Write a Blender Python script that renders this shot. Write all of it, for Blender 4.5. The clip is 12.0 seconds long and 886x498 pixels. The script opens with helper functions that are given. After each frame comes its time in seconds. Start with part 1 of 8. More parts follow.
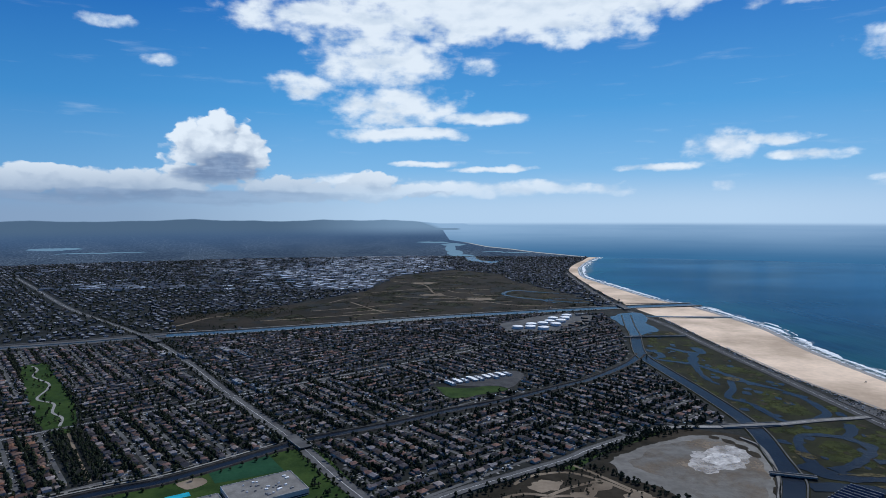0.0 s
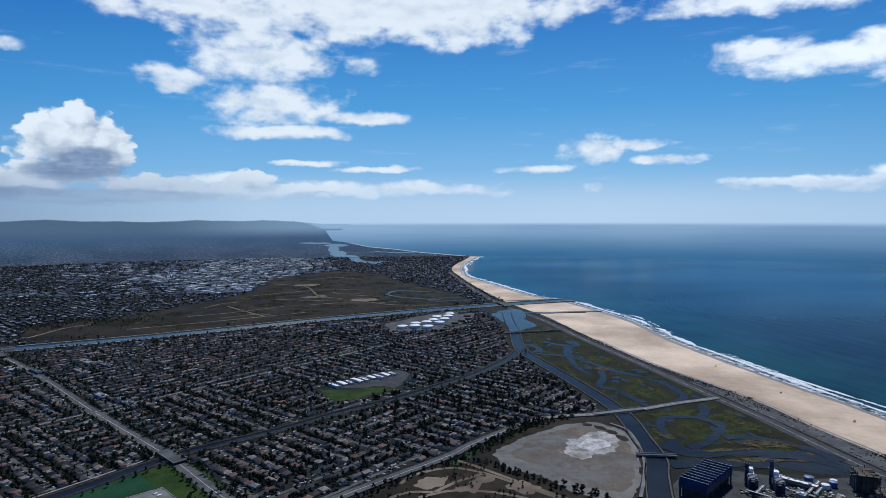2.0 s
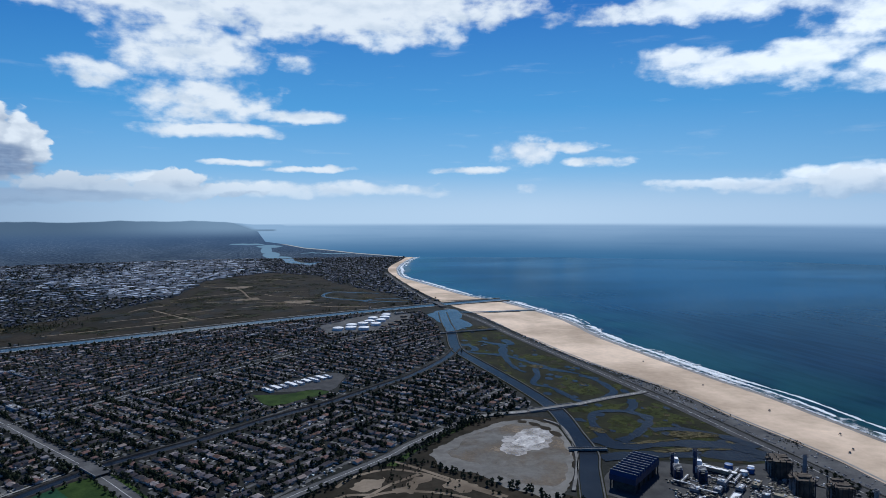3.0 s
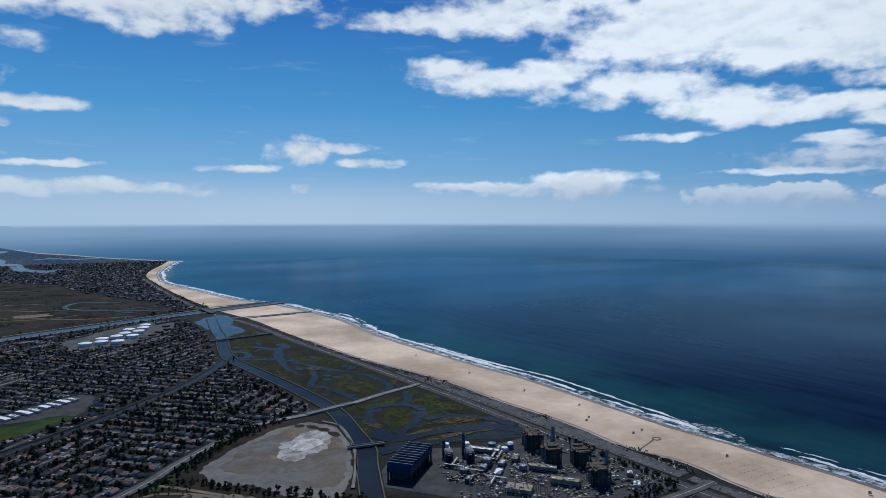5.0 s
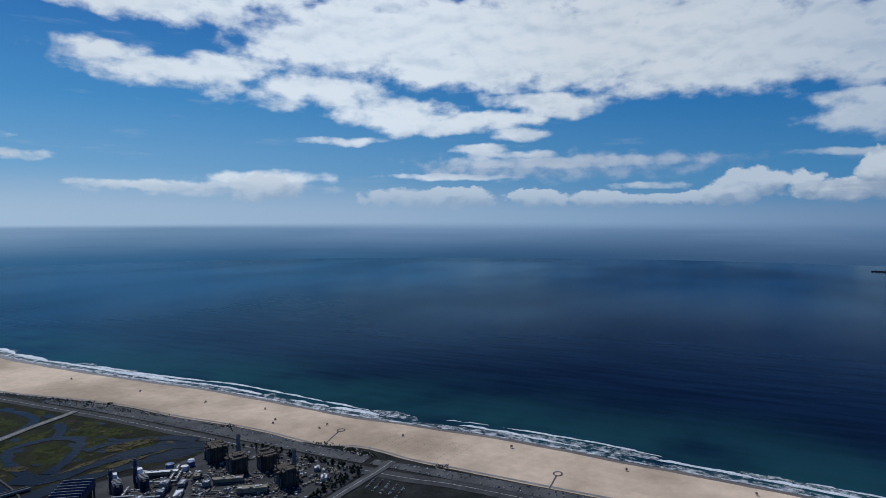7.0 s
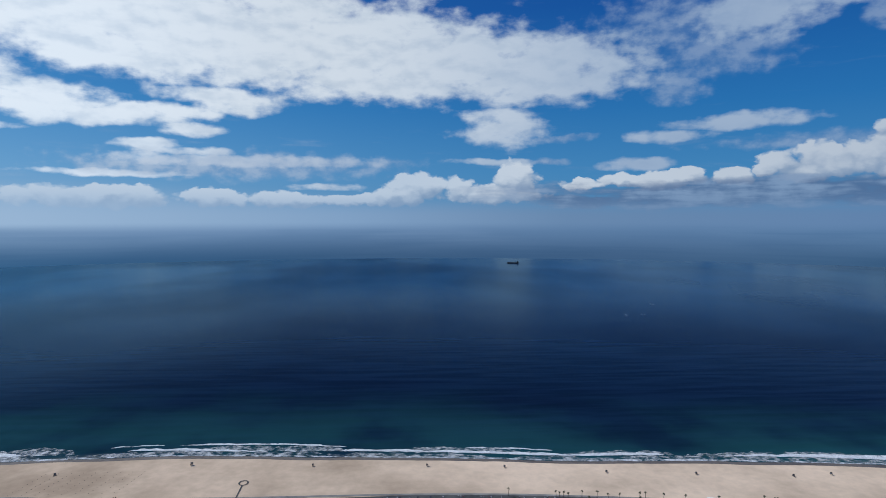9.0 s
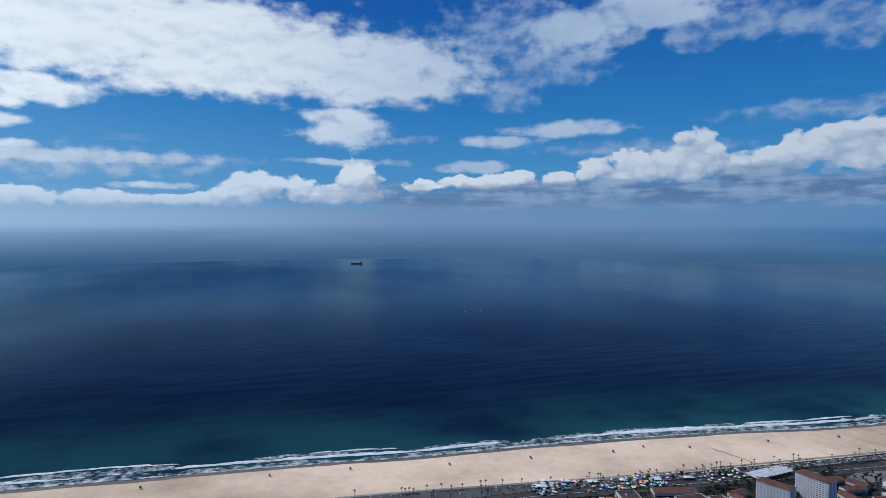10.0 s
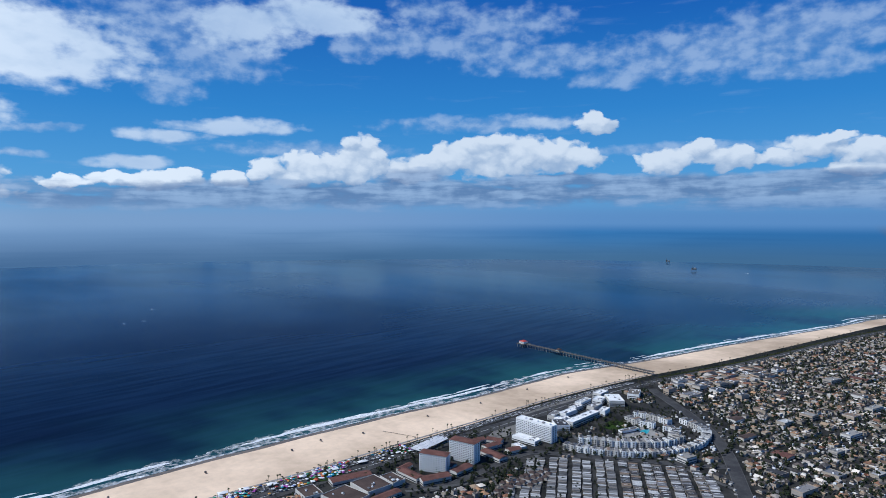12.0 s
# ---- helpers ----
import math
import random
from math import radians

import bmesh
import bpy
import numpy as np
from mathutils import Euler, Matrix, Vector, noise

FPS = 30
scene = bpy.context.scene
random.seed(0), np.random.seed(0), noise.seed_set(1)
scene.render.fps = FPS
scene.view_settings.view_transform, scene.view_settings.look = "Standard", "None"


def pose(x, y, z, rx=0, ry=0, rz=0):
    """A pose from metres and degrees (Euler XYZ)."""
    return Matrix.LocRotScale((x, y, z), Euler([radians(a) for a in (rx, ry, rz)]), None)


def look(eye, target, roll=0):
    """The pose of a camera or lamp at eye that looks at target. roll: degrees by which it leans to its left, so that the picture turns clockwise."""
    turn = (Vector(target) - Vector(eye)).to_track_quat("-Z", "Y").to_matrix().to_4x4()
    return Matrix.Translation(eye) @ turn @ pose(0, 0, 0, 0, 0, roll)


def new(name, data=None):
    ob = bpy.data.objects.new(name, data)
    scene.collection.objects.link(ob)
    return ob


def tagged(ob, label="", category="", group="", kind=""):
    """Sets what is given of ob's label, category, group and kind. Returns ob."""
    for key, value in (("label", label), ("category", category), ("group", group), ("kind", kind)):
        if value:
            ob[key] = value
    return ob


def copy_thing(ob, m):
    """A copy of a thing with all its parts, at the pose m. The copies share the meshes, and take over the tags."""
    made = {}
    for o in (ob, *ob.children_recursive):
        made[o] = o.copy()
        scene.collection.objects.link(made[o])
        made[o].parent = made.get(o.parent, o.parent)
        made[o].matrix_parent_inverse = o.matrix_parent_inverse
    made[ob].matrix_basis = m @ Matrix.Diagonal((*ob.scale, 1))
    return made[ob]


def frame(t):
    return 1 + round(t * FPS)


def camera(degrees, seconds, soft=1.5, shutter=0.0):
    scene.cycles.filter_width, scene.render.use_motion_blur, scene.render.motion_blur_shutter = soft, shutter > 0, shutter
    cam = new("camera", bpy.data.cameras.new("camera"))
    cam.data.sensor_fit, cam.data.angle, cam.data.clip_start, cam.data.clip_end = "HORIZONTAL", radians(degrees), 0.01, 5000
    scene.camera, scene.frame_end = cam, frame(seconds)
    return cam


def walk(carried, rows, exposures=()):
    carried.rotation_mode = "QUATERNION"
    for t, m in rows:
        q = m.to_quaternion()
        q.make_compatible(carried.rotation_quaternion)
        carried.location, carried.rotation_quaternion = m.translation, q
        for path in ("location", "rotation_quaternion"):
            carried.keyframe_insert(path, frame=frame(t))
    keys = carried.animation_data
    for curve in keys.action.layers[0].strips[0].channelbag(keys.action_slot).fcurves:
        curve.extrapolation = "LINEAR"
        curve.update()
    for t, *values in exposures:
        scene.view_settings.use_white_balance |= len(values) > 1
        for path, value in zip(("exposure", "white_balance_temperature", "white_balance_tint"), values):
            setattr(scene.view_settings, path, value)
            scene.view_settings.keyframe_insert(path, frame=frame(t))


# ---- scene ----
from mathutils import geometry

cam = camera(70.52, 12.0, soft=0.75)
EYE = 320.0  # the camera turns on the spot, high above the shore
ROWS = [  # seconds, heading, pitch, lean
    (0.0, -0.00, -3.03, 0.15),
    (0.5, -2.39, -3.04, 0.13),
    (1.0, -4.90, -3.06, 0.07),
    (1.5, -7.62, -3.03, 0.10),
    (2.0, -10.60, -3.03, 0.16),
    (2.5, -13.60, -3.01, 0.11),
    (2.7, -14.80, -3.00, 0.11),
    (4.3, -26.68, -2.98, 0.09),
    (4.5, -29.49, -2.98, 0.09),
    (5.0, -36.81, -2.97, 0.05),
    (5.5, -44.04, -2.95, 0.06),
    (6.0, -51.13, -2.96, 0.01),
    (6.5, -58.20, -2.95, 0.02),
    (7.0, -65.31, -2.93, 0.04),
    (9.0, -93.88, -2.88, 0.03),
    (9.5, -101.01, -2.85, -0.04),
    (10.0, -108.14, -2.82, -0.02),
    (10.5, -115.32, -2.81, -0.05),
    (11.0, -122.58, -2.78, -0.10),
    (11.5, -129.97, -2.78, -0.07),
    (12.0, -137.37, -2.78, 0.01),
]
walk(cam, [(t, pose(0, 0, EYE, 90 + pitch, lean, yaw)) for t, yaw, pitch, lean in ROWS],
     exposures=[(0.0, 0.0, 5850, 7), (2.5, 0.0, 5850, 7), (5.0, -0.22, 5850, 7), (7.0, -0.40, 5850, 7), (9.0, -0.26, 5850, 7), (10.0, -0.08, 5850, 7), (11.0, 0.04, 5850, 7), (12.0, 0.26, 5850, 7)])


# ---- node helpers ----
class Graph:
    """A node tree with short names for the nodes that the materials use."""

    def __init__(self, tree):
        self.tree = tree
        tree.nodes.clear()

    def put(self, value, socket):
        if isinstance(value, bpy.types.NodeSocket):
            self.tree.links.new(value, socket)
        elif isinstance(value, tuple) and len(value) == 3 and socket.type == "RGBA":
            socket.default_value = (*value, 1.0)
        else:
            socket.default_value = value

    def math(self, op, a, b=0.0, c=0.0):
        n = self.tree.nodes.new("ShaderNodeMath")
        n.operation = op
        self.put(a, n.inputs[0]), self.put(b, n.inputs[1]), self.put(c, n.inputs[2])
        return n.outputs[0]

    def vec(self, op, a, b=(0, 0, 0), c=(0, 0, 0)):
        n = self.tree.nodes.new("ShaderNodeVectorMath")
        n.operation = op
        self.put(a, n.inputs[0]), self.put(b, n.inputs[1])
        if op == "MULTIPLY_ADD":
            self.put(c, n.inputs[2])
        return n.outputs["Value"] if op in ("DOT_PRODUCT", "LENGTH") else n.outputs["Vector"]

    def split(self, v):
        n = self.tree.nodes.new("ShaderNodeSeparateXYZ")
        self.put(v, n.inputs[0])
        return n.outputs

    def join(self, x, y, z=0.0):
        n = self.tree.nodes.new("ShaderNodeCombineXYZ")
        self.put(x, n.inputs[0]), self.put(y, n.inputs[1]), self.put(z, n.inputs[2])
        return n.outputs[0]

    def noise(self, v, scale, detail=4.0, rough=0.55, colour=False):
        n = self.tree.nodes.new("ShaderNodeTexNoise")
        self.put(v, n.inputs["Vector"])
        n.inputs["Scale"].default_value, n.inputs["Detail"].default_value = scale, detail
        n.inputs["Roughness"].default_value = rough
        return n.outputs["Color"] if colour else n.outputs["Fac"]

    def range(self, x, a, b, lo=0.0, hi=1.0, smooth=True):
        n = self.tree.nodes.new("ShaderNodeMapRange")
        n.interpolation_type = "SMOOTHSTEP" if smooth else "LINEAR"
        for i, value in enumerate((x, a, b, lo, hi)):
            self.put(value, n.inputs[i])
        return n.outputs[0]

    def mix(self, f, a, b, how="MIX"):
        n = self.tree.nodes.new("ShaderNodeMix")
        n.data_type, n.blend_type = "RGBA", how
        self.put(f, n.inputs[0]), self.put(a, n.inputs[6]), self.put(b, n.inputs[7])
        return n.outputs[2]

    def ramp(self, f, *stops):
        n = self.tree.nodes.new("ShaderNodeValToRGB")
        self.put(f, n.inputs[0])
        e = n.color_ramp.elements
        while len(e) < len(stops):
            e.new(0.5)
        for el, (at, colour) in zip(e, stops):
            el.position, el.color = at, (*colour, 1.0)
        return n.outputs[0]

    def bump(self, height, strength, distance):
        n = self.tree.nodes.new("ShaderNodeBump")
        n.inputs["Strength"].default_value, n.inputs["Distance"].default_value = strength, distance
        self.put(height, n.inputs["Height"])
        return n.outputs[0]

    def place(self):
        return self.tree.nodes.new("ShaderNodeNewGeometry").outputs["Position"]

    def island(self):
        return self.tree.nodes.new("ShaderNodeNewGeometry").outputs["Random Per Island"]

    def each(self):
        return self.tree.nodes.new("ShaderNodeObjectInfo").outputs["Random"]


# ---- sky, clouds and far distance ----
SUN_AZ, SUN_EL = 32.0, 50.0
world = bpy.data.worlds.new("sky")
scene.world = world
world.use_nodes = True
W = Graph(world.node_tree)
ray = W.tree.nodes.new("ShaderNodeTexCoord").outputs["Generated"]
rx, ry, rz = W.split(ray)
az = W.math("DEGREES", W.math("ARCTAN2", rx, ry))
el = W.math("DEGREES", W.math("ARCSINE", rz))
spot = W.join(az, el)

sky = W.tree.nodes.new("ShaderNodeTexSky")
sky.sky_type, sky.sun_disc = "NISHITA", False
sky.sun_elevation, sky.sun_rotation = radians(SUN_EL), radians(SUN_AZ)
sky.altitude, sky.air_density, sky.dust_density, sky.ozone_density = 320.0, 1.0, 0.6, 2.5
clear = W.vec("MULTIPLY", sky.outputs[0], (0.075, 0.075, 0.075))
tone = W.ramp(W.range(el, 0.0, 40.0, smooth=False), (0.0, (0.33, 0.52, 0.74)), (0.10, (0.215, 0.46, 0.735)), (0.24, (0.080, 0.325, 0.655)),
              (0.45, (0.020, 0.165, 0.51)), (1.0, (0.008, 0.06, 0.25)))
away = W.range(az, 20.0, 110.0)
tone = W.mix(W.range(az, -8.0, -38.0), tone, W.vec("MULTIPLY", tone, (0.66, 0.78, 0.86)))
clear = W.mix(0.9, clear, W.mix(away, tone, W.vec("MULTIPLY", tone, (0.26, 0.55, 0.715))))

# clouds, each lobe by azimuth, elevation and half sizes in degrees
warp = W.vec("SUBTRACT", W.noise(W.vec("MULTIPLY", spot, (0.7, 1.5, 1.0)), 0.22, 4.0, 0.6, colour=True), (0.5, 0.5, 0.5))
bent = W.vec("MULTIPLY_ADD", warp, (3.2, 1.5, 0.0), spot)
curl = W.vec("SUBTRACT", W.noise(W.vec("MULTIPLY", spot, (0.9, 1.3, 1.0)), 0.9, 3.0, 0.55, colour=True), (0.5, 0.5, 0.5))
heaped = W.vec("MULTIPLY_ADD", curl, (1.5, 0.9, 0.0), spot)
raised = W.vec("ADD", heaped, (-0.30, 0.62, 0.0))
fields = {}


def blob(kind, where, a, e, ra, re):
    d = W.vec("MULTIPLY_ADD", where, (1 / ra, 1 / re, 0.0), (-a / ra, -e / re, 0.0))
    d = W.vec("DOT_PRODUCT", d, d)
    if ra > 8 and re > 2.2 and kind == "sheet":
        d = W.math("SUBTRACT", d, 0.5)
    fields[kind] = W.math("MINIMUM", fields[kind], d) if kind in fields else d


def sheet(a, e, ra, re):
    """A lobe of the broken white layer."""
    if ra < 1.9 and re < 0.9:
        blob("scud", bent, a, e, ra * 1.5, re * 1.6)
    else:
        k = 1.25 if ra < 2.6 and re < 0.9 else 1.08
        blob("sheet", bent, a, e, ra * k, re * k)


def scud(a, e, ra, re):
    """Thin, half-clear cloud."""
    blob("scud", bent, a, e, ra * 1.2, re * 1.25)


def heap(a, e, ra, re):
    """A knob of heaped cumulus, brightest on its top."""
    blob("heap", heaped, a, e, ra * 0.98, re * 1.02)
    blob("top", raised, a, e, ra * 0.98, re * 1.02)


def bank(a, e, ra, re):
    """Grey layer cloud in the shade of the heaps."""
    blob("bank", bent, a, e, ra * 1.2, re * 1.35)


sheet(77.0, 5.0, 10.5, 0.55)
sheet(72.0, 5.6, 4.0, 0.4)
sheet(66.0, 3.6, 6.0, 0.3)
sheet(-6.7, 17.2, 11.4, 1.9)
sheet(5.9, 17.9, 12.4, 2.2)
sheet(18.0, 17.8, 6.9, 0.9)
sheet(-5.2, 13.8, 5.5, 2.4)
sheet(-12.5, 11.4, 2.8, 1.0)
sheet(-4.3, 9.7, 5.3, 1.8)
sheet(3.4, 8.8, 4.1, 0.6)
sheet(-3.2, 7.3, 5.6, 0.6)
sheet(3.4, 13.2, 1.2, 0.5)
sheet(17.0, 15.9, 1.1, 0.7)
sheet(10.9, 15.2, 1.5, 0.6)
sheet(-28.3, 15.2, 0.9, 0.3)
sheet(-26.7, 15.1, 0.9, 0.3)
sheet(-24.1, 12.8, 0.9, 0.3)
sheet(27.7, 6.4, 2.6, 0.5)
sheet(24.0, 5.7, 1.8, 0.8)
sheet(30.8, 4.9, 2.7, 0.5)
sheet(19.1, 4.1, 2.8, 0.4)
sheet(-1.2, 4.7, 3.1, 0.3)
sheet(4.4, 4.2, 3.6, 0.3)
sheet(3.4, 2.4, 12.6, 0.6)
sheet(-7.4, 3.1, 4.0, 0.5)
sheet(41.5, 12.0, 7.1, 1.0)
sheet(46.8, 12.4, 3.9, 1.4)
sheet(37.7, 16.9, 10.9, 0.9)
sheet(42.6, 2.8, 6.3, 0.4)
sheet(43.6, 17.5, 8.5, 1.7)
sheet(50.9, 18.6, 7.4, 1.2)
sheet(36.7, 12.9, 4.2, 1.0)
sheet(43.1, 11.8, 6.6, 1.2)
sheet(52.9, 11.0, 8.5, 1.5)
sheet(61.6, 9.3, 5.1, 1.5)
sheet(65.1, 8.0, 6.0, 0.8)
sheet(61.6, 15.5, 12.0, 3.2)
sheet(73.9, 15.4, 11.7, 3.6)
sheet(84.0, 15.3, 8.2, 2.7)
sheet(89.9, 13.3, 4.4, 2.0)
sheet(74.4, 10.3, 5.2, 0.7)
sheet(71.1, 8.9, 3.4, 0.6)
sheet(56.0, 6.8, 3.1, 0.4)
sheet(68.7, 5.9, 2.2, 0.3)
sheet(30.6, 4.9, 2.6, 0.5)
sheet(27.9, 6.3, 2.3, 0.3)
sheet(24.2, 5.7, 1.4, 0.9)
sheet(24.1, 2.5, 0.6, 0.2)
sheet(49.8, 3.5, 4.8, 0.7)
sheet(83.5, 2.6, 2.1, 0.3)
sheet(76.9, 15.2, 16.7, 3.6)
sheet(91.2, 13.6, 15.5, 2.7)
sheet(101.8, 12.6, 7.6, 2.2)
sheet(68.9, 8.5, 4.0, 0.8)
sheet(71.5, 7.5, 2.3, 0.6)
sheet(76.0, 10.0, 4.2, 1.0)
sheet(68.8, 6.0, 2.2, 0.4)
sheet(99.3, 8.0, 3.8, 1.6)
sheet(119.1, 7.9, 4.2, 0.6)
sheet(112.9, 7.0, 2.6, 0.5)
sheet(111.5, 4.7, 3.0, 0.6)
sheet(99.3, 4.9, 4.1, 0.4)
sheet(83.4, 2.7, 2.8, 0.3)
sheet(104.3, 14.1, 3.2, 1.9)
sheet(108.0, 12.7, 4.6, 1.4)
sheet(119.9, 15.9, 5.1, 1.8)
sheet(126.1, 17.5, 5.4, 1.6)
sheet(119.3, 7.9, 5.1, 0.6)
sheet(113.5, 7.0, 3.0, 0.5)
sheet(111.4, 4.7, 3.3, 0.5)
sheet(146.3, 8.3, 3.0, 0.6)
scud(45.8, 2.5, 8.3, 0.5)
scud(80.0, 4.8, 10.1, 0.6)
scud(73.1, 4.1, 8.6, 0.6)
scud(76.7, 4.5, 11.0, 1.0)
scud(114.3, 15.9, 6.2, 2.2)
scud(117.2, 13.5, 4.7, 1.7)
scud(113.9, 10.7, 2.2, 1.2)
scud(129.7, 15.0, 2.0, 1.0)
scud(123.4, 16.9, 4.8, 0.8)
scud(134.1, 15.4, 2.1, 1.0)
scud(125.8, 6.1, 7.6, 0.6)
scud(113.6, 10.9, 2.1, 1.3)
scud(115.0, 16.1, 3.9, 1.7)
scud(117.1, 13.0, 2.7, 1.2)
scud(134.1, 15.5, 4.6, 1.2)
scud(139.2, 15.0, 5.1, 0.9)
scud(146.3, 13.8, 6.4, 1.0)
scud(153.1, 12.2, 3.8, 0.8)
scud(159.9, 13.5, 9.5, 1.7)
scud(166.8, 14.2, 6.6, 2.0)
scud(168.0, 11.6, 4.5, 0.7)
scud(136.2, 18.1, 3.0, 0.9)
scud(143.2, 16.9, 5.0, 1.2)
scud(110.0, 15.7, 2.4, 0.8)
scud(141.3, 8.5, 7.6, 0.6)
scud(156.9, 6.0, 6.8, 0.4)
scud(105.2, 7.0, 2.2, 0.3)
scud(103.3, 5.0, 1.8, 0.3)
heap(-33.7, 2.8, 3.2, 1.0)
heap(-29.6, 2.8, 4.3, 1.0)
heap(-33.0, 3.6, 2.2, 0.6)
heap(-25.2, 2.5, 3.8, 0.7)
heap(-19.8, 5.5, 3.7, 2.5)
heap(-19.3, 7.7, 1.4, 1.2)
heap(-21.9, 6.4, 1.6, 1.5)
heap(-17.6, 5.6, 1.9, 2.2)
heap(-20.8, 3.8, 3.2, 0.8)
heap(-26.1, 2.8, 3.2, 1.1)
heap(-22.8, 2.4, 3.1, 0.8)
heap(-14.6, 2.5, 3.1, 1.0)
heap(-11.4, 2.1, 3.7, 0.8)
heap(-6.2, 3.2, 2.2, 0.8)
heap(-7.7, 2.1, 4.3, 0.8)
heap(-1.8, 2.4, 3.0, 0.6)
heap(49.8, 2.5, 3.3, 1.1)
heap(64.2, 1.7, 6.6, 0.9)
heap(65.7, 2.0, 3.0, 0.7)
heap(73.6, 1.8, 2.4, 0.8)
heap(78.7, 1.6, 4.1, 0.7)
heap(85.2, 1.5, 4.5, 0.5)
heap(87.2, 1.7, 1.0, 0.6)
heap(90.6, 2.1, 1.7, 1.0)
heap(67.2, 1.7, 3.4, 0.9)
heap(73.3, 2.0, 1.8, 0.6)
heap(79.7, 1.6, 7.1, 0.5)
heap(91.6, 2.6, 2.8, 1.2)
heap(89.6, 2.0, 3.0, 0.8)
heap(95.2, 2.6, 1.3, 1.0)
heap(100.5, 3.5, 2.0, 1.4)
heap(99.0, 2.1, 4.6, 0.9)
heap(106.4, 2.9, 2.0, 0.5)
heap(111.2, 3.2, 2.7, 0.6)
heap(114.9, 3.4, 2.4, 0.6)
heap(118.3, 3.5, 1.5, 0.6)
heap(125.4, 4.3, 4.3, 1.1)
heap(123.7, 3.8, 2.6, 0.9)
heap(129.7, 5.2, 2.1, 2.0)
heap(129.0, 6.8, 1.0, 0.6)
heap(131.1, 5.7, 1.2, 0.9)
heap(134.8, 4.3, 2.5, 1.1)
heap(109.7, 3.3, 2.0, 0.5)
heap(113.0, 3.2, 3.0, 0.7)
heap(115.6, 3.8, 1.3, 0.6)
heap(118.6, 3.4, 1.5, 0.7)
heap(126.0, 4.6, 4.9, 1.3)
heap(122.1, 4.3, 1.9, 1.0)
heap(129.8, 5.8, 2.1, 1.6)
heap(129.1, 6.9, 1.1, 0.6)
heap(131.0, 4.9, 1.5, 1.5)
heap(142.3, 5.5, 6.1, 1.7)
heap(146.3, 5.5, 5.5, 1.3)
heap(137.2, 5.0, 4.1, 1.1)
heap(141.3, 6.7, 3.1, 0.8)
heap(151.1, 8.3, 1.7, 0.9)
heap(156.9, 4.9, 2.3, 1.0)
heap(159.6, 5.9, 1.4, 0.8)
heap(161.8, 5.1, 2.6, 1.0)
heap(165.9, 4.9, 2.8, 0.7)
heap(168.2, 5.5, 2.6, 1.0)
heap(169.1, 6.2, 1.3, 0.5)
heap(171.5, 5.0, 2.1, 1.0)
heap(170.8, 3.9, 2.5, 0.6)
bank(-19.8, 3.8, 3.0, 0.7)
bank(-18.8, 4.6, 2.1, 0.7)
bank(-22.1, 1.7, 12.8, 0.5)
bank(116.4, 1.7, 9.5, 0.8)
bank(127.1, 2.1, 10.3, 0.9)
bank(134.5, 3.2, 2.9, 0.9)
bank(107.0, 1.5, 5.1, 0.5)
bank(133.1, 2.2, 29.0, 0.9)
bank(160.1, 2.7, 14.3, 0.9)
bank(167.5, 3.1, 7.3, 0.6)
bank(148.3, 3.3, 7.9, 0.5)
bank(170.1, 1.6, 11.0, 0.8)
grid = W.vec("MULTIPLY", spot, (0.8, 1.6, 1.0))
fine = W.noise(grid, 0.32, 6.0, 0.52)
soft = W.noise(grid, 0.34, 4.0, 0.5)
above = W.noise(W.vec("ADD", grid, (0.25, 0.95, 0.0)), 0.34, 4.0, 0.5)
streak = W.noise(W.vec("MULTIPLY", spot, (0.16, 1.1, 1.0)), 0.9, 6.0, 0.55)
tuft = W.noise(W.vec("MULTIPLY", spot, (1.0, 1.5, 1.0)), 0.55, 5.0, 0.52)
# the broken white layer
body = W.math("ADD", W.math("SUBTRACT", 1.0, fields["sheet"]), W.math("MULTIPLY", W.math("SUBTRACT", fine, 0.5), 3.0))
body = W.math("ADD", body, W.math("MULTIPLY", W.math("SUBTRACT", tuft, 0.5), 2.0))
cover = W.range(body, -0.35, 0.95)
lit = W.math("ADD", W.math("SUBTRACT", soft, above), W.math("MULTIPLY", W.math("SUBTRACT", fine, 0.5), 0.25))
white = W.mix(W.range(lit, -0.24, 0.10), (0.66, 0.71, 0.77), (0.83, 0.85, 0.87))
white = W.mix(W.math("MULTIPLY", away, W.range(el, 9.0, 5.0)), white, W.vec("MULTIPLY", white, (0.74, 0.80, 0.88)))
white = W.mix(W.math("MULTIPLY", W.range(az, 22.0, 50.0), W.range(az, 84.0, 60.0)), white, W.vec("MULTIPLY", white, (1.17, 1.17, 1.17)))
white = W.mix(W.math("MULTIPLY", W.range(az, 82.0, 118.0), 0.78), white, (0.33, 0.43, 0.585))
heavens = W.mix(W.math("MULTIPLY", cover, 0.97), clear, white)
# thin cloud and wisps
faint = W.math("ADD", W.math("SUBTRACT", 1.0, fields["scud"]), W.math("MULTIPLY", W.math("SUBTRACT", tuft, 0.5), 3.6))
faint = W.math("MULTIPLY", W.range(faint, -0.5, 1.3), W.mix(away, (0.85, 0.85, 0.85), (0.62, 0.62, 0.62)))
stray = W.math("MULTIPLY", W.range(streak, 0.57, 0.80), W.math("MULTIPLY", W.range(el, 1.0, 4.0), W.range(el, 34.0, 16.0)))
faint = W.math("MAXIMUM", faint, W.math("MULTIPLY", stray, 0.22))
fleece = W.mix(away, W.mix(W.range(tuft, 0.35, 0.65), (0.52, 0.62, 0.75), (0.80, 0.83, 0.87)), W.mix(W.range(tuft, 0.35, 0.65), (0.19, 0.30, 0.50), (0.36, 0.45, 0.60)))
heavens = W.mix(faint, heavens, fleece)
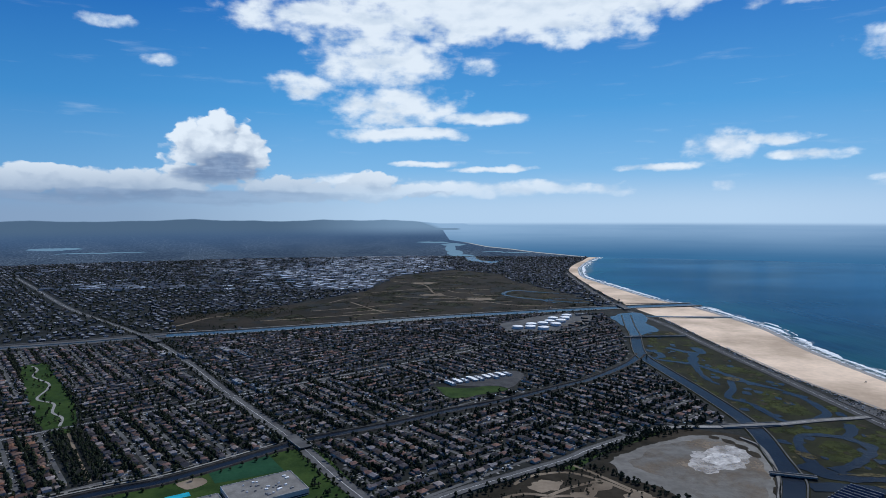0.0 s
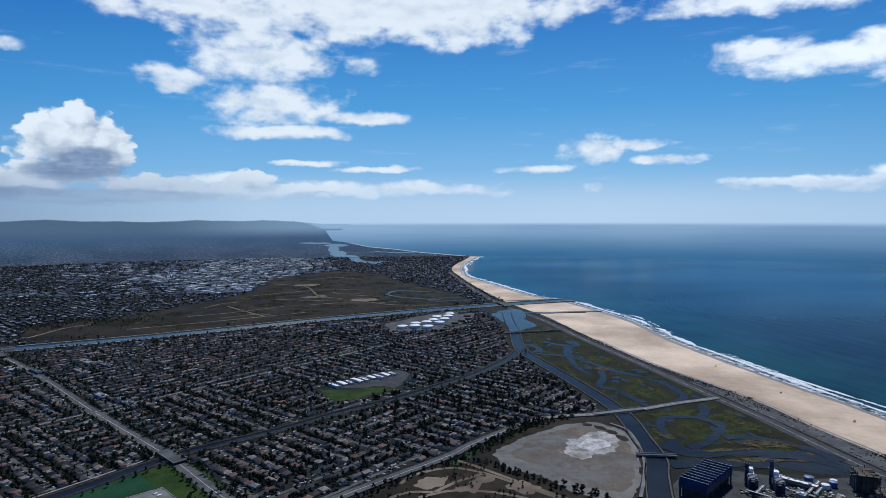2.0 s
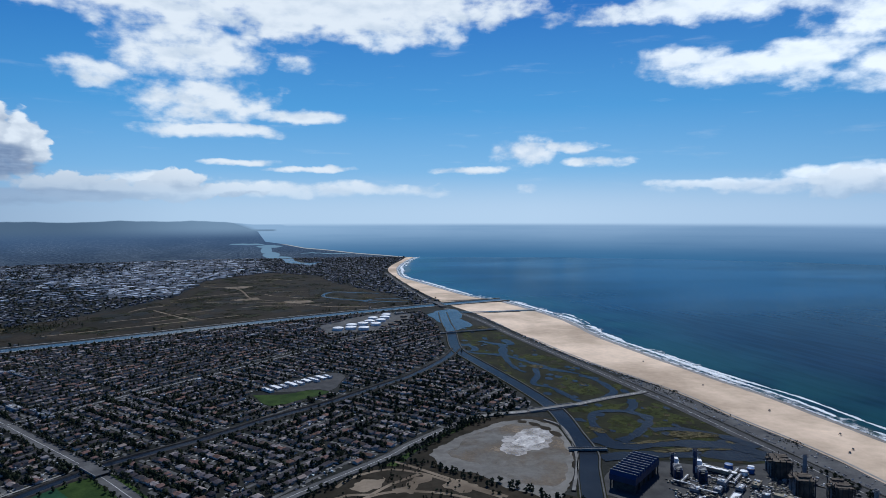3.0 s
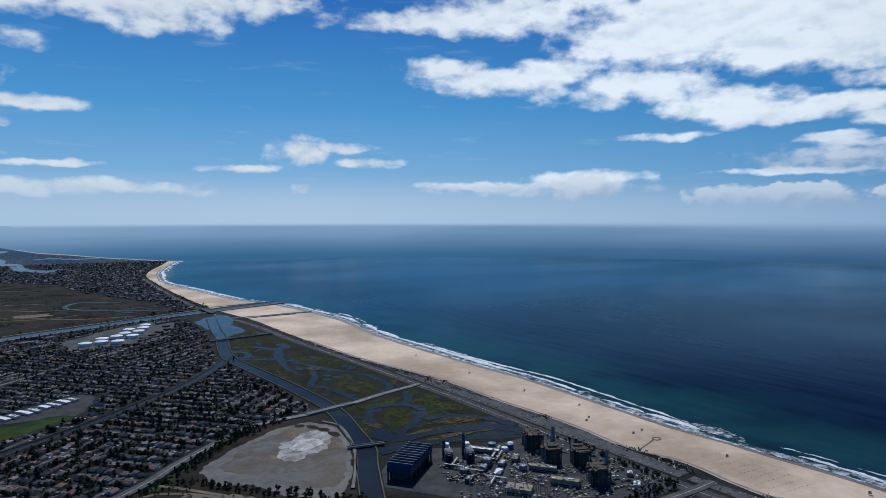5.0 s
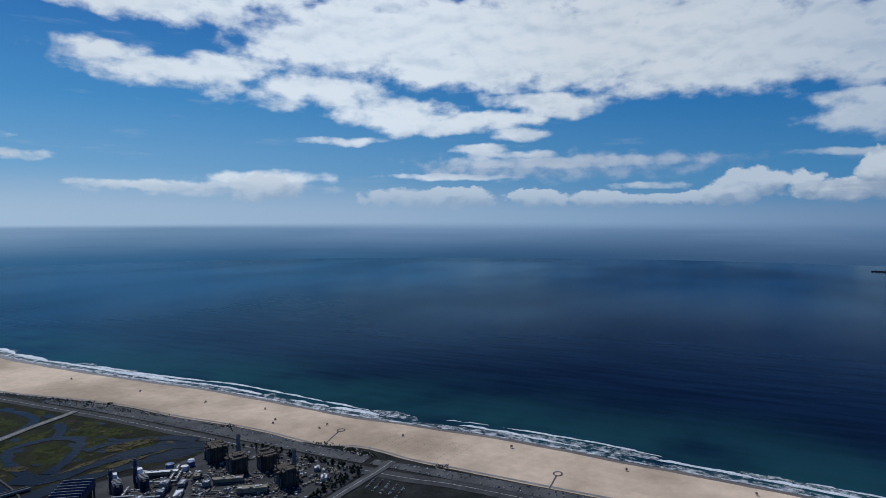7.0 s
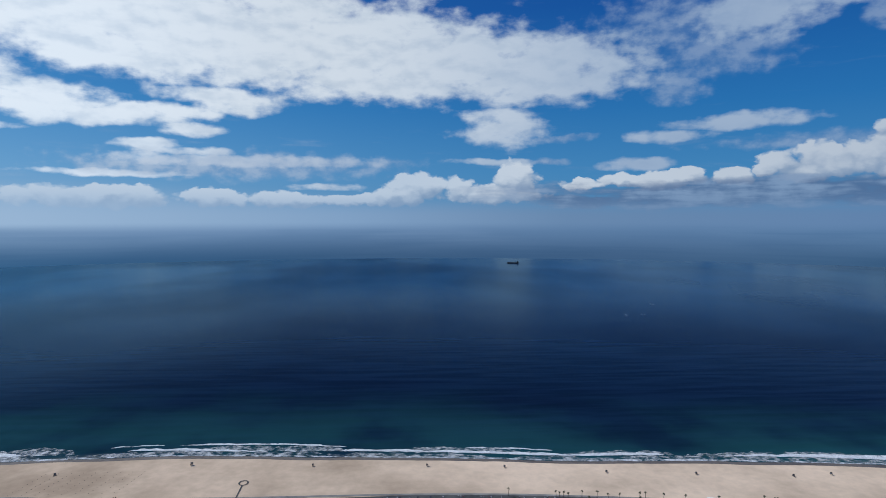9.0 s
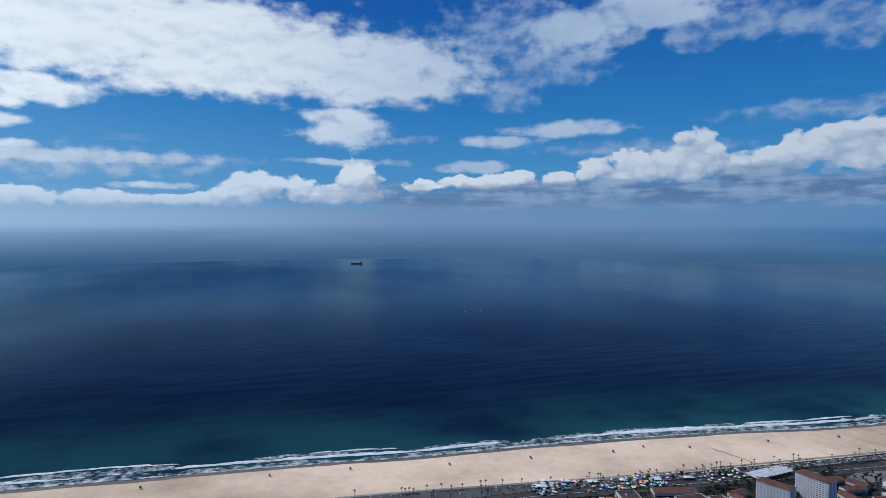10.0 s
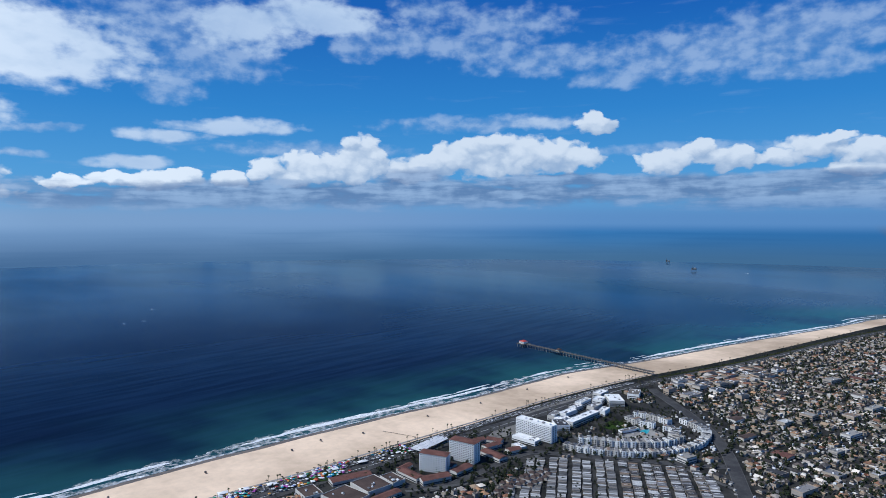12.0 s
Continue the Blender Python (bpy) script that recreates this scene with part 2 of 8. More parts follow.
# heaped cumulus with knobbly tops
knob = W.tree.nodes.new("ShaderNodeTexVoronoi")
knob.feature = "SMOOTH_F1"
W.put(W.vec("MULTIPLY", heaped, (1.25, 1.6, 1.0)), knob.inputs["Vector"])
knob.inputs["Scale"].default_value, knob.inputs["Detail"].default_value, knob.inputs["Roughness"].default_value = 0.50, 1.6, 0.5
knob.normalize = True
knob.inputs["Smoothness"].default_value = 0.35
knob = knob.outputs["Distance"]
pile = W.math("ADD", W.math("SUBTRACT", 1.0, fields["heap"]), W.math("MULTIPLY", W.math("SUBTRACT", 0.36, knob), 3.6))
pile = W.math("ADD", pile, W.math("MULTIPLY", W.math("SUBTRACT", fine, 0.5), 1.2))
heaps = W.range(pile, -0.10, 0.50)
crown = W.math("ADD", W.math("SUBTRACT", fields["top"], fields["heap"]), W.math("MULTIPLY", W.math("SUBTRACT", 0.36, knob), 3.2))
crown = W.math("ADD", crown, W.math("MULTIPLY", W.math("SUBTRACT", tuft, 0.5), 1.3))
later = W.range(az, 70.0, 140.0)
puffy = W.mix(W.range(crown, -0.75, 1.0), W.mix(away, (0.40, 0.46, 0.56), (0.27, 0.36, 0.50)), W.mix(later, (0.84, 0.86, 0.88), (0.58, 0.62, 0.68)))
dim = W.math("MULTIPLY", W.range(az, 106.0, 88.0), W.range(az, 22.0, 45.0))
puffy = W.mix(W.math("MULTIPLY", dim, 0.20), puffy, (0.40, 0.52, 0.68))
puffy = W.mix(W.math("MULTIPLY", W.math("MULTIPLY", W.range(az, 2.0, -12.0), W.range(el, 5.5, 2.5)), 0.55), puffy, (0.40, 0.47, 0.57))
heaps = W.math("MULTIPLY", heaps, W.math("SUBTRACT", 0.97, W.math("MULTIPLY", dim, 0.15)))
heavens = W.mix(heaps, heavens, puffy)
# grey layers below them
dark = W.math("ADD", W.math("SUBTRACT", 1.0, fields["bank"]), W.math("MULTIPLY", W.math("SUBTRACT", streak, 0.5), 2.4))
dark = W.math("ADD", dark, W.math("MULTIPLY", W.math("SUBTRACT", tuft, 0.5), 1.3))
dark = W.range(dark, -0.35, 0.65)
grey = W.mix(W.range(W.math("ADD", streak, W.math("MULTIPLY", W.math("SUBTRACT", tuft, 0.5), 0.5)), 0.36, 0.66), (0.110, 0.175, 0.315), (0.28, 0.37, 0.52))
heavens = W.mix(W.math("MULTIPLY", dark, 0.85), heavens, grey)
def by_azimuth(*stops):
    """A colour that glides from stop to stop round the horizon."""
    return W.ramp(W.range(az, -40.0, 180.0, smooth=False), *[((a + 40.0) / 220.0, c) for a, c in stops])


veil = by_azimuth((-40, (0.26, 0.34, 0.47)), (-26, (0.28, 0.37, 0.50)), (-6, (0.48, 0.61, 0.75)), (25, (0.52, 0.65, 0.79)), (60, (0.42, 0.55, 0.71)),
                  (85, (0.30, 0.425, 0.60)), (105, (0.19, 0.29, 0.45)), (130, (0.165, 0.265, 0.44)), (150, (0.105, 0.22, 0.42)), (180, (0.09, 0.20, 0.40)))
haze_top = W.range(az, 30.0, 100.0, 4.4, 2.3)
heavens = W.mix(W.math("MULTIPLY", W.range(el, haze_top, 0.0), 0.92), heavens, veil)

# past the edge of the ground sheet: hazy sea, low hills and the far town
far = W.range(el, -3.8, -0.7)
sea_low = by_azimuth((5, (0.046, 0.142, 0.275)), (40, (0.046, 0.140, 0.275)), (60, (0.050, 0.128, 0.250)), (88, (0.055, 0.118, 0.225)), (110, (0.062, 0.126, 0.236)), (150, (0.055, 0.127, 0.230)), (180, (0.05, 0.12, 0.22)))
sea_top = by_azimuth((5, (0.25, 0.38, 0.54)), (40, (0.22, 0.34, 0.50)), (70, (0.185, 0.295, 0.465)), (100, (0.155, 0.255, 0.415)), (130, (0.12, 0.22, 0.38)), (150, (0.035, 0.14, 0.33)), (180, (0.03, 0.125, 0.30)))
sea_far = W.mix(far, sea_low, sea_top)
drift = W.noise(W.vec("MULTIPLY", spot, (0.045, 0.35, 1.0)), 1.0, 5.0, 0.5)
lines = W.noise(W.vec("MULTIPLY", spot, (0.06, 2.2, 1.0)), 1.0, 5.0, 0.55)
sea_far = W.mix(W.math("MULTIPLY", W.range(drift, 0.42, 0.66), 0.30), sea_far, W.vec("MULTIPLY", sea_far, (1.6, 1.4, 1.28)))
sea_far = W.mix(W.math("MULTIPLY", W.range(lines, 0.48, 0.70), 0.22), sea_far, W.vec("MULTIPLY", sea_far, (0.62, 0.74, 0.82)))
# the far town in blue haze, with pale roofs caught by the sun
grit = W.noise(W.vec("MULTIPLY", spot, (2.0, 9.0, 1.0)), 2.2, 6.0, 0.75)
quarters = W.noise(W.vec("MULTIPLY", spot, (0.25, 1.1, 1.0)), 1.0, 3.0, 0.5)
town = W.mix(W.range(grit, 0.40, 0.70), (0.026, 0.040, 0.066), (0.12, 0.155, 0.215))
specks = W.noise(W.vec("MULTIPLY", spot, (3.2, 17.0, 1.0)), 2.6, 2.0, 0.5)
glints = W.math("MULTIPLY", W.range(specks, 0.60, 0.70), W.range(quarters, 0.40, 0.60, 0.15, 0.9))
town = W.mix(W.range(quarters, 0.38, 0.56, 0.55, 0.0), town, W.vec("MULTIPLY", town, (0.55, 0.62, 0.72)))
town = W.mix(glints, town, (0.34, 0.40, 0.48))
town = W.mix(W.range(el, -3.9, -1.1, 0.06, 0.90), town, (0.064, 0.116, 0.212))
ridge = W.math("MULTIPLY_ADD", W.noise(W.join(az, 0.0), 0.11, 4.0, 0.5), 0.9, -0.82)
ridge = W.math("SUBTRACT", ridge, W.math("MULTIPLY", W.range(az, -5.0, 2.2), 0.45))
ridge = W.math("MAXIMUM", ridge, -0.69)
# the line where the peninsula meets the open sea, as an elevation for each azimuth
edge_el = W.range(az, -4.5, 0.1, 0.3, -1.35, smooth=False)
for a0, a1, drop in ((0.0, 0.6, -0.85), (0.6, 2.4, -0.26), (2.4, 3.9, -0.31), (3.9, 6.0, -0.21), (6.0, 8.5, -0.31), (8.5, 11.0, -0.21), (11.0, 14.2, -0.29)):
    edge_el = W.math("ADD", edge_el, W.range(az, a0, a1, 0.0, drop, smooth=False))
edge_el = W.math("ADD", edge_el, W.math("MULTIPLY", W.math("SUBTRACT", grit, 0.5), 0.03))
over = W.math("SUBTRACT", edge_el, el)
land_far = W.math("MULTIPLY", W.range(over, -0.01, 0.02, smooth=False), W.range(az, 14.6, 14.3))
land_far = W.math("MAXIMUM", land_far, W.range(W.math("ADD", az, W.math("MULTIPLY", el, 1.0)), 171.0, 172.0))
sands = W.math("MULTIPLY", W.range(over, 0.075, 0.045), W.math("MULTIPLY", W.range(az, 1.6, 2.8), W.range(az, 16.0, 14.4)))
town = W.mix(W.math("MULTIPLY", sands, 0.85), town, (0.46, 0.45, 0.44))
winding = W.vec("MULTIPLY_ADD", W.vec("SUBTRACT", W.noise(spot, 0.9, 4.0, 0.6, colour=True), (0.5, 0.5, 0.5)), (0.9, 0.22, 0.0), spot)


def inlet(a, e, ra, re):
    d = W.vec("MULTIPLY_ADD", winding, (1 / ra, 1 / re, 0.0), (-a / ra, -e / re, 0.0))
    return W.range(W.vec("DOT_PRODUCT", d, d), 1.15, 0.85)


harbour = inlet(-0.9, -2.42, 1.5, 0.07)
for lobe in ((0.9, -2.62, 1.1, 0.12), (0.7, -2.95, 0.6, 0.30), (1.1, -3.40, 0.75, 0.28), (1.9, -3.75, 0.9, 0.22), (6.6, -3.35, 1.4, 0.035), (4.6, -3.25, 0.9, 0.03),
             (-31.8, -2.55, 1.9, 0.10), (-28.6, -2.92, 3.2, 0.035)):
    harbour = W.math("MAXIMUM", harbour, inlet(*lobe))
town = W.mix(W.math("MULTIPLY", harbour, 0.85), town, (0.17, 0.28, 0.39))
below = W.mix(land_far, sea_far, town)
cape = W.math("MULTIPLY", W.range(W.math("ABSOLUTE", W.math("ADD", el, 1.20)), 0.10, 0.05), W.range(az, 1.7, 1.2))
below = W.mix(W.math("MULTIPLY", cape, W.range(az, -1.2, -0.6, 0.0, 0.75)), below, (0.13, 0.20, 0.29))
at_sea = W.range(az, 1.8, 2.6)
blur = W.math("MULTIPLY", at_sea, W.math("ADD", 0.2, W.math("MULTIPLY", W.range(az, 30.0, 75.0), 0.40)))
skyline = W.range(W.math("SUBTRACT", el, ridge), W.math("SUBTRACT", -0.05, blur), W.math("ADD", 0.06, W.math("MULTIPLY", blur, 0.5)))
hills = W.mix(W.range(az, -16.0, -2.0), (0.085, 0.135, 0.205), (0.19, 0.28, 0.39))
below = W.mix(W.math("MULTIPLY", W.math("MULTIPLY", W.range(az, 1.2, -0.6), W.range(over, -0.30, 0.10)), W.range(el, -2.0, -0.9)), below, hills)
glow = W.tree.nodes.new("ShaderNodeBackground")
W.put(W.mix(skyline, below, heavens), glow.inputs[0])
glow.inputs[1].default_value = 1.0
out = W.tree.nodes.new("ShaderNodeOutputWorld")
W.tree.links.new(glow.outputs[0], out.inputs[0])

sun_way = Vector((math.sin(radians(SUN_AZ)) * math.cos(radians(SUN_EL)), math.cos(radians(SUN_AZ)) * math.cos(radians(SUN_EL)), math.sin(radians(SUN_EL))))
sun = new("sun", bpy.data.lights.new("sun", "SUN"))
sun.data.energy, sun.data.angle, sun.data.color = 3.6, radians(0.6), (1.0, 0.965, 0.91)
sun.matrix_world = look(sun_way * 900, (0, 0, 0))



# ---- materials ----
# how deep each of the darker surfaces of the town is
TONES = {"town_ground": 0.8, "shingle_roof": 1.15, "house_roof": 1.15, "stucco": 1.0, "house_stucco": 1.0, "leaves": 0.85, "town_roofs": 1.0, "town_paving": 0.95, "asphalt": 1.25, "worn_street": 1.0,
         "scrub_ground": 0.8, "marsh_plants": 0.6, "green_marsh": 0.68, "salt_mud": 0.52, "pale_roofs": 0.68, "trailer_roof": 0.7, "mown_grass": 0.6, "rock_bank": 0.8, "pale_road": 0.8,
         "red_tile": 0.85, "brown_roof": 0.75, "dark_steel": 0.8, "weathered_concrete_and_steel": 0.8, "grey_timber": 0.7, "navy_cladding": 0.8, "bare_dirt": 1.0, "hazed_roofs": 1.15}


def surface(name, a, b, scale, rough=0.85, fine=6.0, wear=0.25, bump=0.0, depth=0.3, metal=0.0, spec=0.3, pick="", hues=()):
    """Two colours mixed by broad noise, with finer grain; pick: "island" or "each" draws one of the hues for every piece."""
    k = TONES.get(name, 1.0)
    if pick:
        hues = [tuple(c * k for c in h) for h in hues]
    else:
        a, b = tuple(c * k for c in a), tuple(c * k for c in b)
    m = bpy.data.materials.new(name)
    m.use_nodes = True
    g = Graph(m.node_tree)
    p = g.place()
    broad = g.noise(p, scale, 5.0, 0.6)
    grain = g.noise(p, scale * fine, 4.0, 0.65)
    colour = g.mix(g.range(broad, 0.34, 0.66), a, b)
    if pick:
        at = [(i / len(hues), h) for i, h in enumerate(hues)]
        one = g.ramp(g.island() if pick == "island" else g.each(), *at)
        one.node.color_ramp.interpolation = "CONSTANT"
        colour = g.mix(0.30, one, g.mix(1.0, one, colour, "MULTIPLY"))
    colour = g.mix(g.range(grain, 0.3, 0.75, 0.0, wear), colour, g.vec("MULTIPLY", colour, (0.45, 0.45, 0.47)))
    s = g.tree.nodes.new("ShaderNodeBsdfPrincipled")
    g.put(colour, s.inputs["Base Color"])
    g.put(g.range(grain, 0.2, 0.8, max(rough - 0.12, 0.02), min(rough + 0.1, 1.0)), s.inputs["Roughness"])
    s.inputs["Metallic"].default_value = metal
    # dusty ground and roofs hardly shine, even at a low angle
    s.inputs["Specular IOR Level"].default_value = 0.08 if rough >= 0.85 else spec
    if bump:
        g.put(g.bump(grain, bump, depth), s.inputs["Normal"])
    o = g.tree.nodes.new("ShaderNodeOutputMaterial")
    g.tree.links.new(s.outputs[0], o.inputs[0])
    return m


def water(name, deep, shallow, scale, rough, spec, ripple):
    m = bpy.data.materials.new(name)
    m.use_nodes = True
    g = Graph(m.node_tree)
    p = g.place()
    broad = g.noise(g.vec("MULTIPLY", p, (1.0, 0.6, 1.0)), scale, 4.0, 0.55)
    s = g.tree.nodes.new("ShaderNodeBsdfPrincipled")
    g.put(g.mix(g.range(broad, 0.36, 0.68), deep, shallow), s.inputs["Base Color"])
    g.put(rough, s.inputs["Roughness"])
    s.inputs["Specular IOR Level"].default_value = spec
    s.inputs["IOR"].default_value = 1.33
    waves = g.noise(g.vec("MULTIPLY", p, (1.0, 0.45, 1.0)), 0.06, 6.0, 0.6)
    g.put(g.bump(waves, ripple, 2.0), s.inputs["Normal"])
    o = g.tree.nodes.new("ShaderNodeOutputMaterial")
    g.tree.links.new(s.outputs[0], o.inputs[0])
    return m


def ocean():
    """Deep blue open water that turns green over the bar and brown in the surf, with swell lines along the shore."""
    m = bpy.data.materials.new("ocean_water")
    m.use_nodes = True
    g = Graph(m.node_tree)
    p = g.place()
    x, y, z = g.split(p)
    # broad blotches paint the shadows of clouds into the water's colour
    broad = g.noise(g.vec("MULTIPLY", p, (1.0, 0.5, 1.0)), 0.0011, 5.0, 0.55)
    deep = g.mix(g.range(broad, 0.38, 0.66), (0.0036, 0.0088, 0.031), (0.0060, 0.0180, 0.049))
    # lighter to the south-east: brightness of the sun's side, painted into the colour
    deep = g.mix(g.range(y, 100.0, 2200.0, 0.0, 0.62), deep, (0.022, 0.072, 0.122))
    # greener and lighter towards the north-west
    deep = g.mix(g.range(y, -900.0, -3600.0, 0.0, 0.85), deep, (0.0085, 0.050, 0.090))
    # paler with distance to the west: mottled haze painted into the water's colour
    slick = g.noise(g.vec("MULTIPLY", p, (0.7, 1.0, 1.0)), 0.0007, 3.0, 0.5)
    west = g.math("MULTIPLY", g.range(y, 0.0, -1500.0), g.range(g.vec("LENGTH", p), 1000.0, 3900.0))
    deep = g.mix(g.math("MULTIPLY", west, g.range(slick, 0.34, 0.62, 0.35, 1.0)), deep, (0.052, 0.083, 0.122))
    # distance from the line of the shore, which bends away to the north-west
    line = 330.0
    for y0, y1, more in ((-4840.0, -2500.0, 1340.0), (-2500.0, 0.0, 485.0), (0.0, 900.0, 48.0), (1250.0, 1750.0, 42.0), (1850.0, 2430.0, -110.0), (2430.0, 3270.0, -70.0), (3270.0, 4800.0, 450.0)):
        line = g.math("ADD", line, g.range(y, y0, y1, 0.0, more, smooth=False))
    line = g.math("SUBTRACT", line, 1340.0)
    off = g.math("SUBTRACT", g.math("ADD", x, g.math("MULTIPLY", g.math("SUBTRACT", g.noise(p, 0.004, 4.0), 0.5), 130.0)), line)
    green = g.math("MULTIPLY", g.range(off, 400.0, 10.0), g.range(g.noise(p, 0.0035, 4.0), 0.35, 0.6, 0.2, 1.0))
    swell = g.noise(g.vec("MULTIPLY", p, (1.0, 0.12, 1.0)), 0.045, 3.0, 0.5)
    near_in = g.range(g.vec("LENGTH", p), 1000.0, 3700.0, 1.0, 0.0)
    deep = g.mix(near_in, deep, g.mix(1.0, deep, g.mix(g.range(swell, 0.34, 0.66), (0.78, 0.80, 0.82), (1.24, 1.21, 1.18)), "MULTIPLY"))
    green = g.math("MULTIPLY", green, g.range(y, -900.0, -250.0, 1.0, 0.6))
    colour = g.mix(g.math("MULTIPLY", green, 0.8), deep, (0.024, 0.105, 0.112))
    colour = g.mix(g.range(off, 34.0, -5.0), colour, (0.085, 0.105, 0.095))
    s = g.tree.nodes.new("ShaderNodeMixShader")
    under, gloss = g.tree.nodes.new("ShaderNodeBsdfDiffuse"), g.tree.nodes.new("ShaderNodeBsdfGlossy")
    g.put(colour, under.inputs["Color"])
    gloss.inputs["Color"].default_value = (0.52, 0.79, 1.0, 1.0)
    gloss.inputs["Roughness"].default_value = 0.13
    facing = g.tree.nodes.new("ShaderNodeLayerWeight")
    facing.inputs["Blend"].default_value = 0.5
    # a rough sea mirrors far less at a glancing angle than still water
    calm = g.noise(g.vec("MULTIPLY", p, (0.55, 1.0, 1.0)), 0.0011, 3.0, 0.5)
    g.put(g.math("MULTIPLY", g.range(facing.outputs["Facing"], 0.73, 0.955, 0.005, 0.29), g.range(calm, 0.34, 0.64, 0.72, 1.14)), s.inputs[0])
    g.tree.links.new(under.outputs[0], s.inputs[1])
    g.tree.links.new(gloss.outputs[0], s.inputs[2])
    chop = g.noise(g.vec("MULTIPLY", p, (1.0, 0.5, 1.0)), 0.16, 5.0, 0.65)
    g.put(g.bump(g.math("MULTIPLY", near_in, g.math("ADD", g.math("MULTIPLY", swell, 1.6), g.math("MULTIPLY", chop, 0.45))), 0.9, 2.6), gloss.inputs["Normal"])
    o = g.tree.nodes.new("ShaderNodeOutputMaterial")
    g.tree.links.new(s.outputs[0], o.inputs[0])
    return m


SEA = ocean()
# the darker sand tone is broad, soft cloud shade put into the colour
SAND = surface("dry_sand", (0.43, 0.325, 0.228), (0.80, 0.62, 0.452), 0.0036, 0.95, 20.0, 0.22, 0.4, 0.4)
WET = surface("wet_sand", (0.12, 0.098, 0.078), (0.17, 0.14, 0.11), 0.02, 0.45, 8.0, 0.3)
FOAM = surface("foam", (0.62, 0.66, 0.68), (0.80, 0.82, 0.83), 0.05, 0.8, 6.0, 0.45, 0.5, 0.5)
TOWN = surface("town_ground", (0.014, 0.017, 0.015), (0.036, 0.037, 0.034), 0.02, 0.9, 9.0, 0.5)
SCRUB = surface("scrub_ground", (0.016, 0.015, 0.010), (0.046, 0.036, 0.024), 0.006, 0.95, 12.0, 0.6, 0.5, 0.5)
DIRT = surface("bare_dirt", (0.13, 0.10, 0.07), (0.25, 0.20, 0.145), 0.02, 0.95, 8.0, 0.5)
ASPHALT = surface("asphalt", (0.036, 0.036, 0.038), (0.058, 0.058, 0.058), 0.05, 0.9, 10.0, 0.3)
STREET = surface("worn_street", (0.070, 0.070, 0.071), (0.115, 0.114, 0.112), 0.03, 0.9, 12.0, 0.35)
PALE_ROAD = surface("pale_road", (0.19, 0.182, 0.168), (0.27, 0.26, 0.242), 0.06, 0.9, 9.0, 0.3)
CONCRETE = surface("concrete", (0.22, 0.21, 0.195), (0.31, 0.30, 0.28), 0.06, 0.85, 9.0, 0.35)
ROCK = surface("rock_bank", (0.032, 0.031, 0.030), (0.068, 0.064, 0.060), 0.2, 0.95, 6.0, 0.6, 0.7, 0.5)
PAINT = surface("road_paint", (0.55, 0.55, 0.53), (0.66, 0.66, 0.64), 0.2, 0.8)
GRASS = surface("mown_grass", (0.028, 0.062, 0.012), (0.060, 0.105, 0.022), 0.03, 0.95, 10.0, 0.35)
MARSH = surface("marsh_plants", (0.016, 0.018, 0.009), (0.040, 0.042, 0.017), 0.02, 0.95, 7.0, 0.5)
BANK = surface("dry_marsh_bank", (0.050, 0.042, 0.020), (0.095, 0.080, 0.040), 0.03, 0.95, 7.0, 0.5)
REEDS = surface("green_marsh", (0.030, 0.040, 0.008), (0.062, 0.072, 0.015), 0.025, 0.95, 7.0, 0.5)
MUD = surface("salt_mud", (0.085, 0.074, 0.063), (0.165, 0.148, 0.130), 0.016, 0.6, 5.0, 0.35, 0.0, 0.3, 0.0, 0.25)
SALT = surface("salt_crust", (0.50, 0.47, 0.44), (0.68, 0.65, 0.61), 0.04, 0.8, 6.0, 0.5)
TURF = surface("artificial_turf", (0.010, 0.042, 0.020), (0.016, 0.060, 0.028), 0.02, 0.9, 9.0, 0.2)
CREEK = water("creek_water", (0.008, 0.012, 0.020), (0.019, 0.025, 0.034), 0.01, 0.25, 0.06, 0.35)
RIVER = water("river_water", (0.020, 0.034, 0.047), (0.036, 0.054, 0.069), 0.008, 0.22, 0.17, 0.3)
POOL = surface("pool_water", (0.03, 0.30, 0.36), (0.05, 0.40, 0.46), 0.1, 0.1)
ROOFS = ((0.030, 0.029, 0.030), (0.036, 0.033, 0.035), (0.027, 0.025, 0.029), (0.060, 0.056, 0.058), (0.10, 0.094, 0.095), (0.055, 0.045, 0.038), (0.075, 0.058, 0.047), (0.028, 0.029, 0.033), (0.17, 0.168, 0.165), (0.075, 0.070, 0.065), (0.045, 0.046, 0.05), (0.10, 0.065, 0.048))
ROOFS = ROOFS + ((0.16, 0.10, 0.075), (0.20, 0.175, 0.15), (0.13, 0.085, 0.07), (0.22, 0.20, 0.18), (0.11, 0.10, 0.097), (0.05, 0.046, 0.044), (0.04, 0.038, 0.038))
ROOFS = tuple((1.06 * r, g, 1.06 * b) for r, g, b in ROOFS)
ROOF = surface("shingle_roof", (0.75, 0.75, 0.75), (1.0, 1.0, 1.0), 0.3, 0.9, 5.0, 0.35, pick="island", hues=ROOFS)
ROOF_EACH = surface("house_roof", (0.75, 0.75, 0.75), (1.0, 1.0, 1.0), 0.3, 0.9, 5.0, 0.35, pick="each", hues=ROOFS)
WALLS = ((0.38, 0.33, 0.275), (0.46, 0.42, 0.37), (0.29, 0.25, 0.20), (0.58, 0.56, 0.53), (0.33, 0.30, 0.27), (0.40, 0.32, 0.25))
TILES = ((0.17, 0.085, 0.055), (0.13, 0.068, 0.048), (0.21, 0.115, 0.075), (0.10, 0.06, 0.048), (0.15, 0.10, 0.08), (0.08, 0.055, 0.048))
TILE_ROOF = surface("tile_roof", (0.75, 0.75, 0.75), (1.0, 1.0, 1.0), 0.3, 0.9, 5.0, 0.35, pick="island", hues=TILES)
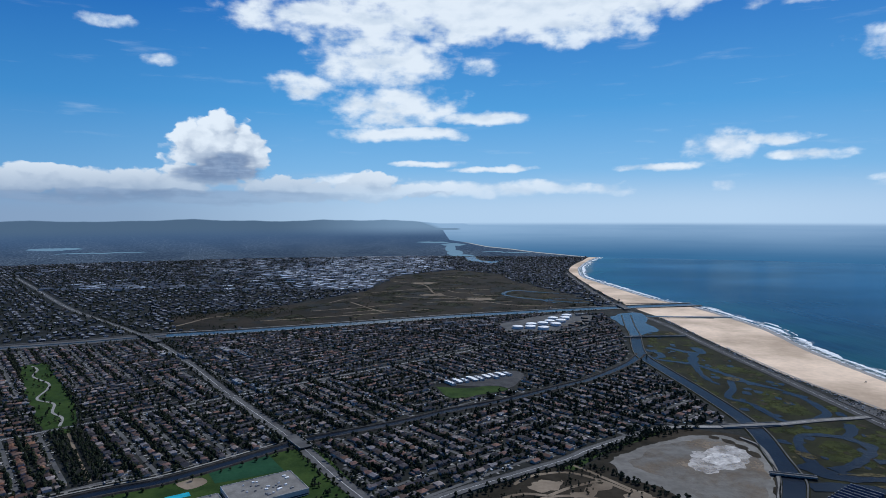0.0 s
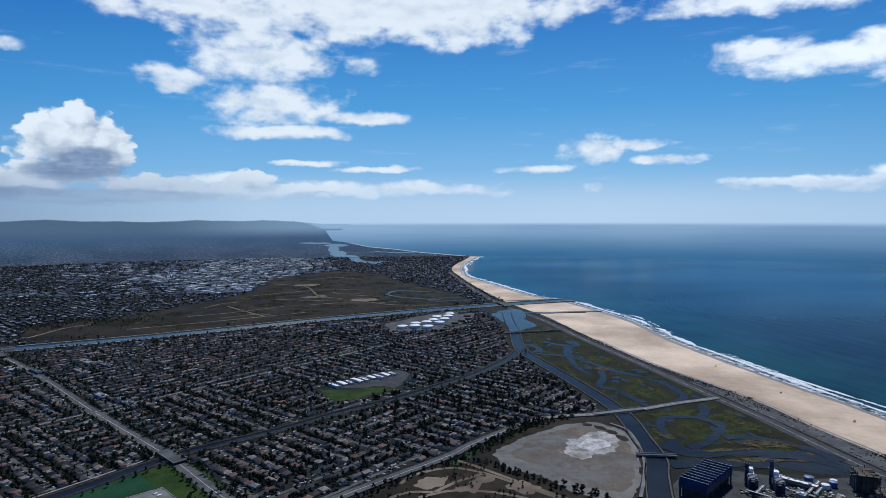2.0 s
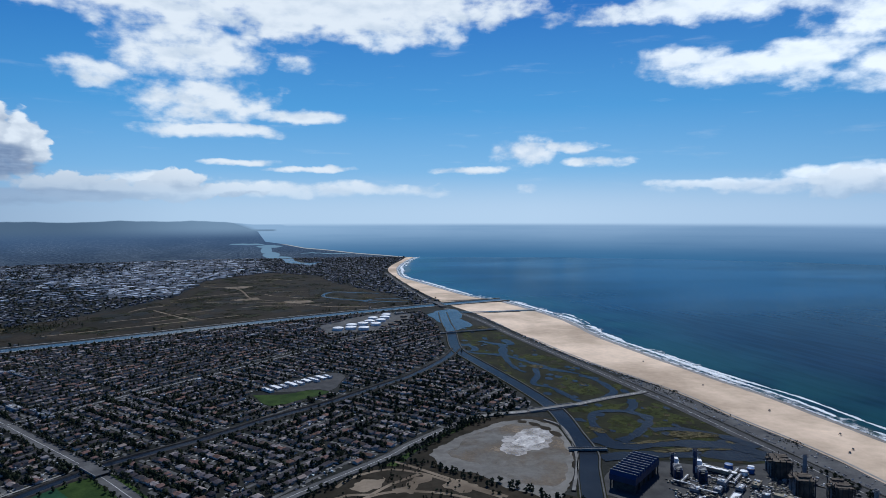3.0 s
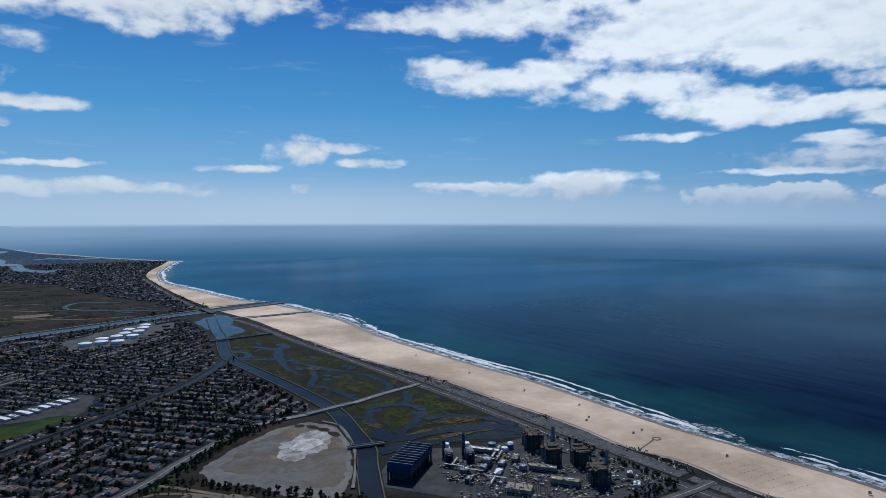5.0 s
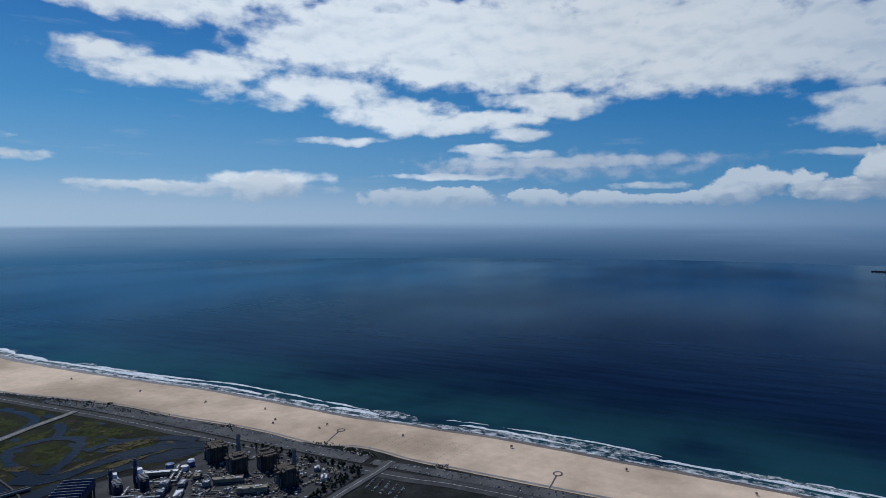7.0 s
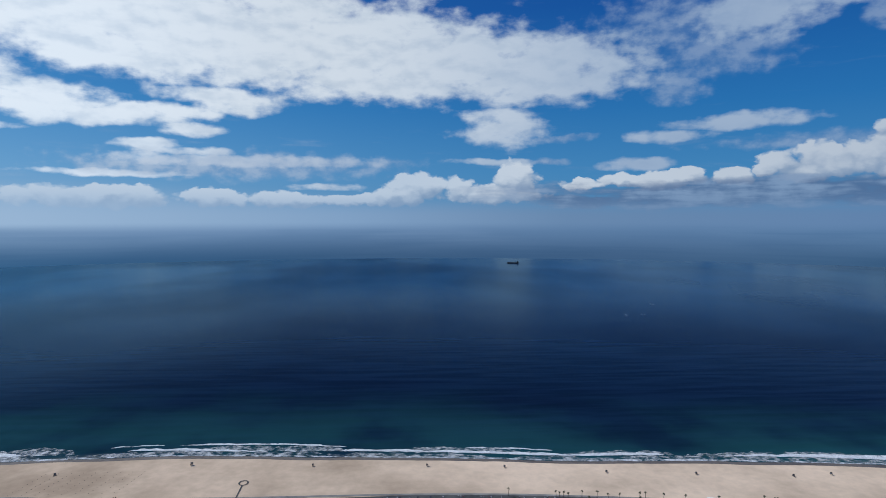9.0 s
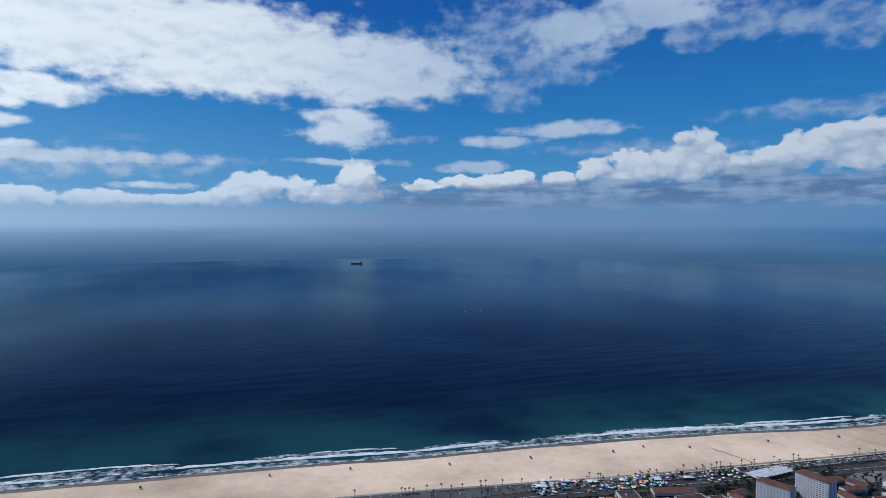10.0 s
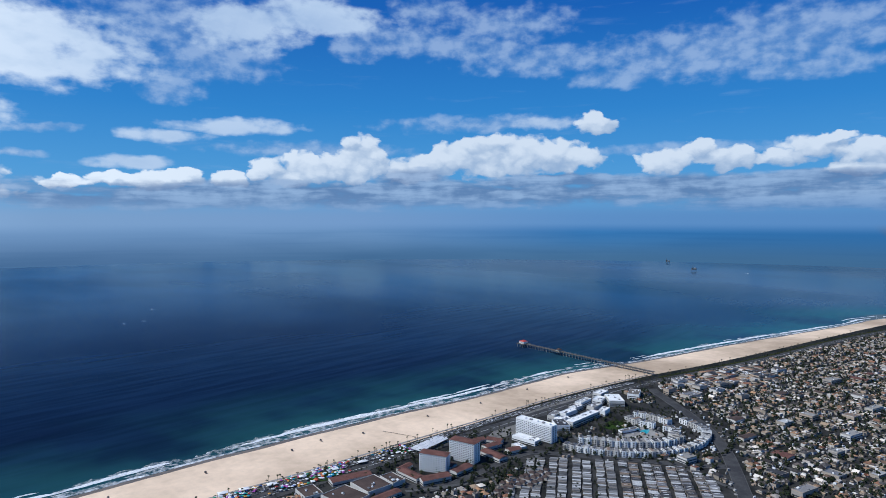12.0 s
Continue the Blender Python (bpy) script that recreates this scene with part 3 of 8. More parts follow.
WALL = surface("stucco", (0.8, 0.8, 0.8), (1.0, 1.0, 1.0), 0.3, 0.9, 5.0, 0.3, pick="island", hues=WALLS)
WALL_EACH = surface("house_stucco", (0.8, 0.8, 0.8), (1.0, 1.0, 1.0), 0.3, 0.9, 5.0, 0.3, pick="each", hues=WALLS)
PALE = surface("pale_roofs", (0.8, 0.8, 0.8), (1.0, 1.0, 1.0), 0.3, 0.8, 5.0, 0.3, pick="island", hues=((0.34, 0.34, 0.34), (0.55, 0.55, 0.55), (0.20, 0.20, 0.20), (0.45, 0.44, 0.43), (0.12, 0.12, 0.12), (0.64, 0.64, 0.63), (0.26, 0.24, 0.22)))
PALE_EACH = surface("trailer_roof", (0.8, 0.8, 0.8), (1.0, 1.0, 1.0), 0.3, 0.7, 5.0, 0.3, pick="each", hues=((0.24, 0.24, 0.25), (0.50, 0.50, 0.50), (0.12, 0.12, 0.125), (0.32, 0.31, 0.30), (0.07, 0.07, 0.075), (0.66, 0.66, 0.65), (0.19, 0.165, 0.14), (0.09, 0.085, 0.085), (0.30, 0.22, 0.16)))
TOWN_HUES = ((0.06, 0.06, 0.062), (0.20, 0.19, 0.17), (0.42, 0.42, 0.42), (0.13, 0.095, 0.075), (0.24, 0.17, 0.12), (0.15, 0.075, 0.055), (0.09, 0.085, 0.08), (0.30, 0.24, 0.18), (0.045, 0.045, 0.05), (0.04, 0.04, 0.044), (0.62, 0.62, 0.61), (0.10, 0.095, 0.09), (0.05, 0.05, 0.052), (0.30, 0.29, 0.28), (0.18, 0.11, 0.08), (0.08, 0.08, 0.085), (0.52, 0.51, 0.49))
TOWN_HUES = tuple((1.08 * r, 1.0 * g, 0.92 * b) for r, g, b in TOWN_HUES + ((0.05, 0.048, 0.048), (0.07, 0.066, 0.064), (0.11, 0.10, 0.098), (0.34, 0.22, 0.14), (0.70, 0.68, 0.64), (0.24, 0.13, 0.09), (0.035, 0.034, 0.036)))
TOWN_ROOF = surface("town_roofs", (0.75, 0.75, 0.75), (1.0, 1.0, 1.0), 0.3, 0.9, 5.0, 0.3, pick="island", hues=TOWN_HUES)
PAVED = surface("town_paving", (0.018, 0.019, 0.019), (0.052, 0.051, 0.048), 0.03, 0.9, 9.0, 0.45)
LEAF = surface("leaves", (0.75, 0.75, 0.75), (1.0, 1.0, 1.0), 0.2, 0.9, 6.0, 0.4, pick="island", hues=((0.018, 0.026, 0.015), (0.028, 0.038, 0.020), (0.022, 0.030, 0.019), (0.040, 0.046, 0.020), (0.014, 0.020, 0.011)))
PALM_LEAF = surface("palm_leaves", (0.028, 0.038, 0.016), (0.055, 0.062, 0.026), 0.5, 0.8)
BARK = surface("bark", (0.06, 0.048, 0.036), (0.11, 0.09, 0.07), 0.6, 0.95)
WHITE = surface("white_paint", (0.70, 0.70, 0.69), (0.80, 0.80, 0.79), 0.1, 0.6, 6.0, 0.2)
GREY = surface("grey_steel", (0.16, 0.16, 0.165), (0.24, 0.24, 0.245), 0.15, 0.6, 6.0, 0.4)
DARK = surface("dark_steel", (0.035, 0.034, 0.034), (0.075, 0.070, 0.066), 0.2, 0.7, 6.0, 0.5)
RUST = surface("weathered_concrete_and_steel", (0.095, 0.078, 0.062), (0.19, 0.155, 0.120), 0.15, 0.85, 6.0, 0.6)
TAN = surface("tan_plant", (0.22, 0.19, 0.13), (0.32, 0.28, 0.20), 0.15, 0.8, 6.0, 0.5)
BLUE = surface("navy_cladding", (0.020, 0.034, 0.090), (0.030, 0.050, 0.125), 0.1, 0.45, 6.0, 0.25, 0.0, 0.3, 0.2, 0.5)
BRIGHT_BLUE = surface("blue_paint", (0.035, 0.10, 0.27), (0.05, 0.13, 0.33), 0.1, 0.5)
RED_TILE = surface("red_tile", (0.125, 0.062, 0.052), (0.185, 0.092, 0.076), 0.1, 0.85, 8.0, 0.4)
BROWN_ROOF = surface("brown_roof", (0.085, 0.062, 0.055), (0.13, 0.095, 0.083), 0.05, 0.85, 8.0, 0.4)
STUCCO = surface("hotel_stucco", (0.46, 0.44, 0.41), (0.56, 0.54, 0.51), 0.08, 0.85, 8.0, 0.25)
WINDOW = surface("dark_glazing", (0.03, 0.035, 0.045), (0.06, 0.07, 0.085), 0.2, 0.15, 5.0, 0.2, 0.0, 0.3, 0.0, 0.6)
TIMBER = surface("grey_timber", (0.10, 0.09, 0.08), (0.17, 0.155, 0.14), 0.3, 0.9)
BITS = surface("yard_bits", (0.8, 0.8, 0.8), (1.0, 1.0, 1.0), 0.3, 0.7, 5.0, 0.4, pick="island", hues=((0.60, 0.60, 0.59), (0.05, 0.05, 0.052), (0.30, 0.28, 0.26), (0.75, 0.74, 0.72), (0.20, 0.16, 0.12), (0.09, 0.085, 0.08), (0.40, 0.30, 0.22), (0.16, 0.16, 0.165), (0.50, 0.47, 0.43)))
CARS = surface("car_paint", (0.85, 0.85, 0.85), (1.0, 1.0, 1.0), 0.3, 0.35, pick="each", hues=((0.60, 0.60, 0.60), (0.04, 0.04, 0.045), (0.28, 0.28, 0.29), (0.70, 0.70, 0.70), (0.10, 0.10, 0.11), (0.16, 0.035, 0.03), (0.04, 0.07, 0.16)))
CANOPY = surface("canopy_cloth", (0.85, 0.85, 0.85), (1.0, 1.0, 1.0), 0.3, 0.8, pick="each", hues=((0.72, 0.72, 0.72), (0.66, 0.68, 0.72), (0.05, 0.12, 0.40), (0.72, 0.72, 0.70), (0.45, 0.05, 0.05), (0.04, 0.28, 0.16), (0.75, 0.75, 0.74), (0.35, 0.08, 0.36), (0.02, 0.30, 0.38), (0.55, 0.28, 0.06)))


def lacy(name, low, high, base=None, scale=0.11):
    """A thin layer with holes in it."""
    m = (base or FOAM).copy()
    m.name = name
    t = m.node_tree
    s = [n for n in t.nodes if n.type == "BSDF_PRINCIPLED"][0]
    p = t.nodes.new("ShaderNodeNewGeometry").outputs["Position"]
    n = t.nodes.new("ShaderNodeTexNoise")
    n.inputs["Scale"].default_value, n.inputs["Detail"].default_value, n.inputs["Roughness"].default_value = scale, 6.0, 0.7
    t.links.new(p, n.inputs["Vector"])
    r = t.nodes.new("ShaderNodeMapRange")
    r.inputs[1].default_value, r.inputs[2].default_value = low, high
    t.links.new(n.outputs["Fac"], r.inputs[0])
    t.links.new(r.outputs[0], s.inputs["Alpha"])
    return m


RAGGED_REEDS = lacy("ragged_reeds", 0.36, 0.50, REEDS, 0.06)
RAGGED_BANK = lacy("ragged_bank", 0.38, 0.52, BANK, 0.12)
RAGGED_MARSH = lacy("ragged_growth", 0.38, 0.54, MARSH, 0.02)


# ---- building blocks ----
def mesh_from(name, verts, tris, mats, index=None):
    """A mesh out of arrays of corners and triangles."""
    verts, tris = np.asarray(verts, np.float32), np.asarray(tris, np.int32)
    me = bpy.data.meshes.new(name)
    me.vertices.add(len(verts))
    me.vertices.foreach_set("co", verts.ravel())
    me.loops.add(tris.size)
    me.loops.foreach_set("vertex_index", tris.ravel())
    me.polygons.add(len(tris))
    me.polygons.foreach_set("loop_start", np.arange(0, tris.size, 3, dtype=np.int32))
    for m in mats:
        me.materials.append(m)
    if index is not None:
        me.polygons.foreach_set("material_index", np.asarray(index, np.int32))
    me.polygons.foreach_set("use_smooth", np.zeros(len(tris), bool))
    me.update(calc_edges=True)
    me.validate()
    return me


def scatter(template, x, y, z, turn, sx, sy, sz):
    """Copies of a template (corners, triangles, slots) at many places, as one set of arrays."""
    v, f, s = template
    x, y, z, turn, sx, sy, sz = [np.broadcast_to(np.asarray(a, float), np.shape(x)) for a in (x, y, z, turn, sx, sy, sz)]
    px, py, pz = [v[None, :, i] * k[:, None] for i, k in zip(range(3), (sx, sy, sz))]
    c, n = np.cos(turn)[:, None], np.sin(turn)[:, None]
    verts = np.stack([x[:, None] + c * px - n * py, y[:, None] + n * px + c * py, z[:, None] + pz], -1).reshape(-1, 3)
    tris = (f[None] + (np.arange(len(x)) * len(v))[:, None, None]).reshape(-1, 3)
    return verts, tris, np.tile(s, len(x))


def merge(sets):
    at, vs, fs, ss = 0, [], [], []
    for v, f, s in sets:
        vs.append(v), fs.append(f + at), ss.append(s)
        at += len(v)
    return np.concatenate(vs), np.concatenate(fs), np.concatenate(ss)


def template(verts, faces, slots):
    """Corners, fanned triangles and their slots."""
    tris, s = [], []
    for f, k in zip(faces, slots):
        for i in range(1, len(f) - 1):
            tris.append((f[0], f[i], f[i + 1]))
            s.append(k)
    return np.array(verts, float), np.array(tris, int), np.array(s, int)


def box_template(x0, y0, z0, x1, y1, z1, slot=0, bottom=False):
    v = [(x0, y0, z0), (x1, y0, z0), (x1, y1, z0), (x0, y1, z0), (x0, y0, z1), (x1, y0, z1), (x1, y1, z1), (x0, y1, z1)]
    f = [(0, 1, 5, 4), (1, 2, 6, 5), (2, 3, 7, 6), (3, 0, 4, 7), (4, 5, 6, 7)] + ([(3, 2, 1, 0)] if bottom else [])
    return template(v, f, [slot] * len(f))


def cyl_template(r0, r1, z0, z1, n=12, slot=0, top=True):
    a = [2 * math.pi * i / n for i in range(n)]
    v = [(r0 * math.cos(t), r0 * math.sin(t), z0) for t in a] + [(r1 * math.cos(t), r1 * math.sin(t), z1) for t in a]
    f = [(i, (i + 1) % n, n + (i + 1) % n, n + i) for i in range(n)]
    if top:
        f.append(tuple(range(n, 2 * n)))
    return template(v, f, [slot] * len(f))


def moved(t, x=0, y=0, z=0, turn=0.0, s=1.0):
    v, f, k = t
    c, n = math.cos(turn), math.sin(turn)
    return np.stack([x + s * (c * v[:, 0] - n * v[:, 1]), y + s * (n * v[:, 0] + c * v[:, 1]), z + s * v[:, 2]], -1), f, k


def thing(name, label, category, m=None, group="", kind=""):
    ob = new(name)
    ob.empty_display_size = 1.0
    if m is not None:
        ob.matrix_basis = m
    return tagged(ob, label, category, group, kind)


def part(name, t, mats, parent=None, label=""):
    """Links a template as one mesh object under its thing."""
    mats = mats if isinstance(mats, (list, tuple)) else [mats]
    used, again = np.unique(np.asarray(t[1]), return_inverse=True)
    ob = new(name, mesh_from(name, np.asarray(t[0])[used], again.reshape(-1, 3), mats, t[2]))
    if parent is not None:
        ob.parent = parent
    return tagged(ob, label)


def setting(name, t, mats, label, kind="structure", category=""):
    return tagged(part(name, t, mats), label, category, "", kind)


def smooth(points, steps=8):
    """A curve that glides through the points."""
    p = np.array(points, float)
    p = np.vstack([2 * p[0] - p[1], p, 2 * p[-1] - p[-2]])
    out = []
    for a, b, c, d in zip(p, p[1:], p[2:], p[3:]):
        for i in range(steps):
            t = i / steps
            out.append(0.5 * (2 * b + (c - a) * t + (2 * a - 5 * b + 4 * c - d) * t * t + (3 * b - a - 3 * c + d) * t ** 3))
    return np.array(out + [p[-2]])


def normals(line):
    d = np.gradient(line, axis=0)
    d /= np.linalg.norm(d, axis=1)[:, None]
    return np.stack([-d[:, 1], d[:, 0]], -1)


def strip(line, profile, slots):
    """Extrudes a cross-section, pairs of (offset to the left, height), along a line."""
    n = normals(line)
    rows = [np.c_[line + n * o, np.full(len(line), h)] for o, h in profile]
    v = np.concatenate(rows)
    k, f, s = len(line), [], []
    for j in range(len(rows) - 1):
        i = np.arange(k - 1)
        a, b = j * k + i, (j + 1) * k + i
        f.append(np.stack([a, b, b + 1], -1)), f.append(np.stack([a, b + 1, a + 1], -1))
        s += [slots[j]] * (2 * (k - 1))
    return v, np.concatenate(f)[:, ::-1], np.array(s)


def patch(points, z, rough_edge=0.0, seed=0, steps=6):
    """A flat sheet inside a closed, gliding outline with an uneven edge."""
    p = smooth(list(points) + [points[0]], steps)[:-1]
    if rough_edge:
        n = normals(np.vstack([p, p[:1]]))[:-1]
        p = p + n * np.array([rough_edge * noise.noise(Vector((q[0] * 0.03, q[1] * 0.03, seed))) + 0.5 * rough_edge * noise.noise(Vector((q[0] * 0.11, q[1] * 0.11, seed + 9))) for q in p])[:, None]
    return flat(p, z)


def flat(p, z):
    from_poly = geometry.tessellate_polygon([[Vector((a, b, 0)) for a, b in p]])
    v = np.c_[np.asarray(p, float), np.full(len(p), z)]
    f = np.array(from_poly)
    a, b, c = v[f[:, 0]], v[f[:, 1]], v[f[:, 2]]
    up = (b - a)[:, 0] * (c - a)[:, 1] - (b - a)[:, 1] * (c - a)[:, 0]
    f[up < 0] = f[up < 0][:, ::-1]
    return v, f, np.zeros(len(f), int)


def inside(poly, x, y):
    hit = np.zeros(np.shape(x), bool)
    for (x0, y0), (x1, y1) in zip(poly, list(poly[1:]) + [poly[0]]):
        hit ^= ((y0 > y) != (y1 > y)) & (x < (x1 - x0) * (y - y0) / (y1 - y0 + 1e-9) + x0)
    return hit


def near(line, x, y):
    """Distance from points to a line."""
    best = np.full(np.shape(x), 1e9)
    for (x0, y0), (x1, y1) in zip(line, line[1:]):
        dx, dy = x1 - x0, y1 - y0
        t = np.clip(((x - x0) * dx + (y - y0) * dy) / (dx * dx + dy * dy + 1e-9), 0, 1)
        best = np.minimum(best, np.hypot(x - x0 - t * dx, y - y0 - t * dy))
    return best


# ---- lie of the land ----
SHORE = smooth([(-1010, -4840), (-420, -3900), (20, -3040), (309, -2444), (374, -2209), (530, -1681), (611, -1360), (686, -1120), (712, -871), (750, -679), (784, -420),
                (797, -233), (815, -100), (832, 80), (851, 300), (848, 430), (846, 570), (858, 720), (868, 880), (862, 1040), (864, 1256), (870, 1450), (898, 1640), (912, 1800), (890, 2127), (855, 2267),
                (804, 2426), (775, 2709), (746, 2987), (727, 3267), (780, 3600), (850, 3900), (1020, 4409), (1180, 4800)], 10)
BACK = smooth([(-1130, -4820), (-560, -3900), (-110, -3040), (200, -2500), (288, -2287), (471, -1496), (548, -1214), (597, -975), (619, -760), (637, -593), (651, -460), (669, -340),
               (690, -200), (706, -43), (712, 200), (716, 318), (718, 376), (728, 428), (729, 470), (714, 512), (716, 560), (724, 620), (726, 700), (722, 817), (727, 920), (716, 1044), (690, 1222), (683, 1500), (686, 1800), (686, 1920), (665, 2119), (659, 2301),
               (662, 2650), (683, 3067), (700, 3300), (735, 3640), (830, 4000), (985, 4420), (1120, 4810)], 10)
RIVER_LINE = smooth([(-1900, 1170), (-1500, 1340), (-1081, 1513), (-926, 1580), (-775, 1656), (-457, 1768), (28, 1975), (412, 2105), (620, 2166), (760, 2200), (905, 2235)])
CHANNEL_LINE = smooth([(455, 1430), (396, 1333), (295, 1217), (229, 1164), (113, 1075), (14, 1015), (-74, 951), (-198, 879), (-229, 847), (-333, 746), (-415, 698), (-640, 540)])
LAGOON_LINE = smooth([(585, 1990), (540, 1800), (512, 1660), (470, 1500), (452, 1400), (456, 1300), (467, 1099), (467, 934), (440, 810), (422, 741), (396, 693), (350, 600)])
AVENUE = smooth([(-2250, 3290), (-1844, 2811), (-1322, 2193), (-930, 1796), (-751, 1605), (-568, 1370), (-377, 1100), (-214, 879), (-127, 745), (-30, 610)])
CROSS = smooth([(-1000, 580), (-700, 830), (-377, 1100), (-180, 1265), (60, 1470), (300, 1680), (420, 1790)])
CAUSEWAY = smooth([(672, 975), (640, 968), (585, 959), (530, 945), (483, 934), (433, 930), (354, 930), (307, 915), (205, 844), (159, 804), (80, 752), (10, 705), (-90, 625)])
COAST_ROAD = smooth([(690, 3500), (650, 3000), (628, 2600), (619, 2159), (650, 1820), (652, 1524), (661, 1281), (666, 1097), (670, 951), (672, 870), (669, 745), (667, 636), (665, 531), (664, 450), (666, 353),
                     (673, 281), (668, 100), (655, -100), (640, -300), (627, -403), (605, -558), (586, -719), (560, -930), (518, -1174), (430, -1480), (240, -2230), (-160, -3040), (-620, -3920)])
BOULEVARD = smooth([(705, 397), (670, 398), (624, 402), (570, 405), (420, 398), (300, 390)])
WEST_ROAD = smooth([(500, -1120), (420, -1045), (360, -985), (315, -930), (277, -867), (221, -752), (160, -620)])
PARK_ROAD = smooth([(590, -500), (550, -512), (524, -515), (503, -525), (494, -553), (491, -603), (490, -662), (480, -704), (443, -727), (379, -764), (317, -798), (268, -829)])

# the sea lies a little under the land; the beach slopes into it
ring = [2 * math.pi * i / 180 for i in range(180)]
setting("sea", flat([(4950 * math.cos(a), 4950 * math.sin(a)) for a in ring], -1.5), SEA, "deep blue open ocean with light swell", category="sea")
first, last = math.atan2(BACK[-1][1], BACK[-1][0]), math.atan2(BACK[0][1], BACK[0][0])
arc = [first + (2 * math.pi + last - first) * i / 120 for i in range(121)]
land_edge = list(map(tuple, BACK)) + [(4945 * math.cos(a), 4945 * math.sin(a)) for a in arc]
setting("ground", flat(land_edge, 0.0), TOWN, "dark built-up coastal plain of yards and paving", category="ground")


def between(a, b, steps, heights, slots):
    """A sheet that spans two lines of equal length, with a height at each step across."""
    v = np.concatenate([np.c_[a + (b - a) * t, np.full(len(a), h)] for t, h in zip(steps, heights)])
    k, f, s = len(a), [], []
    for j in range(len(steps) - 1):
        i = np.arange(k - 1)
        p, q = j * k + i, (j + 1) * k + i
        f.append(np.stack([p, q, q + 1], -1)), f.append(np.stack([p, q + 1, p + 1], -1))
        s += [slots[j]] * (2 * (k - 1))
    return v, np.concatenate(f)[:, ::-1], np.array(s)


def even(line, n):
    d = np.r_[0, np.cumsum(np.hypot(*np.diff(line, axis=0).T))]
    t = np.linspace(0, d[-1], n)
    return np.stack([np.interp(t, d, line[:, 0]), np.interp(t, d, line[:, 1])], -1)


def matched(a, b):
    """For every point of a line the one of another that lies nearest."""
    fine = even(b, 1500)
    return np.array([fine[np.argmin(np.hypot(*(fine - q).T))] for q in a])


setting("town_plain", patch([(680, -260), (600, -330), (420, -380), (250, -520), (60, -700), (-20, -1200), (-300, -2200), (-1000, -3900), (-660, -3950), (-130, -2950), (210, -2380), (455, -1470), (545, -1150), (600, -800), (640, -460)], 0.08), PAVED, "pale paved ground of the beach town", category="ground")
shore = even(SHORE, 700)
back = matched(shore, BACK)
back[0], back[-1] = BACK[0], BACK[-1]
edge = shore + normals(shore) * np.array([3.0 * noise.noise(Vector((q[1] * 0.012, 0, 4))) + 1.5 * noise.noise(Vector((q[1] * 0.05, 7, 4))) for q in shore])[:, None]
setting("beach", between(back - (edge - back) * 0.02, edge, (0, 0.05, 0.5, 0.93), (0.25, 0.4, 0.1, -1.2), (0, 0, 0)), [SAND], "broad pale sand beach with faint ripples and cloud shade put into its colour", category="beach")
setting("wet_beach", between(back, edge, (0.928, 1.0, 1.1), (-1.15, -1.46, -1.9), (0, 0)), [WET], "dark wet sand at the edge of the sea", category="beach")

# surf: broken bands of foam that run along the shore
out_way = -normals(shore)
out_way[np.sum(out_way * (shore - back), 1) < 0] *= -1


def surf_band(offset, width, gap, seed, z, step=2600):
    """One line of breaking water, uneven in width and broken by gaps."""
    line = even(SHORE, step)
    side = -normals(line)
    side *= np.sign(np.median(np.sum(side[1200:1500] * np.array((1.0, 0.0)), 1)))
    q = [Vector((p[0] * 0.01, p[1] * 0.01, seed)) for p in line]
    w = np.array([width * (noise.noise(a * 1.1) * 1.2 + 0.45 * noise.noise(a * 4.1) + 0.15 * noise.noise(a * 17.0) + gap) for a in q])
    o = np.array([offset * (1 + 0.35 * noise.noise(a * 0.5 + Vector((0, 0, 50)))) + 2.0 * noise.noise(a * 7 + Vector((3, 1, 0))) for a in q])
    rag = np.array([width * 0.16 * noise.noise(a * 23.0 + Vector((9, 4, 0))) for a in q])
    w = w + width * np.array([0.75 * noise.noise(a * 0.45 + Vector((7, 0, 0))) for a in q]) * np.interp(line[:, 1], (0, 700), (1.0, 0.0))
    w = np.sqrt(np.clip(w, 0, None) * width) * np.interp(line[:, 1], (-200, 500, 1200, 2300), (1.0, 1.25, 1.7, 1.7))
    a, b = line + side * (o - rag * 0.3)[:, None], line + side * (o + w + np.where(w > 0, np.maximum(rag, -0.6 * w), 0))[:, None]
    v = np.concatenate([np.c_[a, np.full(len(a), z)], np.c_[(a * 0.6 + b * 0.4), z + np.minimum(w, 5) * 0.16], np.c_[b, np.full(len(b), z)]])
    k, f = len(line), []
    keep = np.nonzero((w[:-1] > 0.05) | (w[1:] > 0.05))[0]
    for j in (0, 1):
        p, r = j * k + keep, (j + 1) * k + keep
        f.append(np.stack([p, r, r + 1], -1)), f.append(np.stack([p, r + 1, p + 1], -1))
    f = np.concatenate(f)
    return v, f, np.zeros(len(f), int)


LACE, THIN_LACE, BROKEN = lacy("lacy_foam", 0.36, 0.60, None, 0.07), lacy("thin_foam", 0.44, 0.72, None, 0.06), lacy("broken_foam", 0.20, 0.38, None, 0.10)
setting("surf_edge", surf_band(1.0, 5.0, 0.9, 1.0, -1.3), LACE, "thin white foam at the water's edge", "stuff", "surf")
setting("surf_inner", surf_band(5.0, 14.0, 0.7, 2.0, -1.36), THIN_LACE, "spent lacy foam behind the breakers", "stuff", "surf")
setting("surf_breakers", surf_band(21.0, 11.0, 0.42, 3.0, -1.28), BROKEN, "white breaking waves in uneven lines", "stuff", "surf")
setting("surf_wash", surf_band(19.0, 22.0, 0.25, 13.0, -1.34), THIN_LACE, "thin wash of foam behind the breakers", "stuff", "surf")
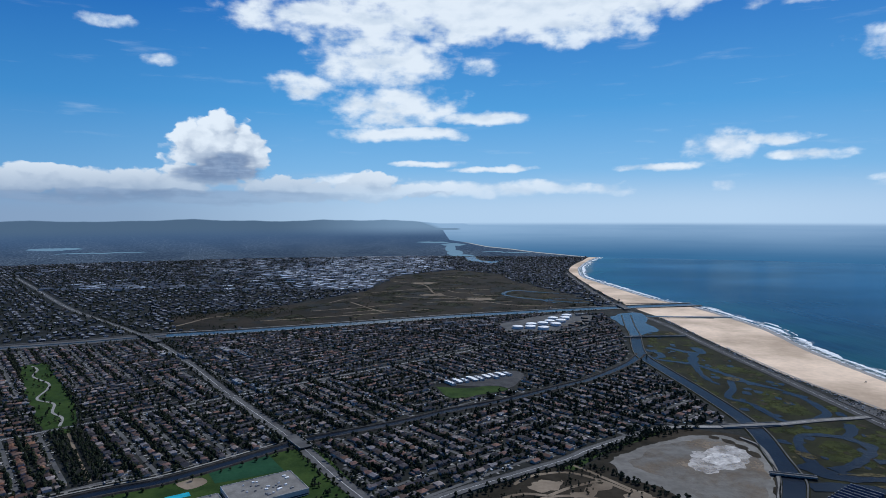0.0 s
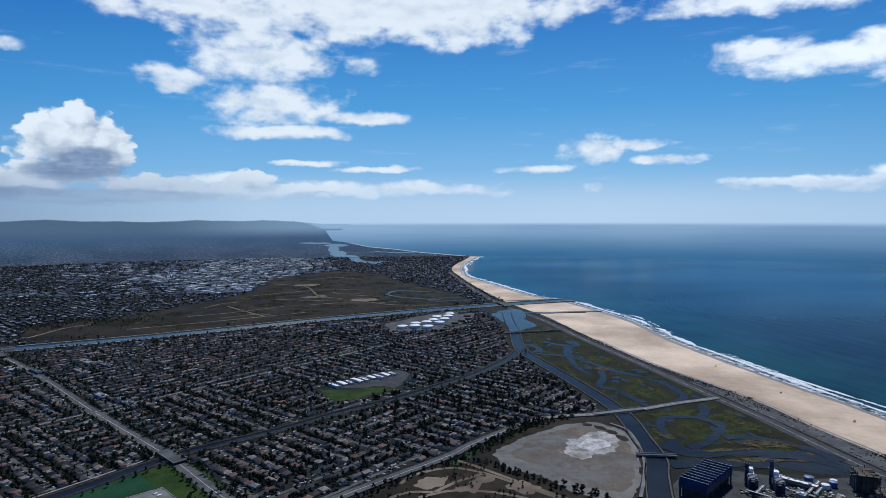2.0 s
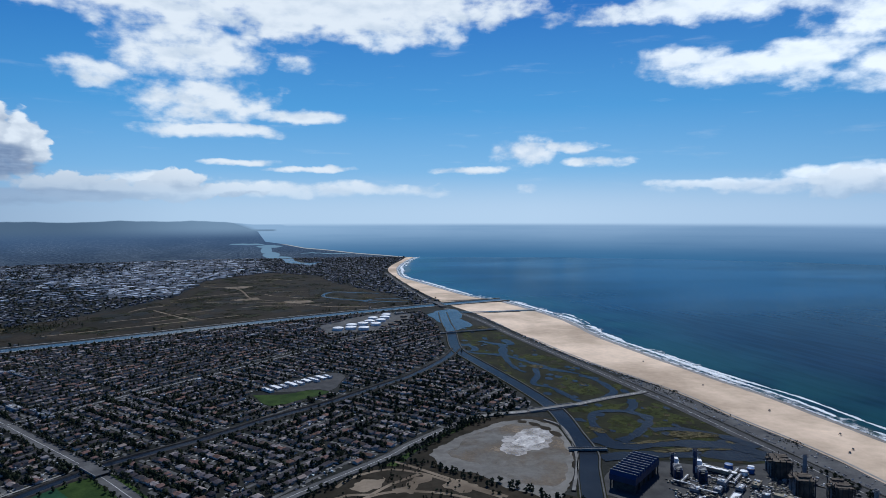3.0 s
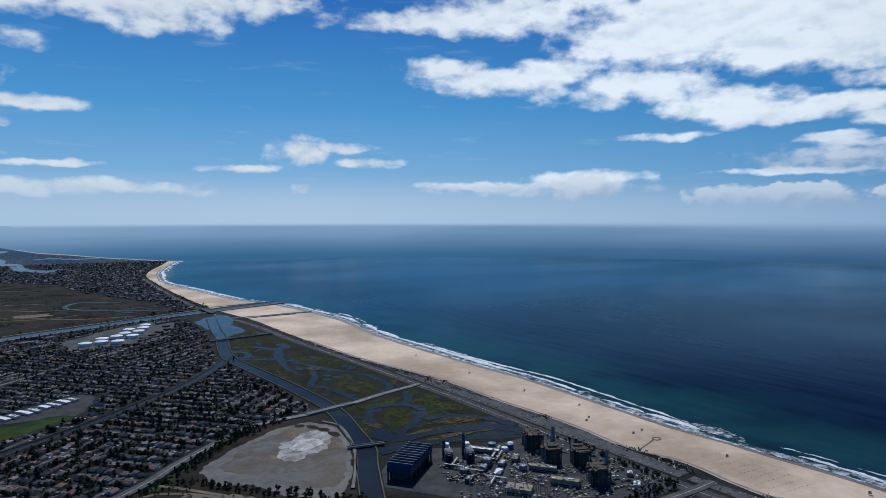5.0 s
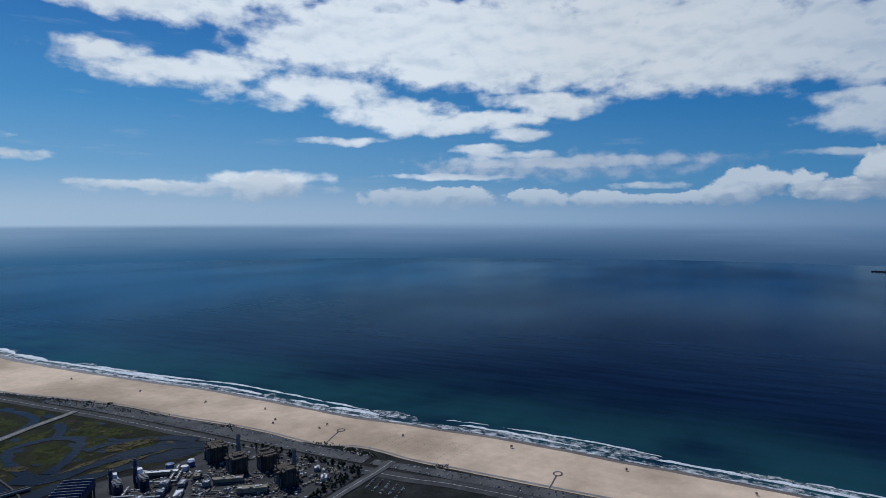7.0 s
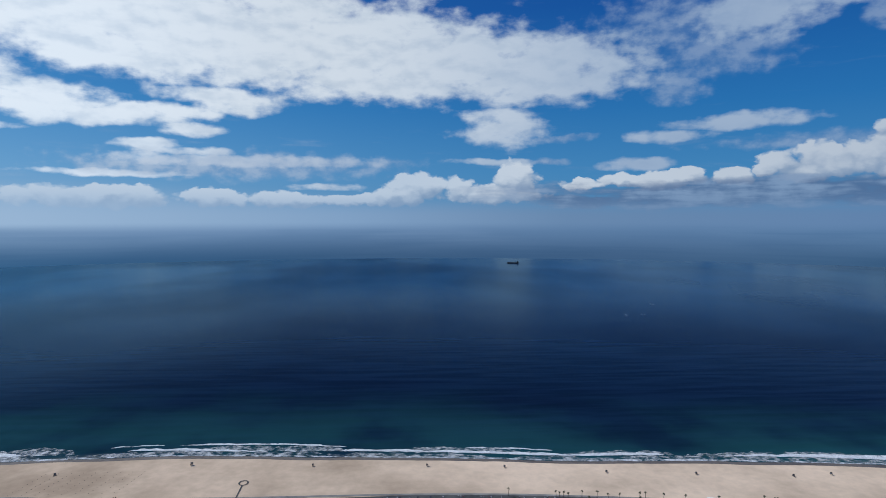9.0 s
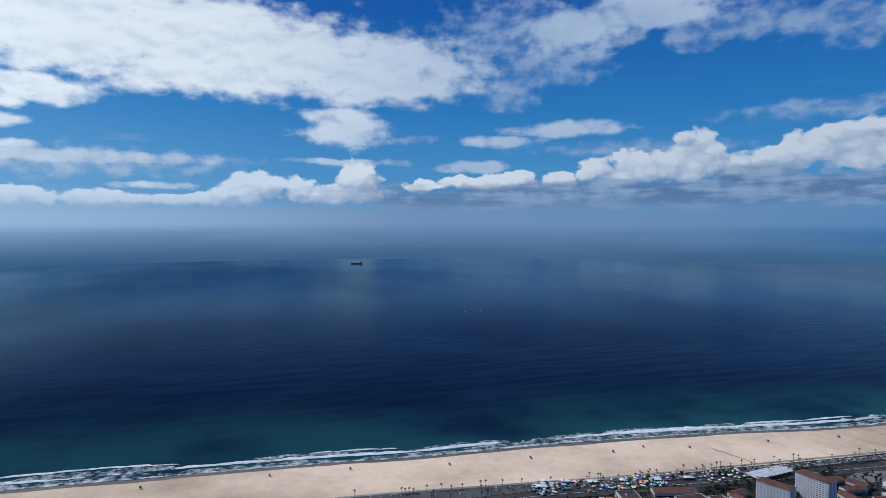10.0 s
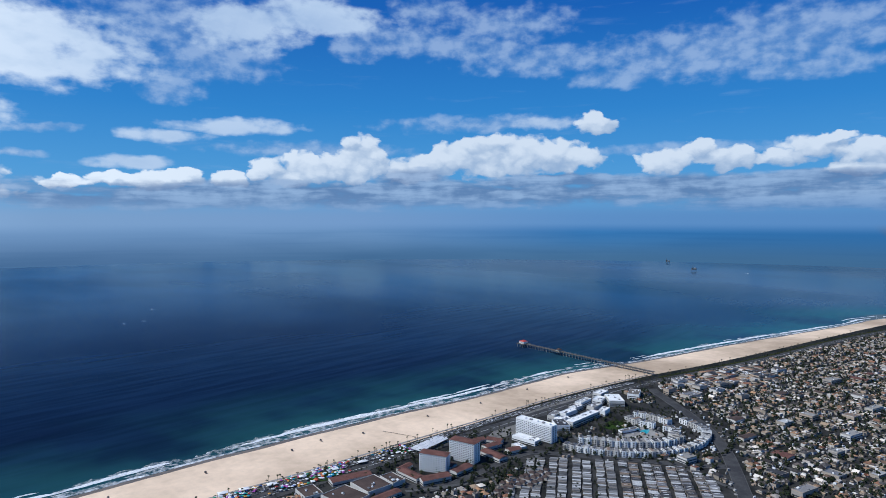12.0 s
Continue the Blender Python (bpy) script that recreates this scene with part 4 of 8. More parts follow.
setting("surf_outer", surf_band(40.0, 8.0, -0.22, 5.0, -1.28), BROKEN, "short outer whitecaps of breaking swell", "stuff", "surf")

# ---- waterways ----
BANKED = [(-40, 0.0), (-36, 2.4), (-31, 2.4), (-28, 0.5), (28, 0.5), (31, 2.4), (36, 2.4), (40, 0.0)]
setting("river", strip(RIVER_LINE[33:], BANKED, (1, 2, 1, 0, 1, 2, 1)), [RIVER, ROCK, CONCRETE], "straight river between rock-faced levees with paved tops", category="river")
DRY = [(-40, 0.0), (-36, 2.4), (-31, 2.4), (-27, 0.5), (-7, 0.5), (-6, 0.3), (6, 0.3), (7, 0.5), (27, 0.5), (31, 2.4), (36, 2.4), (40, 0.0)]
setting("river_bed", strip(RIVER_LINE[:34], DRY, (2, 1, 2, 1, 2, 0, 2, 1, 2, 1, 2)), [CREEK, STREET, ASPHALT], "dry concrete river bed between paved levees", category="channel")

SMALL = [(-13, 0.0), (-11, 1.8), (-8, 1.8), (-7, 0.4), (7, 0.4), (8, 1.8), (11, 1.8), (13, 0.0)]
setting("flood_channel", strip(CHANNEL_LINE, SMALL, (1, 2, 1, 0, 1, 2, 1)), [CREEK, ROCK, ROCK], "dark flood channel with steep grey walls", category="channel")
LAGOON_SIDES = [(-17, 0.0), (-14.5, 1.6), (-13, 1.6), (-12, 0.45), (12, 0.45), (13, 1.6), (15, 1.6), (17, 0.0)]
setting("tidal_channel", strip(LAGOON_LINE, LAGOON_SIDES, (1, 2, 1, 0, 1, 2, 1)), [CREEK, MARSH, STREET], "curving tidal channel with low banks", category="channel")
setting("lagoon_outlet", strip(smooth([(620, 1985), (700, 1962), (800, 1955), (905, 1950)]), [(-9, 0.66), (9, 0.66)], (0,)), RIVER, "narrow outlet of the lagoon across the beach", category="channel")
setting("lagoon", patch([(525, 1960), (585, 2030), (640, 2040), (636, 1940), (600, 1830), (606, 1740), (560, 1690), (500, 1640), (520, 1760)], 0.62, 8, 3), RIVER, "wide tidal lagoon beside the coast road", category="lagoon")

# salt marsh between the channel and the coast road
MARSH_EDGE = [(480, 1620), (560, 1700), (632, 1700), (640, 1500), (648, 1280), (653, 1100), (664, 950), (670, 850), (659, 708), (650, 640), (600, 650), (520, 690), (470, 700), (450, 780), (478, 930), (480, 1100), (470, 1300), (468, 1400), (490, 1480)]
setting("marsh", patch(MARSH_EDGE, 0.2, 4, 1), MARSH, "olive and brown salt marsh flats", category="marsh")


creek_level = [0.46]


def creek(name, points, width, z=0.0):
    creek_level[0] += 0.03
    z = z or creek_level[0]
    line = smooth(points, 16)
    n = normals(line)
    w = np.array([width * 1.2 * (0.9 + 0.5 * noise.noise(Vector((q[0] * 0.02, q[1] * 0.02, 2))) + 0.4 * noise.noise(Vector((q[0] * 0.07, q[1] * 0.07, 5)))) for q in line])
    a, b = line + n * w[:, None] / 2, line - n * w[:, None] / 2
    setting(name, between(b, a, (0, 1), (z, z), (0,)), CREEK, "winding tidal creek of grey-blue water", category="creek")


creek("creek", [(457, 1447), (477, 1377), (536, 1332), (560, 1270), (583, 1184), (617, 1128), (628, 1060), (622, 1005)], 14)
creek("creek", [(536, 1332), (556, 1380), (580, 1440)], 19)
creek("creek", [(536, 1322), (520, 1250), (516, 1200), (521, 1168)], 11)
creek("creek", [(583, 1184), (556, 1194), (534, 1140), (500, 1084), (520, 1050), (524, 1000), (530, 957), (572, 960), (612, 986), (624, 1010)], 12)
creek("creek", [(478, 1480), (500, 1440), (492, 1400), (470, 1392)], 16)
creek("creek", [(540, 1500), (570, 1450), (600, 1440), (606, 1500)], 18)
creek("creek", [(620, 942), (600, 905), (579, 882), (588, 852), (575, 826), (552, 806), (520, 782), (488, 768)], 15)
creek("creek", [(577, 884), (545, 895), (518, 892), (495, 858), (480, 812), (474, 780)], 12)
creek("creek", [(462, 790), (480, 752), (549, 738), (610, 716), (640, 680), (645, 650)], 24)
creek("creek", [(655, 690), (650, 720), (628, 762), (593, 790), (560, 796)], 17)
creek("creek", [(430, 720), (470, 718), (520, 706), (560, 690)], 20)
setting("tidal_pond", patch([(560, 690), (596, 660), (640, 652), (648, 690), (632, 730), (612, 720), (590, 706)], 0.43, 6, 19), CREEK, "shallow tidal pond beside the coast road", category="pond")
for spot_ in ([(540, 1040), (590, 1130), (600, 1060), (590, 1000), (556, 990)], [(600, 1215), (632, 1180), (638, 1110), (628, 1140)], [(515, 1290), (560, 1320), (630, 1300), (640, 1220), (590, 1255)],
              [(500, 800), (520, 850), (556, 868), (560, 820), (520, 790)], [(630, 900), (644, 860), (642, 800), (610, 830), (590, 870)], [(478, 1180), (500, 1260), (490, 1150), (484, 1050)], [(490, 905), (500, 930), (560, 935), (600, 920), (560, 900)]):
    setting("marsh_meadow", patch(spot_, 0.31, 12, 5, 10), RAGGED_REEDS, "bright green pickleweed meadow in the marsh", category="marsh")
for spot_ in ([(483, 757), (540, 757), (590, 748), (560, 745), (500, 750)], [(560, 765), (600, 778), (640, 745), (590, 752)], [(508, 720), (560, 715), (620, 695), (560, 706)], [(470, 820), (478, 835), (492, 812), (480, 800)], [(600, 1680), (620, 1700), (630, 1650), (615, 1640)], [(552, 1215), (568, 1225), (580, 1200), (560, 1190)]):
    setting("marsh_bank", patch(spot_, 1.0, 6, 8, 10), RAGGED_BANK, "yellowish dry bank between the creeks", category="marsh")

# pools and tufts that break up the flats
r_m = random.Random(12)


def flecks(count, small, big, z):
    sets = []
    while len(sets) < count:
        x, y, r = r_m.uniform(450, 680), r_m.uniform(640, 1690), r_m.uniform(small, big)
        if inside(MARSH_EDGE, np.array([x]), np.array([y]))[0] and inside(MARSH_EDGE, np.array([x + r * 1.4]), np.array([y]))[0] and inside(MARSH_EDGE, np.array([x - r * 1.4]), np.array([y]))[0]:
            ring = [(x + r * r_m.uniform(0.5, 1.3) * math.cos(a), y + r * r_m.uniform(0.7, 1.9) * math.sin(a)) for a in np.arange(0, 6.2, 0.9)]
            sets.append(patch(ring, z + 0.0004 * len(sets), 2, len(sets), 4))
    return merge(sets)


setting("marsh_tufts", flecks(120, 3, 15, 0.24), RAGGED_REEDS, "patches of green growth on the marsh flats", "stuff", "marsh")
setting("marsh_mud", flecks(70, 2, 7, 0.385), SCRUB, "dark mud between the marsh plants", "stuff", "marsh")
setting("marsh_pools", flecks(75, 2.5, 9, 0.42), CREEK, "small still pools on the marsh flats", "stuff", "pools")
setting("marsh_straw", flecks(60, 1.2, 5, 0.455), RAGGED_BANK, "straw-coloured dry patches on the marsh", "stuff", "marsh")

# salt pond and the waste land beside it
setting("pond_margin", patch([(330, 920), (380, 918), (424, 900), (452, 860), (446, 790), (410, 730), (380, 660), (240, 640), (120, 690), (195, 800), (260, 862)], 0.18, 5, 2), SCRUB, "dark scrubby margin of the salt pond", category="scrubland")
setting("salt_pond", patch([(214, 798), (240, 823), (289, 858), (345, 890), (400, 897), (429, 858), (422, 789), (394, 730), (362, 672), (320, 630), (281, 669), (256, 717), (222, 751)], 0.42, 7, 6, 10), MUD, "drying salt pond of pale grey mud", category="pond")
PALE_MUD = lacy("pale_mud_film", 0.42, 0.70, DIRT, 0.016)
setting("mud_film", patch([(240, 800), (300, 850), (350, 880), (400, 880), (415, 800), (370, 700), (320, 660), (280, 720)], 0.47, 10, 7, 10), PALE_MUD, "paler dry film on the pond mud", category="pond")
SALT_LACE = lacy("salt_crust_patchy", 0.32, 0.70, SALT, 0.028)
setting("salt_patch", patch([(316, 793), (340, 836), (388, 850), (416, 832), (392, 796), (360, 768), (328, 762)], 0.52, 14, 12, 10), SALT_LACE, "white salt crust on the pond", category="pond")
setting("salt_patch", patch([(336, 808), (378, 828), (390, 808), (352, 782)], 0.58, 10, 13, 10), lacy("thick_salt", 0.28, 0.56, SALT, 0.05), "thick white salt in the middle of the pond", category="pond")
for spot_ in ([(398, 882), (410, 872), (406, 858), (396, 868)], [(408, 862), (418, 850), (413, 838), (404, 848)], [(412, 838), (421, 826), (416, 812), (409, 822)], [(386, 894), (396, 888), (392, 878), (382, 884)]):
    setting("mud_bank", patch(spot_, 0.62, 3, 14, 8), SCRUB, "low brown bank at the edge of the pond", category="pond")
setting("pond_lawn", patch([(150, 776), (200, 822), (262, 872), (310, 904), (300, 890), (245, 850), (196, 806), (170, 776)], 0.34, 4, 15), GRASS, "strip of rough grass beside the levee street", category="lawn")
rim = strip(smooth([(426, 884), (437, 850), (424, 792), (402, 735), (377, 689), (347, 641)]), [(-3.4, 0.2), (-2.0, 1.6), (2.0, 1.6), (3.4, 0.2)], (1, 0, 1))
setting("levee_road", rim, [PALE_ROAD, ROCK], "pale levee track around the salt pond", category="road")
setting("waste_land", patch([(0, 680), (150, 786), (200, 766), (245, 715), (300, 664), (330, 600), (0, 560)], 0.2, 6, 7), SCRUB, "brown waste land with scattered brush", category="scrubland")
for spot_ in ([(100, 722), (130, 745), (150, 740), (120, 716)], [(150, 700), (185, 735), (200, 725), (170, 690)], [(40, 668), (90, 690), (110, 680), (70, 650)], [(110, 670), (150, 676), (170, 655), (130, 640)], [(205, 700), (225, 715), (240, 690), (220, 675)]):
    setting("sandy_patch", patch(spot_, 0.3, 14, 21, 10), DIRT, "bare sandy patch on the waste land", category="ground")


def road(name, line, half, mat, label, z=0.34, marks=True):
    setting(name, strip(line, [(-half - 0.8, 0.02), (-half - 0.8, z + 0.15), (-half, z + 0.15), (-half, z), (half, z), (half, z + 0.15), (half + 0.8, z + 0.15), (half + 0.8, 0.02)], (1, 1, 1, 0, 1, 1, 1)), [mat, STREET], label, category="road")
    if marks:
        setting(name + "_line", strip(line, [(-0.25, z + 0.05), (0.25, z + 0.05)], (0,)), PAINT, "pale painted line along the road", category="road marking")


for line_ in ([(83, 730), (107, 754), (152, 765), (190, 741), (227, 695), (262, 650)], [(120, 700), (150, 722), (190, 741)], [(100, 690), (140, 700), (180, 690), (215, 668), (240, 640)], [(165, 790), (190, 757), (222, 712), (268, 650)], [(60, 690), (90, 705), (120, 700)]):
    setting("dirt_track", strip(smooth(line_), [(-2.8, 0.36), (2.8, 0.36)], (0,)), DIRT, "pale dirt track over the waste land", category="track")
road("avenue", AVENUE, 8.5, STREET, "wide grey avenue through the housing")
road("cross_street", CROSS, 5, STREET, "grey cross street between the houses", 0.45)
road("coast_road", COAST_ROAD, 10.5, ASPHALT, "dark coast highway beside the beach")
road("causeway", CAUSEWAY[:57], 6, PALE_ROAD, "pale road that crosses the marsh to the coast", 1.3)
road("levee_street", CAUSEWAY[56:], 7, STREET, "grey street between the houses and the pond", 1.3)
road("boulevard", BOULEVARD, 6, STREET, "short wide boulevard to the beach", 0.8)
road("west_road", WEST_ROAD, 8, ASPHALT, "dark curving road round the apartments", 0.5, False)
road("hotel_road", PARK_ROAD, 5, ASPHALT, "dark service road behind the hotels", marks=False)

# beach parking lots along the highway
lot_a = even(smooth([(712, 430), (709, 520), (719, 620), (721, 700), (717, 817), (720, 920), (712, 1000), (694, 1080)]), 60)
lot_b = even(smooth([(682, 430), (681, 520), (682, 620), (684, 700), (686, 817), (686, 920), (684, 1000), (680, 1080)]), 60)
setting("beach_lot", between(lot_b, lot_a, (0, 1), (0.55, 0.55), (0,)), STREET, "long asphalt parking lot behind the beach", category="parking lot")
lot_c = even(smooth([(664, -330), (644, -470), (628, -620), (612, -770), (588, -960), (552, -1140)]), 60)
lot_d = even(smooth([(648, -330), (630, -470), (612, -620), (598, -770), (575, -960), (540, -1140)]), 60)
setting("beach_lot", between(lot_c, lot_d, (0, 1), (0.6, 0.6), (0,)), STREET, "asphalt parking lot between palms and highway", category="parking lot")
lot_e = even(smooth([(700, 420), (706, 300), (706, 100), (706, -60), (690, -200), (670, -330)]), 60)
lot_f = even(smooth([(684, 420), (684, 300), (680, 100), (670, -60), (660, -200), (650, -330)]), 60)
setting("beach_lot", between(lot_e, lot_f, (0, 1), (0.6, 0.6), (0,)), STREET, "asphalt parking lot between palms and highway", category="parking lot")
setting("beach_path", between(even(smooth([tuple(q) for q in BACK[60:-110:6]]), 300), even(smooth([(q[0] + 4.5, q[1]) for q in BACK[60:-110:6]]), 300), (0, 1), (0.62, 0.55), (0,)), CONCRETE, "pale footpath along the back of the beach", category="path")

for off in (19, 27):
    setting("levee_path", strip(CHANNEL_LINE[54:], [(-off - 1.6, 0.5), (-off + 1.6, 0.5)], (0,)), CONCRETE if off < 20 else PALE_ROAD, "pale path beside the flood channel", category="path")
setting("harbour", patch([(170, 4860), (176, 4600), (184, 4440), (250, 4300), (324, 4180), (400, 4330), (449, 4480), (400, 4500), (320, 4400), (262, 4560), (246, 4870)], 0.9, 20, 4), RIVER, "far harbour inlet behind the peninsula", category="water")
# fields and parks
setting("park_lawn", patch([(-903, 1322), (-866, 1350), (-700, 1150), (-562, 945), (-596, 920), (-745, 1100)], 0.3, 5, 4), GRASS, "long green park strip", category="lawn")
setting("park_path", strip(smooth([(-884, 1330), (-850, 1297), (-822, 1240), (-760, 1190), (-735, 1146), (-714, 1085), (-668, 1058), (-640, 1010), (-608, 983), (-587, 942)]), [(-2.2, 0.42), (2.2, 0.42)], (0,)), CONCRETE, "winding pale footpath in the park", category="path")
setting("school_field", patch([(-15, 1160), (15, 1084), (70, 1108), (122, 1140), (90, 1165), (40, 1150)], 0.3, 3, 2), GRASS, "bright green school playing field", category="lawn")
setting("school_yard", patch([(5, 1180), (60, 1160), (100, 1165), (125, 1150), (160, 1240), (140, 1280), (60, 1240)], 0.3, 3, 2), ASPHALT, "asphalt school yard", category="paving")
setting("playing_field", patch([(-440, 640), (-400, 690), (-300, 772), (-195, 850), (-140, 790), (-100, 690), (-200, 620)], 0.2, 5, 3), GRASS, "mown grass around the sports fields", category="lawn")
setting("turf_field", flat([(-301, 778), (-236, 826), (-200, 772), (-274, 735)], 0.36), TURF, "dark green artificial turf pitch", category="sports field")
setting("ball_diamond", patch([(-322, 735), (-300, 752), (-284, 738), (-300, 718)], 0.36, 2, 1), DIRT, "tan dirt infield of a ball diamond", category="sports field")

setting("orchard_path", strip(smooth([(-556, 912), (-480, 809), (-428, 742)]), [(-2.0, 0.4), (2.0, 0.4)], (0,)), DIRT, "straight pale path between dark rows of trees", category="path")
# scrub mesa beyond the river
MESA = [(-760, 1745), (-850, 1990), (-600, 2180), (-330, 2671), (-262, 3293), (53, 3699), (300, 3450), (350, 3000), (440, 2760), (520, 2500), (560, 2260), (412, 2165), (28, 2030), (-457, 1825)]
setting("mesa", patch(MESA, 0.3, 20, 6), SCRUB, "dark brown scrub mesa beyond the river", category="scrubland")
for i_, line_ in enumerate(([(-346, 2320), (-250, 2150), (-194, 2060)], [(-240, 3050), (-89, 2885), (-33, 2567), (60, 2440)], [(-189, 2480), (-60, 2420), (99, 2390), (235, 2240), (400, 2200)], [(-300, 2600), (-150, 2700), (0, 2760), (200, 2700)], [(-800, 1760), (-770, 1850), (-740, 1960), (-690, 2010)], [(-560, 1900), (-300, 2010), (-50, 2130)], [(-450, 2100), (-300, 2170), (-150, 2280)], [(-100, 3200), (50, 3300), (160, 3200)], [(-420, 2300), (-380, 2390), (-330, 2420)], [(-60, 2300), (60, 2330), (160, 2300), (260, 2330)], [(100, 2560), (180, 2500), (300, 2480)], [(-330, 2050), (-240, 2110), (-180, 2100)], [(20, 2680), (60, 2600), (140, 2580)])):
    setting("dirt_track", strip(smooth(line_), [(-4, 0.5), (4, 0.5)], (0,)), DIRT, "pale dirt track over the mesa", category="track")
for i_, spot_ in enumerate(([(-150, 2980), (-60, 3010), (-40, 2940), (-120, 2920)], [(80, 2420), (160, 2440), (180, 2380), (100, 2370)], [(-100, 2540), (-20, 2560), (0, 2500), (-80, 2490)])):
    setting("bare_patch", patch(spot_, 0.52, 26, 30 + i_, 10), DIRT, "bare tan dirt on the mesa", category="ground")
creek("oxbow", [(560, 2330), (500, 2380), (430, 2390), (380, 2340), (420, 2270)], 12, 0.9)
creek("oxbow", [(480, 2560), (408, 2600), (300, 2660), (246, 2540), (300, 2430), (451, 2310), (560, 2260)], 16, 0.8)


def blotches(count, small, big, z, seed):
    """Uneven patches of other growth over the mesa."""
    r = random.Random(seed)
    sets = []
    while len(sets) < count:
        x, y, q = r.uniform(-850, 560), r.uniform(1760, 3690), r.uniform(small, big)
        if all(inside(MESA, np.array([x + a]), np.array([y + b]))[0] for a, b in ((q * 1.5, 0), (-q * 1.5, 0), (0, q * 2), (0, -q * 2))):
            spots = [(x + q * r.uniform(0.5, 1.4) * math.cos(a), y + q * r.uniform(0.5, 1.8) * math.sin(a)) for a in np.arange(0, 6.2, 0.8)]
            sets.append(patch(spots, z + 0.0006 * len(sets), 8, len(sets), 4))
    return merge(sets)


setting("mesa_growth", blotches(110, 12, 55, 0.32, 1), RAGGED_MARSH, "dark olive growth over the mesa", "stuff", "scrub")
setting("mesa_bare", blotches(80, 4, 16, 0.40, 2), RAGGED_BANK, "brown bare spots on the mesa", "stuff", "ground")
setting("mesa_dark", blotches(80, 8, 36, 0.435, 3), TOWN, "dark hollows full of brush on the mesa", "stuff", "scrub")


# ---- houses, yards and trees of the town ----
def hip_house(w, d, h, rise, over=0.6):
    """Walls (slot 0) under a hipped roof (slot 1), its base on the ground."""
    walls = box_template(-w / 2, -d / 2, 0, w / 2, d / 2, h, 0)
    a, b, r = w / 2 + over, d / 2 + over, max(w, d) / 2 - min(w, d) / 2
    ex, ey = (r, 0) if w > d else (0, r)
    v = [(-a, -b, h - 0.15), (a, -b, h - 0.15), (a, b, h - 0.15), (-a, b, h - 0.15), (-ex, -ey, h + rise), (ex, ey, h + rise)]
    f = [(0, 1, 5, 4), (1, 2, 5), (2, 3, 4, 5), (3, 0, 4)] if w > d else [(0, 1, 4), (1, 2, 5, 4), (2, 3, 5), (3, 0, 4, 5)]
    return merge([walls, template(v, f, [1] * 4)])


def gable_house(w, d, h, rise, over=0.6):
    walls = box_template(-w / 2, -d / 2, 0, w / 2, d / 2, h, 0)
    a, b = w / 2 + over, d / 2 + over
    v = [(-a, -b, h), (a, -b, h), (a, b, h), (-a, b, h), (-a, 0, h + rise), (a, 0, h + rise)]
    ends = template([(-w / 2, -d / 2, h), (-w / 2, d / 2, h), (-w / 2, 0, h + rise * 0.92), (w / 2, -d / 2, h), (w / 2, d / 2, h), (w / 2, 0, h + rise * 0.92)], [(1, 0, 2), (3, 4, 5)], [0, 0])
    return merge([walls, ends, template(v, [(0, 1, 5, 4), (2, 3, 4, 5)], [1, 1])])


def wing_house(w, d, h, rise):
    """A house with a wing to the street: two crossing gables."""
    return merge([gable_house(w, d * 0.62, h, rise), moved(gable_house(d * 0.95, w * 0.48, h * 0.97, rise * 0.85), w * 0.2, 0, 0, math.pi / 2)])


def storey_house(w, d, h, rise):
    """A low house with a part second storey."""
    return merge([hip_house(w, d, h, rise * 0.8), moved(hip_house(w * 0.62, d * 0.7, h * 1.95, rise), -w * 0.12, d * 0.1, 0)])


HOUSES = [hip_house(10.5, 8.6, 2.7, 1.7), gable_house(11, 8, 2.7, 1.9), wing_house(11, 10, 2.7, 1.7), storey_house(10.5, 9.5, 2.5, 1.5), hip_house(9, 9.4, 3.6, 1.6)]


def crown_template(seed, clumps, spread, height, low, size):
    """A crown of separate leafy clumps round a short trunk, uneven in outline."""
    r = random.Random(seed)
    sets = []
    for i in range(clumps):
        a, k = r.random() * 6.28, r.random() ** 0.5
        z = low + (height - low) * r.random() ** 0.8
        wide = spread * (1 - 0.65 * abs((z - low) / (height - low) - 0.35))
        c = Vector((math.cos(a) * k * wide, math.sin(a) * k * wide, z))
        s = size * r.uniform(0.7, 1.3)
        v = [(c.x + s * r.uniform(0.7, 1.2) * x, c.y + s * r.uniform(0.7, 1.2) * y, c.z + s * 0.75 * r.uniform(0.7, 1.2) * q) for x, y, q in ((1, 0, -0.2), (0.1, 1, -0.3), (-1, 0.1, -0.1), (-0.1, -1, -0.3), (0, 0, 1))]
        sets.append(template(v, [(0, 1, 4), (1, 2, 4), (2, 3, 4), (3, 0, 4), (3, 2, 1, 0)], [0] * 5))
    return merge(sets)


CROWNS = [crown_template(i, 7 + i % 3, 2.3, 4.6 + i % 2, 1.3, 1.45) for i in range(5)]
ROUND_TRUNK = cyl_template(0.3, 0.16, 0, 2.6, 5, 0, False)
AX = (math.sin(radians(50.2)), math.cos(radians(50.2)))      # the town's grid
AY = (AX[1], -AX[0])


def to_grid(x, y):
    return x * AX[0] + y * AX[1], x * AY[0] + y * AY[1]


def from_grid(u, v):
    return u * AX[0] + v * AY[0], u * AX[1] + v * AY[1]


